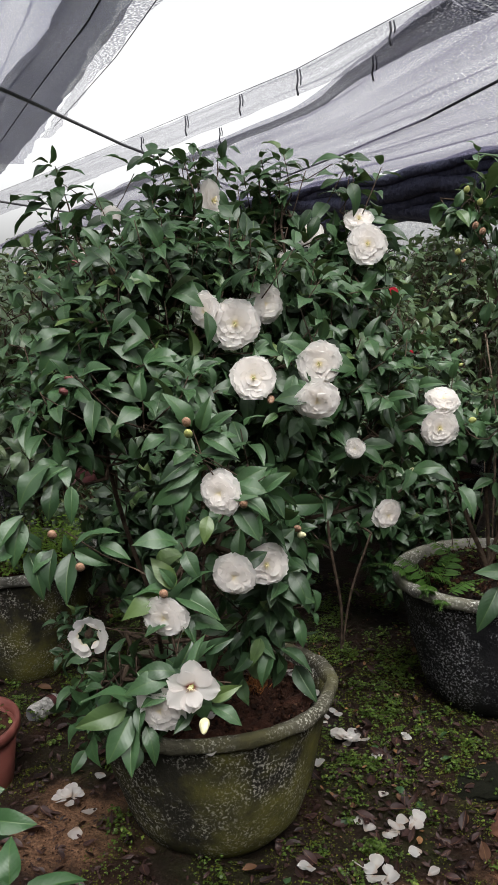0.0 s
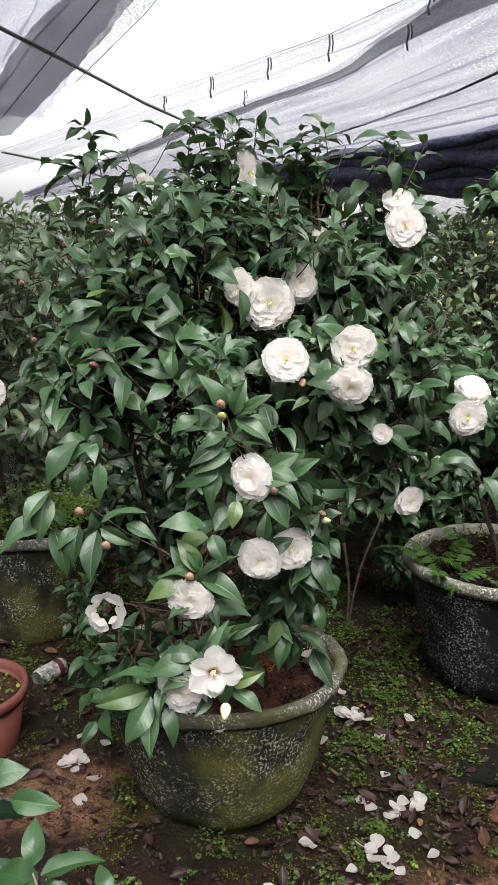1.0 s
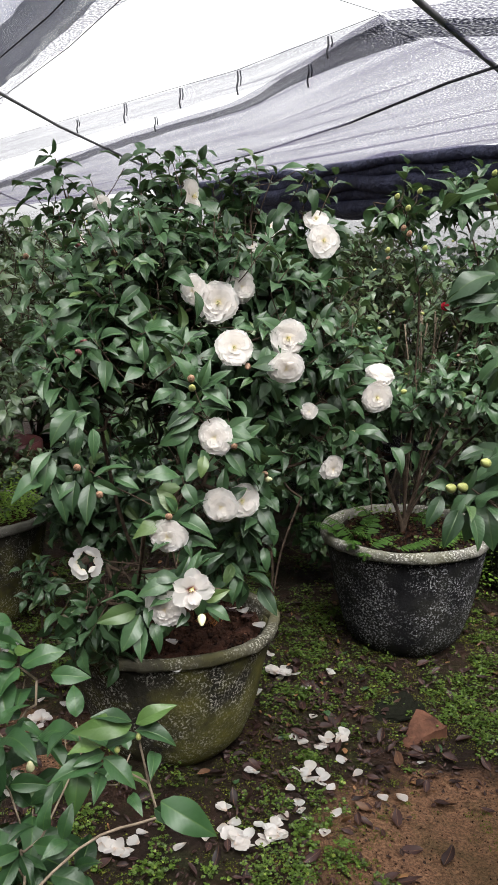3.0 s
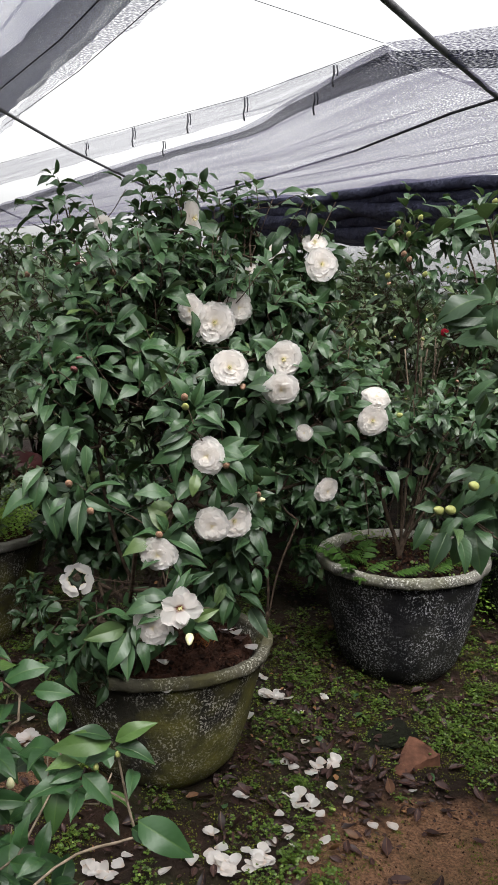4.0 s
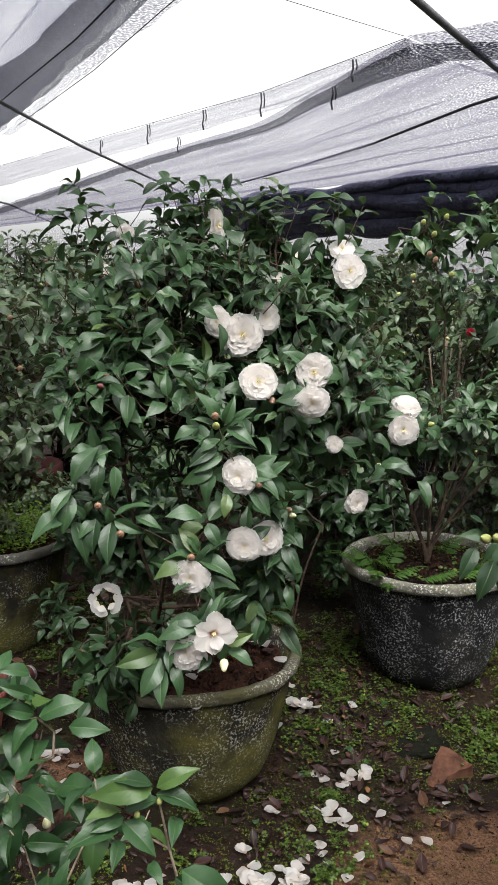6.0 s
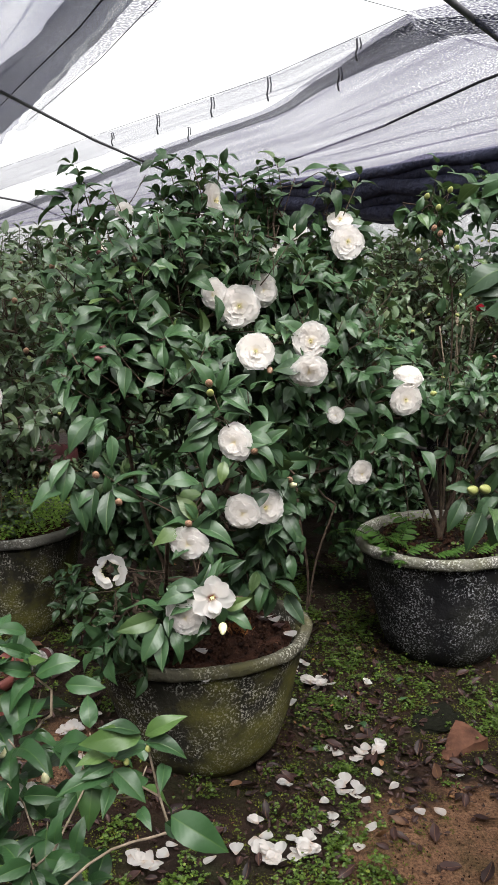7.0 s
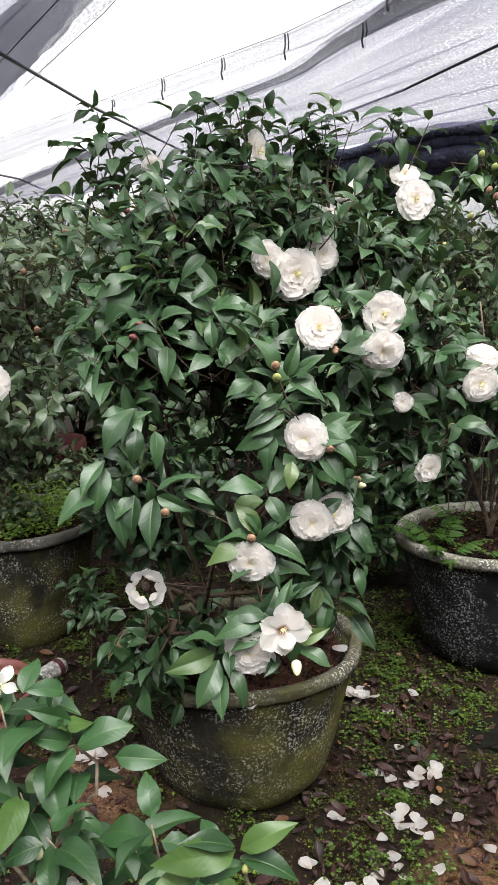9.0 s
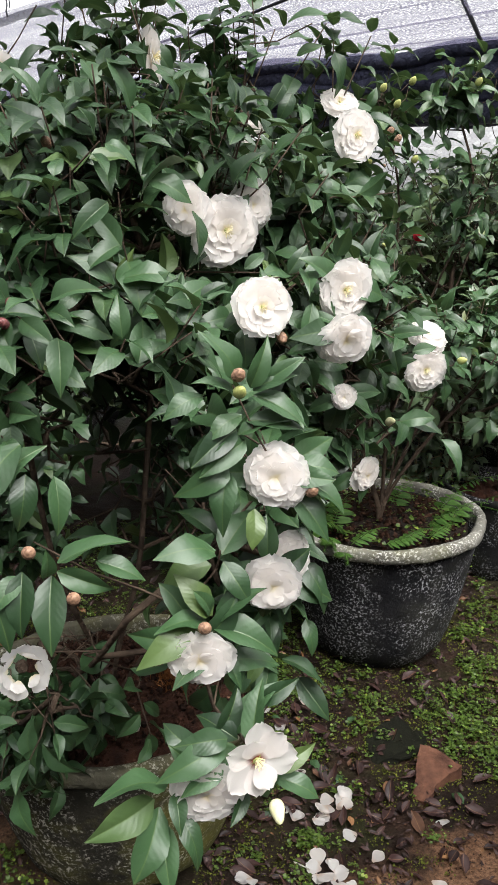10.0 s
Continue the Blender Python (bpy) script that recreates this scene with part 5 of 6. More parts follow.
stems = root("bare_stems", "bare pale stems standing between the camellias", "stems", group="stems")
for i in range(7):
    x, y = 1.03 + 0.017 * i, 3.70 + 0.02 * (i % 3)
    lean = 0.02 * ((i * 5) % 7 - 3)
    rod("stem", [(x, y, -0.03), (x + 0.01 * (i % 2), y, 0.6), (x + 0.3 * lean, y - 0.02, 1.0), (x + lean, y - 0.03, 1.24 + 0.03 * (i % 4))], 0.0036, PALE_TWIG, "", "", sides=6, parent=stems)


stems = root("bare_stems", "bare tan canes behind the planter with weeds", "stems", group="stems")
for i in range(6):
    x, y = -1.02 + 0.016 * i, 3.66 + 0.02 * (i % 3)
    lean = 0.03 * ((i * 5) % 7 - 3)
    rod("stem", [(x, y, -0.03), (x + 0.008 * (i % 2), y, 0.4), (x + 0.4 * lean, y - 0.02, 0.66), (x + lean, y - 0.03, 0.78 + 0.03 * (i % 4))], 0.0042, PALE_TWIG, "", "", sides=6, parent=stems)


red = root("camellia_shrub", "camellia with a few crimson flowers behind the planter", "shrub", group="camellias")
plant = Shrub((0.80, 3.36, -0.03), [[(0.78, 3.34, 0.5), (0.66, 3.32, 1.0), (0.55, 3.32, 1.42)], [(0.86, 3.34, 0.5), (0.98, 3.32, 1.0), (1.04, 3.32, 1.32)]], 45)
for q in ((0.54, 3.29, 1.43), (1.04, 3.29, 1.34), (0.60, 3.29, 1.20)):
    bloom(red, q, (0.1, -0.9, 0.3), 0.036, "ball", 80 + int(q[0] * 10), PINK_MESH)
    plant.shoot(np.array(q) + (0, 0.02, 0.0), (0, -0.3, 0.9), 5, 0.065, 0.05)
dress(plant, red, None, thin=0.0010, cap=0.004)

# ---- the camellia in the planter with weeds ----
seedling = root("small_shrub", "small leafy seedling growing on the planter's soil", "plant")
plant = Shrub((-0.95, 3.12, 0.42), [[(-0.95, 3.10, 0.50)], [(-0.88, 3.08, 0.48)]], 43)
plant.cloud((-0.92, 3.12, 0.56), (0.20, 0.12, 0.12), 34, 0.045, inner=0.2, rise=0.6)
dress(plant, seedling, None, LEAF_FAR, LEAVES, TWIG, thin=0.0012)

third = root("camellia_shrub", "dense camellia shrub in the dark planter with weeds", "shrub", group="camellias")
plant = Shrub((-1.0, 3.22, 0.40), [[(-1.0, 3.15, 0.6), (-0.98, 3.05, 0.85), (-0.95, 2.95, 1.10), (-0.92, 2.90, 1.35)], [(-1.05, 3.15, 0.62), (-1.15, 3.0, 0.9), (-1.2, 2.9, 1.2)]], 41)
BLOOMS.clear()
OWN.clear()
flower_at(-0.70, 2.30, 1.13, 0.3, -1.0, 0.2, 0.10, "full", third)
flower_at(-0.75, 2.31, 1.10, -0.3, -1.0, -0.2, 0.09, "ball", third)
plant.cloud((-0.82, 2.85, 1.25), (0.42, 0.42, 0.36), 120, 0.068, avoid=taken)
plant.cloud((-0.75, 2.60, 1.42), (0.30, 0.26, 0.20), 56, 0.066, avoid=taken)
plant.cloud((-0.72, 2.50, 1.08), (0.24, 0.22, 0.14), 26, 0.064, avoid=taken)
for x, y, z in ((-0.62, 2.38, 1.40), (-0.52, 2.45, 1.50), (-0.78, 2.45, 1.35), (-0.60, 2.40, 1.25)):
    bud(third, (x, y, z), (0.2, -0.8, 0.4), 0.018, "tan")
# lightened leaf colour makes up for the light this shrub lacks
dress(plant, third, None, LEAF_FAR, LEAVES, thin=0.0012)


# ---- young camellia in front, and the branch beside the path ----
young = root("young_camellia", "young camellia with large leaves in a plastic pot", "shrub", group="camellias")
plant = Shrub((-0.50, 0.64, 0.26), [[(-0.42, 0.72, 0.42), (-0.30, 0.80, 0.58), (-0.16, 0.88, 0.70), (-0.05, 0.89, 0.74)], [(-0.46, 0.78, 0.42), (-0.42, 0.95, 0.56), (-0.34, 1.08, 0.68), (-0.28, 1.14, 0.76)],
                                    [(-0.52, 0.72, 0.42), (-0.50, 0.84, 0.60), (-0.46, 1.0, 0.74)]], 51)
for q in ((-0.08, 0.905, 0.865), (-0.115, 0.905, 0.82), (-0.055, 0.88, 0.77), (-0.26, 1.13, 0.82), (-0.30, 1.13, 0.84), (-0.30, 1.12, 0.74), (-0.25, 0.93, 0.66), (-0.22, 0.93, 0.68), (-0.05, 0.9, 0.865)):
    plant.join(q)
for x, y, z, hx, hy, hz, n, s in ((-0.40, 1.12, 0.76, -0.3, 0.1, 0.9, 6, 0.085), (-0.44, 1.22, 0.72, -0.1, 0.2, 0.9, 5, 0.085), (-0.34, 0.95, 0.62, 0, -0.3, 0.8, 6, 0.09), (-0.33, 1.20, 0.58, 0.2, 0.3, 0.9, 5, 0.075), (-0.42, 0.95, 0.68, -0.2, 0, 0.9, 6, 0.085), (-0.28, 1.0, 0.60, 0.1, 0, 0.9, 6, 0.08), (-0.36, 1.08, 0.60, -0.1, 0, 0.9, 6, 0.08), (-0.30, 0.85, 0.56, 0.1, -0.2, 0.9, 6, 0.085), (-0.24, 1.06, 0.55, 0.3, 0.1, 0.8, 5, 0.075), (-0.36, 0.88, 0.64, -0.1, -0.1, 0.9, 7, 0.09), (-0.40, 1.02, 0.60, -0.1, 0, 0.9, 7, 0.085), (-0.22, 0.90, 0.60, 0.2, 0, 0.9, 6, 0.085), (-0.33, 1.14, 0.66, 0.0, 0.1, 0.9, 6, 0.085), (-0.185, 1.05, 0.79, -0.1, -0.2, 0.9, 5, 0.085), (-0.22, 1.15, 0.70, 0.0, 0.0, 0.9, 6, 0.085), (-0.107, 1.10, 0.70, 0.3, 0.0, 0.8, 4, 0.08), (-0.381, 1.15, 0.89, -0.1, -0.1, 0.9, 6, 0.088), (-0.315, 1.13, 0.885, 0.1, -0.1, 0.9, 5, 0.085), (-0.35, 1.10, 0.80, -0.1, -0.2, 0.9, 6, 0.085), (-0.283, 1.15, 0.81, 0.2, 0.0, 0.9, 4, 0.08), (-0.37, 1.20, 0.87, -0.1, 0.0, 0.9, 6, 0.085), (-0.42, 1.14, 0.84, -0.2, -0.1, 0.9, 5, 0.085)):
    plant.shoot((x, y, z), (hx, hy, hz), n, s, 0.06, (50, 95), droop=0.2, flat=0.6)
for i, (x, y, z) in enumerate(((-0.30, 1.02, 0.80), (-0.20, 1.04, 0.72), (-0.26, 0.94, 0.63), (-0.36, 1.04, 0.70), (-0.29, 0.94, 0.57), (-0.30, 1.0, 0.74), (-0.25, 1.02, 0.66), (-0.18, 0.94, 0.62))):
    plant.shoot((x, y, z), (0.3 * ((i * 3) % 5 - 2) / 2, -0.3, 0.8), 5, 0.074, 0.05, (50, 95), droop=0.2, flat=0.5)
OWN.clear()
leaf_at(-0.087, 0.900, 0.875, -0.157, 0.866, 0.897)
leaf_at(-0.087, 0.900, 0.881, -0.137, 0.884, 0.907)
leaf_at(-0.081, 0.900, 0.878, -0.028, 0.898, 0.912)
leaf_at(-0.082, 0.900, 0.868, -0.024, 0.883, 0.868)
leaf_at(-0.122, 0.900, 0.844, -0.074, 0.899, 0.870)
leaf_at(-0.129, 0.900, 0.822, -0.191, 0.852, 0.829)
leaf_at(-0.125, 0.900, 0.828, -0.076, 0.867, 0.806)
leaf_at(-0.130, 0.900, 0.801, -0.131, 0.856, 0.794)
leaf_at(-0.128, 0.900, 0.844, -0.164, 0.877, 0.867)
leaf_at(-0.057, 0.900, 0.835, -0.055, 0.857, 0.829)
leaf_at(-0.124, 0.900, 0.835, -0.160, 0.867, 0.840)
leaf_at(-0.046, 0.865, 0.782, 0.040, 0.809, 0.764)
leaf_at(-0.054, 0.865, 0.772, -0.017, 0.834, 0.768)
leaf_at(-0.087, 0.865, 0.793, -0.074, 0.828, 0.802)
leaf_at(-0.280, 1.120, 0.850, -0.216, 1.121, 0.886)
leaf_at(-0.235, 1.120, 0.834, -0.169, 1.109, 0.838)
leaf_at(-0.285, 1.120, 0.848, -0.318, 1.066, 0.828)
leaf_at(-0.292, 1.120, 0.861, -0.291, 1.103, 0.901)
leaf_at(-0.289, 1.120, 0.856, -0.335, 1.093, 0.880)
leaf_at(-0.292, 1.120, 0.752, -0.248, 1.099, 0.743)
leaf_at(-0.297, 1.120, 0.729, -0.255, 1.081, 0.693)
leaf_at(-0.318, 1.120, 0.724, -0.343, 1.073, 0.711)
leaf_at(-0.285, 1.120, 0.765, -0.316, 1.091, 0.787)
leaf_at(-0.287, 1.120, 0.885, -0.332, 1.096, 0.917)
leaf_at(-0.293, 1.120, 0.925, -0.329, 1.093, 0.947)
leaf_at(-0.250, 0.920, 0.669, -0.296, 0.876, 0.681)
leaf_at(-0.248, 0.920, 0.660, -0.221, 0.882, 0.641)
leaf_at(-0.229, 0.920, 0.678, -0.163, 0.905, 0.674)
leaf_at(-0.215, 0.920, 0.700, -0.208, 0.919, 0.746)
leaf_at(-0.188, 0.920, 0.685, -0.178, 0.928, 0.734)
leaf_at(-0.180, 0.920, 0.681, -0.208, 0.887, 0.696)
leaf_at(-0.255, 0.920, 0.655, -0.269, 0.864, 0.642)
leaf_at(-0.208, 0.920, 0.626, -0.144, 0.904, 0.623)
leaf_at(-0.227, 0.920, 0.709, -0.257, 0.884, 0.719)
for x, y, z in ((-0.077, 0.89, 0.872), (-0.106, 0.89, 0.853), (-0.034, 0.86, 0.783)):
    bud(young, (x, y, z - 0.012), (0.1, 0, 1), 0.008, "green")
bud(young, (-0.26, 1.06, 0.70), (0, -0.2, 1), 0.014, "white")
bloom(young, (-0.30, 1.10, 0.65), (0.2, -0.5, 0.8), 0.045, "single", 71, PETAL_MESH)
bloom(young, (-0.39, 1.18, 0.90), (0.1, -0.5, 0.8), 0.058, "opening", 72, PETAL_MESH)
bloom(young, (-0.335, 0.86, 0.665), (0.08, -0.45, 0.85), 0.085, "full", 73, PETAL_MESH)
bud(young, (-0.315, 1.03, 0.765), (0, -0.1, 1), 0.015, "white")
dress(plant, young, lambda p: True, LEAF_YOUNG, bark=PALE_TWIG, thin=0.0012, cap=0.004, meshes=YOUNG_MESH)

path_shrub = root("camellia_shrub", "camellia with yellow-green buds leaning over the path", "shrub", group="camellias")
plant = Shrub((1.05, 1.15, 0.30), [[(1.0, 1.15, 0.5), (0.85, 1.14, 0.75), (0.68, 1.13, 0.95), (0.55, 1.12, 1.08)], [(1.0, 1.15, 0.6), (0.85, 1.12, 0.95), (0.68, 1.10, 1.25), (0.58, 1.1, 1.42)], [(1.05, 1.15, 0.6), (1.0, 1.2, 1.0), (0.9, 1.2, 1.4)]], 61)
OWN.clear()
for q in ((0.43, 1.13, 1.155), (0.47, 1.13, 1.13), (0.50, 1.10, 1.46), (0.50, 1.10, 1.32), (0.60, 1.50, 1.64)):
    plant.join(q)
leaf_at(0.405, 1.120, 1.159, 0.380, 1.107, 1.197)
leaf_at(0.408, 1.120, 1.152, 0.367, 1.104, 1.168)
leaf_at(0.390, 1.120, 1.138, 0.362, 1.093, 1.093)
leaf_at(0.422, 1.120, 1.148, 0.436, 1.098, 1.189)
leaf_at(0.420, 1.120, 1.115, 0.390, 1.087, 1.062)
leaf_at(0.439, 1.120, 1.111, 0.449, 1.075, 1.066)
leaf_at(0.447, 1.120, 1.120, 0.469, 1.096, 1.158)
leaf_at(0.431, 1.120, 1.122, 0.433, 1.079, 1.116)
leaf_at(0.459, 1.120, 1.191, 0.474, 1.095, 1.230)
leaf_at(0.466, 1.120, 1.121, 0.484, 1.078, 1.111)
leaf_at(0.441, 1.090, 1.458, 0.367, 1.084, 1.452)
leaf_at(0.436, 1.090, 1.485, 0.357, 1.082, 1.465)
leaf_at(0.444, 1.090, 1.448, 0.381, 1.085, 1.439)
leaf_at(0.438, 1.090, 1.310, 0.449, 1.065, 1.350)
leaf_at(0.427, 1.090, 1.327, 0.452, 1.063, 1.374)
leaf_at(0.442, 1.090, 1.221, 0.397, 1.074, 1.214)
leaf_at(0.494, 1.500, 1.628, 0.449, 1.486, 1.674)
leaf_at(0.495, 1.500, 1.624, 0.478, 1.475, 1.661)
leaf_at(0.503, 1.500, 1.613, 0.548, 1.450, 1.646)
leaf_at(0.507, 1.500, 1.605, 0.508, 1.469, 1.571)
for x, y, z, hx, hy, hz, n, s in ((0.54, 1.12, 1.22, -0.3, -0.3, 0.5, 6, 0.085), (0.56, 1.1, 1.36, -0.3, -0.2, 0.6, 6, 0.085), (0.44, 1.15, 1.62, -0.4, 0.0, 0.9, 5, 0.085)):
    plant.shoot((x, y, z), (hx, hy, hz), n, s, 0.05, (50, 95), droop=0.15)
for i, (x, y, z) in enumerate(((0.50, 1.16, 1.14), (0.50, 1.14, 1.19), (0.47, 1.17, 1.13), (0.47, 1.14, 1.48), (0.49, 1.14, 1.41), (0.49, 1.14, 1.34))):
    plant.shoot((x, y, z), (-0.5, -0.4, 0.3 * (i % 3) - 0.1), 6, 0.078, 0.05, (50, 95), droop=0.2)
plant.cloud((0.85, 1.15, 1.25), (0.22, 0.2, 0.3), 40, 0.09)
# extra crown out of view, added to shade the ground at the right
plant.cloud((1.22, 1.40, 1.50), (0.40, 0.34, 0.42), 130, 0.085)
for x, y, z in ((0.408, 1.115, 1.150), (0.425, 1.11, 1.153), (0.455, 1.10, 1.195)):
    bud(path_shrub, (x, y, z), (-0.6, -0.4, 0.3), 0.016, "green")
dress(plant, path_shrub, lambda p: p[0] < 0.62, thin=0.0012, cap=0.008)


# ---- rows of camellias behind ----
def row_shrub(seed, tall, wide, leafy, name="camellia_shrub"):
    thing = root(name, "tall camellia shrub with small green buds in a row", "shrub", group="camellias in rows")
    plant = Shrub((0, 0, 0.36), [[(0.03, 0, 0.6), (0.05, 0.02, 0.9), (0.03, 0, 1.2)], [(-0.05, 0.02, 0.6), (-0.15, 0, 0.95), (-0.18, 0, 1.25)], [(0.05, -0.04, 0.6), (0.18, -0.05, 0.95), (0.2, -0.04, 1.25)]], seed)
    plant.cloud((0, 0, tall * 0.66), (wide, wide, tall * 0.34), leafy, 0.074, (5, 9), 0.5, kinds=3)
    plant.cloud((0, 0, tall * 0.86), (wide * 0.8, wide * 0.8, tall * 0.15), leafy // 3, 0.064, (5, 9), 0.4, kinds=3, rise=0.9)
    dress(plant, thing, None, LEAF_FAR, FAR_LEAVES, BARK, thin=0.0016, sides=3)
    r = np.random.default_rng(seed)
    for i in range(14):
        a, z = r.uniform(0, 6.28), r.uniform(0.5, 0.98) * tall
        bud(thing, (wide * 0.95 * np.cos(a), wide * 0.95 * np.sin(a), z), (np.cos(a), np.sin(a), 0.6), 0.015, "green" if i % 3 else "tan")
    return thing


kinds = [row_shrub(81, 1.68, 0.50, 235), row_shrub(82, 1.76, 0.46, 220), row_shrub(83, 1.62, 0.54, 245)]
spots = []
for row, y in enumerate((3.72, 4.35, 5.1, 6.1)):
    n = int(4 + row * 1.2)
    for i in range(n):
        spots.append(((i - (n - 1) / 2) * 0.74 + 0.12 * ((row * 7 + i * 3) % 5 - 2) + 0.1 + 0.25 * (row % 2), y + 0.1 * ((row * 5 + i * 2) % 3 - 1)))
spots += [(1.62, 3.50), (2.10, 3.85), (1.85, 4.55), (2.55, 4.45), (2.75, 3.6)]
row_pot = planter(0, 0, -0.03, 0.24, 0.40, BLACK_CONCRETE, BLACK_CONCRETE, "concrete planter in a row of camellias", (0, 0), 9, lod=24)
for i, (x, y) in enumerate(spots):
    z = ground_z(x, y)
    a = (i * 77) % 360
    if i < 3:
        kinds[i].matrix_basis = pose(x, y, z, 0, 0, a)
    else:
        copy_thing(kinds[i % 3], pose(x, y, z, 0, 0, a))
    if i and y < 4.8 and -1.6 < x < 1.6:
        continue
    if i == 0:
        row_pot.matrix_basis = pose(x, y, z - 0.02, 0, 0, a)
    else:
        copy_thing(row_pot, pose(x, y, z - 0.02, 0, 0, a))


# ---- ferns, weeds, litter and fallen petals ----
LEAFLET_SHAPE = blade(3, 2, 0.20, 0.2, 0.15, 0.0, 0.6, 0.4, 9)
LEAFLET = mesh_data("leaflet", LEAFLET_SHAPE[0], LEAFLET_SHAPE[1], FERN, LEAFLET_SHAPE[2])


def fern(x, y, z, yaw, length, count=13, rise=45, label="bright green fern frond at the planter's edge"):
    """A frond: a curved stalk with paired leaflets."""
    thing = root("fern_frond", label, "fern", pose(x, y, z, 0, 0, yaw), group="ferns")
    pts = []
    for i in range(count + 1):
        t = i / count
        a = radians(rise) * (1 - 1.35 * t)
        if i == 0:
            p = np.zeros(3)
        else:
            p = pts[-1] + np.array((0, math.cos(a), math.sin(a))) * length / count
        pts.append(p)
        d = np.array((0, math.cos(a), math.sin(a)))
        if i > 1:
            s = min(length * 0.24, 0.055) * math.sin(min(1.0, 0.25 + t * 1.1) * math.pi) ** 0.8 + 0.006
            for side in (-1, 1):
                place("leaflet", LEAFLET, thing, Matrix(posed(p, np.array((side, 0, -0.25 - 0.1 * (i % 3))) + d * 0.5, np.array((0, -d[2], d[1])), max(s, 0.008) * (0.85 + 0.3 * ((i * 7 + side) % 5) / 5), 1.0).tolist()))
    rod("stalk", pts, 0.0012, FERN, "", "", sides=5, parent=thing)
    return thing


for x, y, z, yaw, length, rise in ((0.66, 2.84, 0.43, 165, 0.16, 10), (0.62, 2.84, 0.44, 150, 0.12, 35), (0.66, 2.77, 0.46, -72, 0.15, 38), (0.76, 2.75, 0.46, -100, 0.14, 34), (0.80, 2.75, 0.46, -80, 0.15, 40), (0.92, 2.78, 0.46, -70, 0.13, 30), (0.60, 2.82, 0.47, 170, 0.15, 25),
                                   (1.06, 3.02, 0.40, -70, 0.24, 70), (0.60, 3.04, 0.40, 80, 0.18, 55), (0.63, 2.92, 0.40, 60, 0.28, 78), (0.66, 2.94, 0.40, -40, 0.26, 80), (0.60, 2.96, 0.40, 95, 0.26, 74), (0.70, 2.94, 0.40, 120, 0.22, 76),
                                   (0.96, 2.92, 0.40, -100, 0.22, 70), (1.04, 2.94, 0.40, -80, 0.24, 68), (0.90, 3.06, 0.40, -60, 0.28, 78), (0.76, 3.08, 0.40, 50, 0.28, 80),
                                   (1.10, 3.50, 0.02, 150, 0.86, 84), (1.18, 3.46, 0.02, -160, 0.90, 84), (1.28, 3.50, 0.02, 120, 0.84, 82), (1.22, 3.55, 0.02, -120, 0.95, 85), (1.36, 3.52, 0.02, -150, 0.90, 84), (1.05, 3.55, 0.02, -100, 0.84, 84)):
    fern(x, y, z, yaw, length, 26 if length < 0.5 else 34, rise)


PETAL_SPOTS = ((0.18, 2.08), (0.39, 2.13), (0.42, 2.02), (0.27, 2.01), (0.30, 1.97), (0.31, 1.92), (0.30, 1.88), (0.39, 1.92), (0.26, 1.86), (0.55, 2.02), (0.61, 2.03), (0.75, 2.23), (0.40, 2.40), (0.34, 2.31),
               (0.34, 2.25), (0.39, 2.25), (0.43, 2.61), (0.22, 2.50), (0.51, 2.70), (0.49, 2.10), (0.49, 2.20), (0.09, 1.83), (0.09, 1.89), (0.18, 1.78), (0.35, 1.80), (0.26, 2.80), (0.30, 2.86), (0.37, 2.77),
               (0.47, 2.31), (0.44, 2.26), (-0.47, 2.32), (-0.42, 2.20), (-0.44, 2.14), (-0.51, 2.44), (-0.43, 2.40), (0.08, 1.83), (0.08, 1.89), (0.19, 2.08), (-0.14, 1.72), (-0.12, 1.76), (-0.24, 1.72), (-0.02, 1.74),
               (0.03, 1.74), (-0.22, 1.75), (0.29, 2.86), (0.26, 2.79))


BLOOM_SPOTS = ((0.36, 2.07), (0.46, 2.28), (0.22, 1.80), (0.11, 1.76), (0.31, 2.70), (0.34, 2.67), (-0.50, 2.27), (0.11, 1.76), (0.21, 1.79), (-0.18, 1.70), (0.32, 2.70))


def weed_shape():
    v, f = [(0, 0, 0)], []
    n = 6
    for j in range(n):
        a = 2 * np.pi * j / n
        v.append((0.5 * np.cos(a), 0.5 + 0.5 * np.sin(a), 0.12 * math.cos(2 * a)))
    v[0] = (0, 0.5, -0.05)
    for j in range(0, n, 2):
        f.append((0, 1 + j, 1 + (j + 1) % n, 1 + (j + 2) % n))
    return np.array(v), np.array(f), np.array([(0.5 + x * 0.5, y) for x, y, z in v])


def weed_cover(x, y):
    """How thickly weeds grow here, 0 to 1."""
    n = 0.6 * noise.noise((x * 2.2, y * 2.2, 5.0)) + 0.9 * noise.noise((x * 8, y * 8, 2.0)) + 1.0 * noise.noise((x * 21, y * 21, 8.0))
    bare = 1.3 * max(0, 1 - math.hypot((x - 0.80) / 0.36, (y - 1.80) / 0.42)) + 1.1 * max(0, 1 - math.hypot((x + 0.5) / 0.3, (y - 2.2) / 0.45))
    rich = 0.75 * max(0, 1 - math.hypot((x - 0.98) / 0.45, (y - 2.52) / 0.30)) + 0.3 * max(0, 1 - math.hypot((x - 0.30) / 0.3, (y - 2.1) / 0.6)) + 0.6 * max(0, 1 - math.hypot((x - 0.45) / 0.4, (y - 2.9) / 0.7))
    return 0.02 + 1.0 * n + rich - bare


def bare_spot(x, y):
    return math.hypot(x + 0.07, y - 2.28) < 0.21 or math.hypot(x - 0.880, y - 3.06) < 0.21 or any(abs(x - a) < 0.027 and abs(y - b) < 0.027 for a, b in PETAL_SPOTS) or any(abs(x - a) < 0.042 and abs(y - b) < 0.042 for a, b in BLOOM_SPOTS)


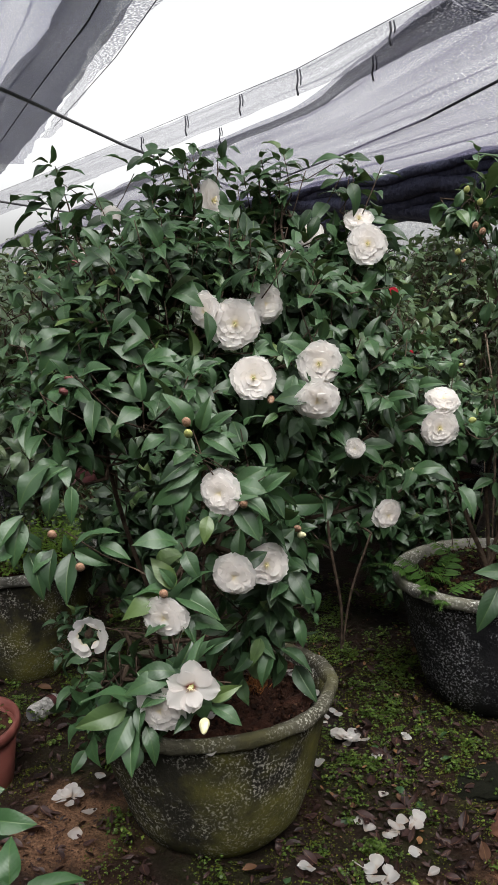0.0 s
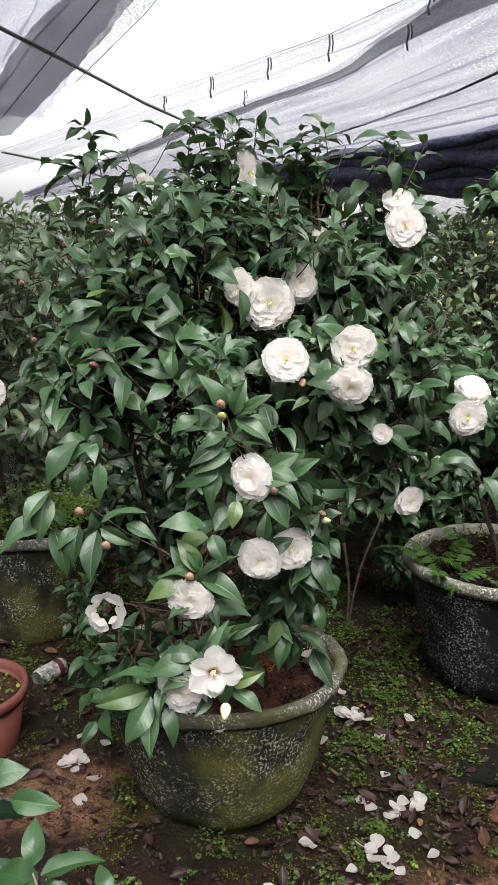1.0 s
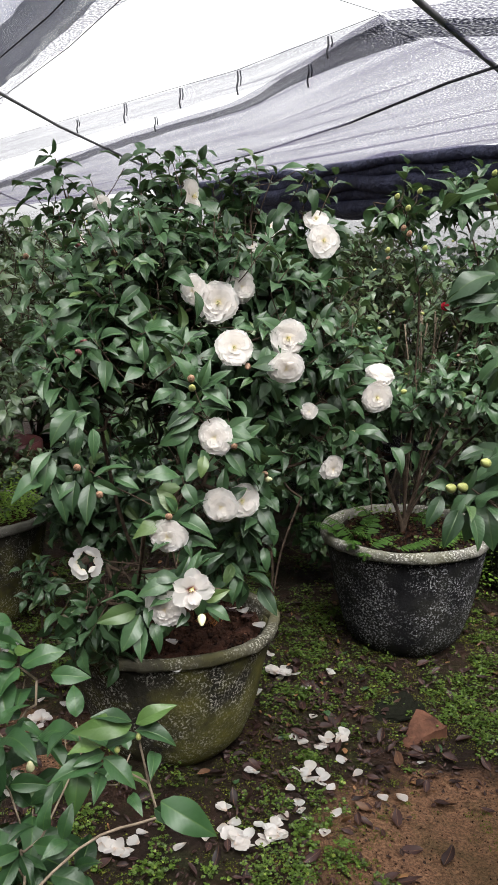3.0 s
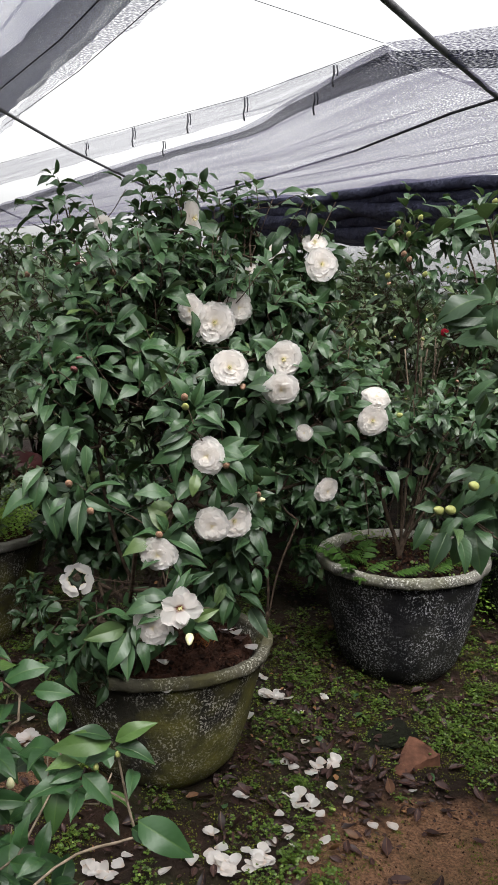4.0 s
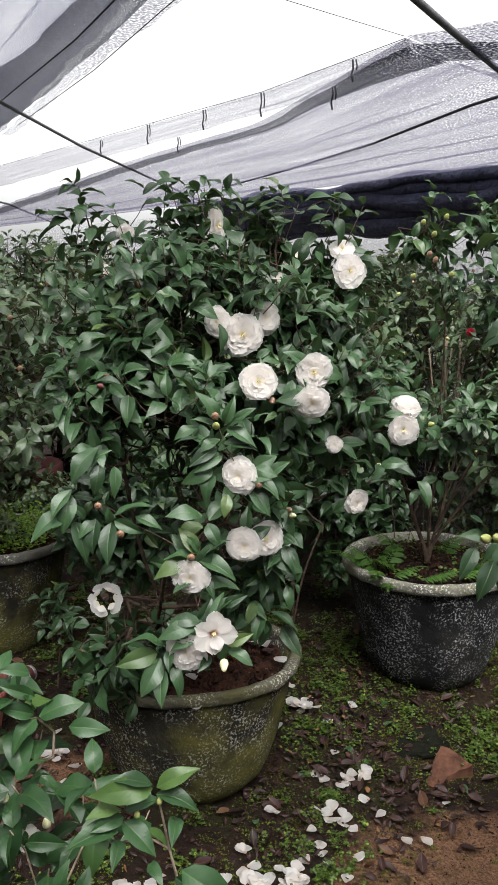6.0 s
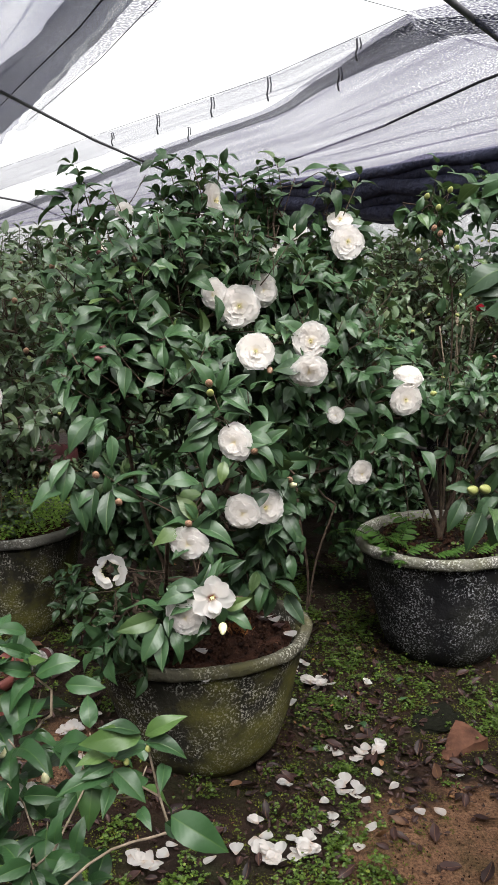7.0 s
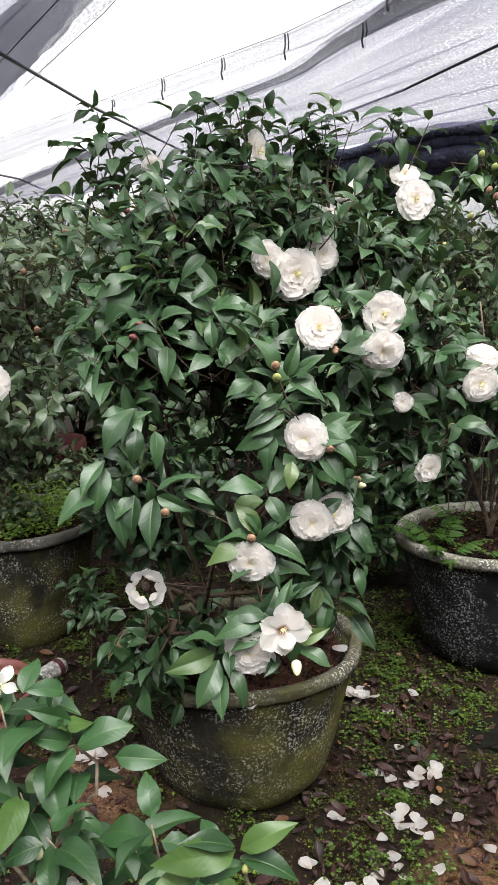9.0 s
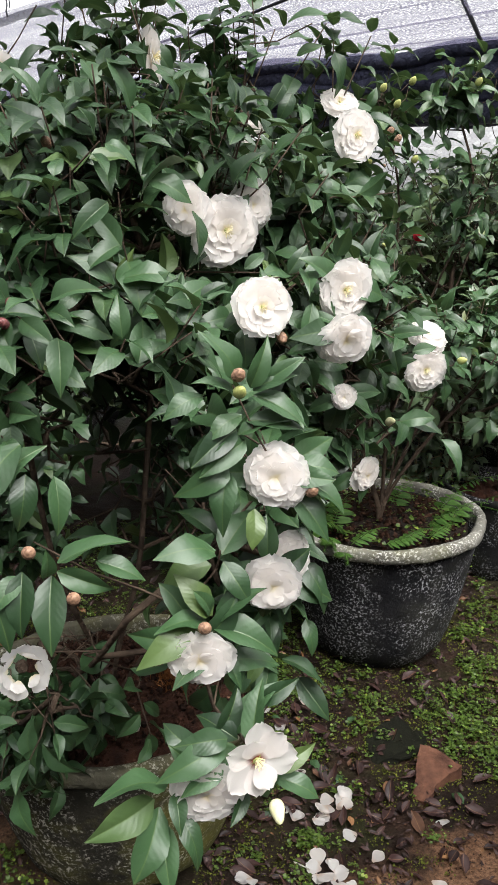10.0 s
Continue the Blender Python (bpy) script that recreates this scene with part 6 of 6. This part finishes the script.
def build_weeds():
    """Clover-like clumps of many sizes over a thin carpet of moss."""
    geo, mats, moss = [weed_shape()], [], []
    r = np.random.default_rng(5)
    while len(mats) < 72000:
        x, y = r.uniform(-1.1, 1.6), r.uniform(1.3, 4.2)
        thick = weed_cover(x, y)
        if r.random() > thick or bare_spot(x, y):
            continue
        wide = r.uniform(0.012, 0.040)
        size = r.uniform(0.6, 1.25)
        tall = r.uniform(0.010, 0.055)
        for i in range(int(r.integers(5, 9) + wide * 420)):
            a = r.uniform(0, 6.28)
            px, py = x + r.normal(0, wide * 0.6), y + r.normal(0, wide * 0.6)
            q = np.array((px, py, ground_z(px, py) + r.uniform(0.003, tall)))
            if bare_spot(px, py):
                continue
            # three leaflets on a stalk
            for k in range(3):
                b = a + k * 2.1
                mats.append((0, posed(q, (np.cos(b), np.sin(b), r.uniform(-0.2, 0.3)), (r.normal(0, 0.6), r.normal(0, 0.6), 1), r.uniform(0.0035, 0.0095) * size)))
    while len(moss) < 50000:
        x, y = r.uniform(-1.0, 1.5), r.uniform(1.3, 3.4)
        n = noise.noise((x * 4.0, y * 4.0, 12.0)) + 0.8 * noise.noise((x * 15, y * 15, 3.0)) + 0.5 * weed_cover(x, y)
        if n < -0.05 - 0.9 * max(0, 1 - math.hypot((x - 0.42) / 0.45, (y - 2.95) / 0.6)) or bare_spot(x, y):
            continue
        for i in range(6):
            a = r.uniform(0, 6.28)
            px, py = x + r.normal(0, 0.008), y + r.normal(0, 0.008)
            moss.append((0, posed((px, py, ground_z(px, py) + r.uniform(0, 0.006)), (np.cos(a), np.sin(a), r.uniform(0, 0.8)), (r.normal(0, 0.5), r.normal(0, 0.5), 1), r.uniform(0.0025, 0.0060))))
    tagged(place("ground_weeds", spread(geo, mats, "ground_weeds", WEED)), "low green clover and weeds in clumps on the earth", "weeds", kind="stuff")
    tagged(place("ground_moss", spread(geo, moss, "ground_moss", MOSS)), "thin yellowish moss creeping over the earth", "moss", kind="stuff")


build_weeds()


def pot_weeds(x, y, z, n, radius, seed, mat=WEED, tall=0.05):
    geo, mats = [weed_shape()], []
    r = np.random.default_rng(seed)
    for i in range(n):
        a, q = r.uniform(0, 6.28), radius * math.sqrt(r.random())
        b = r.uniform(0, 6.28)
        mats.append((0, posed((x + q * np.cos(a), y + q * np.sin(a), z + tall * r.random() ** 1.5 * (0.5 + noise.noise((q * np.cos(a) * 14, q * np.sin(a) * 14, seed)))), (np.cos(b), np.sin(b), 0.2), (r.normal(0, 0.4), r.normal(0, 0.4), 1), r.uniform(0.008, 0.016))))
    tagged(place("pot_weeds", spread(geo, mats, "pot_weeds", mat)), "fresh green weeds on the planter's soil", "weeds", kind="stuff")


pot_weeds(-0.92, 3.24, 0.462, 3600, 0.27, 3, FRESH_WEED, 0.13)
pot_weeds(-0.815, 2.38, 0.205, 140, 0.12, 8)
pot_weeds(0.880, 3.035, 0.445, 420, 0.28, 4, WEED, 0.06)
pot_weeds(1.25, 3.75, 0.02, 2200, 0.42, 6, FRESH_WEED, 0.4)


def build_litter():
    geo = [blade(4, 2, 0.46, 0.9, -0.5, 0.0, seed=31, twist=1.0), blade(4, 2, 0.40, -0.9, 0.5, 0.0, seed=32, twist=-1.2), blade(4, 2, 0.5, 1.3, -0.3, 0.0, seed=33, twist=0.6)]
    mats = []
    r = np.random.default_rng(8)
    while len(mats) < 6800:
        x, y = r.uniform(-1.1, 1.5), r.uniform(1.3, 4.2)
        if math.hypot(x + 0.09, y - 2.28) < 0.22 or math.hypot(x - 0.880, y - 3.06) < 0.22:
            continue
        if r.random() > 0.35 + 0.6 * max(0, 1 - math.hypot((x - 0.38) / 0.4, (y - 2.4) / 0.45)) + 0.3 * max(0, 1 - math.hypot((x - 0.70) / 0.4, (y - 2.2) / 0.2)) - 0.6 * max(0, 1 - math.hypot((x - 0.80) / 0.42, (y - 1.75) / 0.4)):
            continue
        a = r.uniform(0, 6.28)
        mats.append((int(r.integers(3)), posed((x, y, ground_z(x, y) + r.uniform(0.004, 0.020)), (np.cos(a), np.sin(a), r.normal(0, 0.25)), (r.normal(0, 0.5), r.normal(0, 0.5), 1), r.uniform(0.008, 0.026) if len(mats) % 7 else r.uniform(0.03, 0.06))))
    tagged(place("leaf_litter", spread(geo, mats, "leaf_litter", LITTER)), "brown dead camellia leaves on the earth", "leaf litter", kind="stuff")


build_litter()


def build_crumbs():
    """Crumbs of soil and grit."""
    v = np.array([(0.5, 0, 0), (-0.45, 0.1, 0), (0, 0.5, 0.1), (0.1, -0.5, 0), (0, 0, 0.4), (0, 0, -0.4)])
    f = np.array([(0, 2, 4), (2, 1, 4), (1, 3, 4), (3, 0, 4), (2, 0, 5), (1, 2, 5), (3, 1, 5), (0, 3, 5)])
    r = np.random.default_rng(15)
    mats = []
    for i in range(16000):
        x, y = r.uniform(-1.0, 1.5), 1.2 + 2.2 * r.random() ** 1.3
        if bare_spot(x, y):
            continue
        s = 0.0022 + 0.007 * r.random() ** 4
        mats.append((0, posed((x, y, ground_z(x, y) + 0.0015), r.normal(0, 1, 3), r.normal(0, 1, 3), s)))
    for cx, cy, cz, rad in ((-0.07, 2.285, 0.375, 0.27), (0.880, 3.035, 0.430, 0.27)):
        for i in range(2000):
            a, q = r.uniform(0, 6.28), rad * math.sqrt(r.random())
            mats.append((0, posed((cx + q * np.cos(a), cy + q * np.sin(a), cz + 0.03 * (1 - (q / rad) ** 2)), r.normal(0, 1, 3), r.normal(0, 1, 3), 0.004 + 0.020 * r.random() ** 3)))
    tagged(place("soil_crumbs", spread([(v, f, np.zeros((6, 2)))], mats, "soil_crumbs", CRUMB, False)), "loose crumbs of soil and grit", "soil", kind="stuff")


build_crumbs()


def dropped_leaf(x, y, size, old, seed, z=None, where="the damp earth"):
    """One fallen leaf, curled brown or still green."""
    r = np.random.default_rng(seed)
    a = r.uniform(0, 6.28)
    me = DRY_MESH[seed % 3] if old else LEAF_MESH[seed % 5]
    m = posed((x, y, ground_z(x, y) + 0.010 if z is None else z), (np.cos(a), np.sin(a), r.normal(0, 0.1)), (r.normal(0, 0.2), r.normal(0, 0.2), 1), size)
    words = "curled purplish-brown dead leaf on " + where if old else "fallen yellow-green camellia leaf on the earth"
    tagged(place("dead_leaf" if old else "fallen_leaf", me, None, Matrix(m.tolist())), words, "leaf", "fallen leaves")


DRY_MESH = [mesh_data("dead_leaf", *blade(7, 4, 0.46, 0.5, -0.25, 0.03, 0.9, 0.7, 41 + k, 0.7)[:2], LITTER, blade(7, 4, 0.46, 0.5, -0.25, 0.03, 0.9, 0.7, 41)[2]) for k in range(3)]
for k, (x, y) in enumerate(((0.41, 2.58), (0.44, 2.62), (0.38, 2.50), (0.47, 2.53), (0.33, 2.52), (0.49, 2.72), (0.55, 2.48), (0.62, 2.34), (0.66, 2.30), (0.58, 1.88), (0.63, 1.80), (0.67, 1.74), (0.30, 2.28), (0.21, 2.30),
                            (0.18, 2.14), (0.25, 1.92), (0.52, 1.66), (0.72, 2.02), (0.80, 2.12), (0.30, 2.62), (-0.50, 2.55), (-0.60, 2.42), (0.59, 2.81), (0.45, 2.54), (0.47, 2.38), (0.50, 2.51), (0.40, 2.52), (0.62, 2.28), (0.70, 2.26), (0.66, 2.18), (0.73, 2.15), (0.49, 3.01))):
    dropped_leaf(x, y, 0.05 + 0.004 * (k % 6), True, 300 + k)
for k, (x, y) in enumerate(((0.40, 2.66), (0.66, 2.76), (0.655, 2.63), (0.46, 2.47), (0.52, 2.41), (0.30, 2.30), (0.60, 2.86), (0.82, 2.26), (0.12, 2.02))):
    dropped_leaf(x, y, 0.042 + 0.004 * (k % 4), False, 340 + k)
litter_rng = np.random.default_rng(19)
for k in range(52):
    # thickest between the two planters and in front of the brick
    spot = ((0.42, 2.50, 0.13, 0.16), (0.62, 2.15, 0.20, 0.16), (0.35, 1.95, 0.30, 0.22), (-0.45, 2.30, 0.14, 0.20))[k % 4]
    x, y = litter_rng.normal(spot[0], spot[2]), litter_rng.normal(spot[1], spot[3])
    if x < 0.55 or y > 2.05:
        dropped_leaf(x, y, litter_rng.uniform(0.022, 0.046), True, 400 + k)
for k in range(16):
    a, q = litter_rng.uniform(-1.2, 1.6), litter_rng.uniform(0.10, 0.26)
    dropped_leaf(-0.07 + q * math.sin(a) + 0.04, 2.285 + q * 0.3 * math.cos(a), litter_rng.uniform(0.025, 0.05), True, 480 + k, 0.402, "the planter's soil")
petal_rng = np.random.default_rng(12)


def fallen(x, y, size=0.037, z=None, label="single white camellia petal fallen on the earth"):
    r = petal_rng
    z = ground_z(x, y) + 0.016 if z is None else z
    m = pose(x, y, z, r.normal(0, 10), r.normal(0, 12), r.uniform(0, 360)) @ Matrix.Scale(size * r.uniform(0.85, 1.15), 4)
    return tagged(place("fallen_petal", FALLEN_MESH[int(r.integers(4))], None, m), label, "petal", "fallen petals")


def fallen_bloom(x, y, size=0.08, n=9, z=None):
    r = petal_rng
    z = ground_z(x, y) + 0.016 if z is None else z
    thing = root("fallen_flower", "wilted white camellia flower fallen on the earth", "flower", pose(x, y, z, 0, 0, r.uniform(0, 360)), "fallen flowers")
    for i in range(n):
        m = pose(r.normal(0, size * 0.17), r.normal(0, size * 0.17), r.uniform(0, 0.014), 0, 0, 360 * i / n + r.normal(0, 40)) @ pose(0, 0.004, 0, r.uniform(-4, 32), r.normal(0, 16), 0) @ Matrix.Scale(size * r.uniform(0.36, 0.5), 4)
        place("petal", FALLEN_MESH[int(r.integers(4))], thing, m)
    return thing


for x, y in BLOOM_SPOTS[:5]:
    fallen_bloom(x, y, 0.090, 8)
for x, y in BLOOM_SPOTS[5:]:
    fallen_bloom(x, y, 0.080, 7)
for x, y in PETAL_SPOTS:
    fallen(x, y)
for x, y, z in ((0.09, 2.41, 0.405), (0.16, 2.31, 0.402), (0.13, 2.36, 0.402), (-0.23, 2.14, 0.400), (-0.14, 2.13, 0.400), (-0.06, 2.10, 0.400), (0.18, 2.24, 0.402), (-0.03, 1.99, 0.40)):
    fallen(x, y, 0.042, z, "white camellia petal fallen on the planter's soil")


def lump(name, x, y, size, mat, label, category, seed, yaw=0):
    bm = bmesh.new()
    bmesh.ops.create_icosphere(bm, subdivisions=3, radius=0.5)
    for v in bm.verts:
        n = noise.noise(v.co * 2.6 + Vector((seed, 0, 0))) * 0.34 + noise.noise(v.co * 7 + Vector((0, seed, 0))) * 0.14
        c = v.co.copy()
        m = max(abs(c.x), abs(c.y), abs(c.z))
        v.co = c.lerp(c / m * 0.5, 0.5) * (1 + n)
    me = bpy.data.meshes.new(name)
    bm.to_mesh(me)
    bm.free()
    me.materials.append(mat)
    ob = place(name, me, None, pose(x, y, ground_z(x, y) + size[2] * 0.18, 4, -5, yaw) @ Matrix.Diagonal((*size, 1)))
    return tagged(ob, label, category)


def brick_fragment():
    """A broken slab of brick, its upper face sloping towards the path."""
    outline = [(-0.075, -0.060), (-0.015, 0.045), (0.010, 0.085), (0.050, 0.060), (0.095, -0.010), (0.060, -0.022), (0.005, -0.040), (-0.050, -0.085)]
    bm = bmesh.new()
    low = [bm.verts.new((x * 1.03, y * 1.03, -0.03)) for x, y in outline]
    top = [bm.verts.new((x, y, 0.030 + 0.25 * y + 0.10 * x)) for x, y in outline]
    bm.faces.new(top)
    for i in range(len(outline)):
        j = (i + 1) % len(outline)
        bm.faces.new((low[i], low[j], top[j], top[i]))
    bmesh.ops.triangulate(bm, faces=bm.faces[:])
    bmesh.ops.subdivide_edges(bm, edges=bm.edges[:], cuts=3, use_grid_fill=True)
    for v in bm.verts:
        v.co += Vector((noise.noise(v.co * 30), noise.noise(v.co * 30 + Vector((7, 0, 0))), noise.noise(v.co * 34 + Vector((0, 5, 0))))) * 0.006
    bmesh.ops.recalc_face_normals(bm, faces=bm.faces[:])
    me = bpy.data.meshes.new("brick_fragment")
    bm.to_mesh(me)
    bm.free()
    me.materials.append(BRICK)
    tagged(place("brick_fragment", me, None, pose(0.775, 2.375, ground_z(0.775, 2.375) + 0.004)), "broken reddish brick lying in the earth", "brick")


brick_fragment()
# near-black lump put where the earth has only a dark recess
lump("dark_stone", 0.72, 2.53, (0.19, 0.14, 0.028), RECESS_DARK, "flat dark mossy lump standing in for a dark recess", "stone", 8, 15)

tuft = root("moss_tuft", "rusty brown moss tuft on the planter's soil", "moss", pose(0.04, 2.27, 0.390))
tuft_mats = [(0, posed((petal_rng.normal(0, 0.018), petal_rng.normal(0, 0.018), 0), (petal_rng.normal(0, 0.5), petal_rng.normal(0, 0.5), 1), (1, 0.3, 0), petal_rng.uniform(0.02, 0.04))) for i in range(240)]
tagged(place("sprig", spread([blade(2, 2, 0.18, 0.3, 0.2, 0.0, seed=3)], tuft_mats, "sprig", TUFT), tuft), kind="stuff")


def drink_can(x, y, yaw, label):
    thing = root("drink_can", label, "can", pose(x, y, ground_z(x, y) + 0.033, 90, 0, yaw))
    prof = [(0.024, -0.060), (0.027, -0.059), (0.0325, -0.050), (0.033, -0.02), (0.0315, 0.0), (0.033, 0.025), (0.0325, 0.050), (0.028, 0.059), (0.026, 0.061)]
    place("can_body", lathe(prof, 24, TIN, 0.012, 4, "can_body"), thing)
    place("label", lathe([(0.0334, -0.040), (0.0338, -0.036), (0.0338, -0.022), (0.0334, -0.018)], 24, RED_POT, 0.012, 4, "label"), thing, label="faded dark red printed band")
    place("lid", lathe([(0.0, 0.056), (0.022, 0.056), (0.025, 0.061), (0.027, 0.060)], 24, STEEL, 0.0, 4, "lid"), thing, label="dull metal lid")


drink_can(-0.73, 2.80, -30, "weathered pale drink can lying on the earth")

for x, y, wide in ((-0.50, 2.27, 0.07), (0.33, 2.66, 0.08)):
    fallen_bloom(x, y, wide, 5)


fallen_bud = root("fallen_bud", "salmon-tinged camellia bud fallen on the moss", "bud", group="fallen flowers")
bud(fallen_bud, (0.512, 2.969, ground_z(0.512, 2.969) + 0.014), (0.8, -0.4, 0.1), 0.017, "tan")
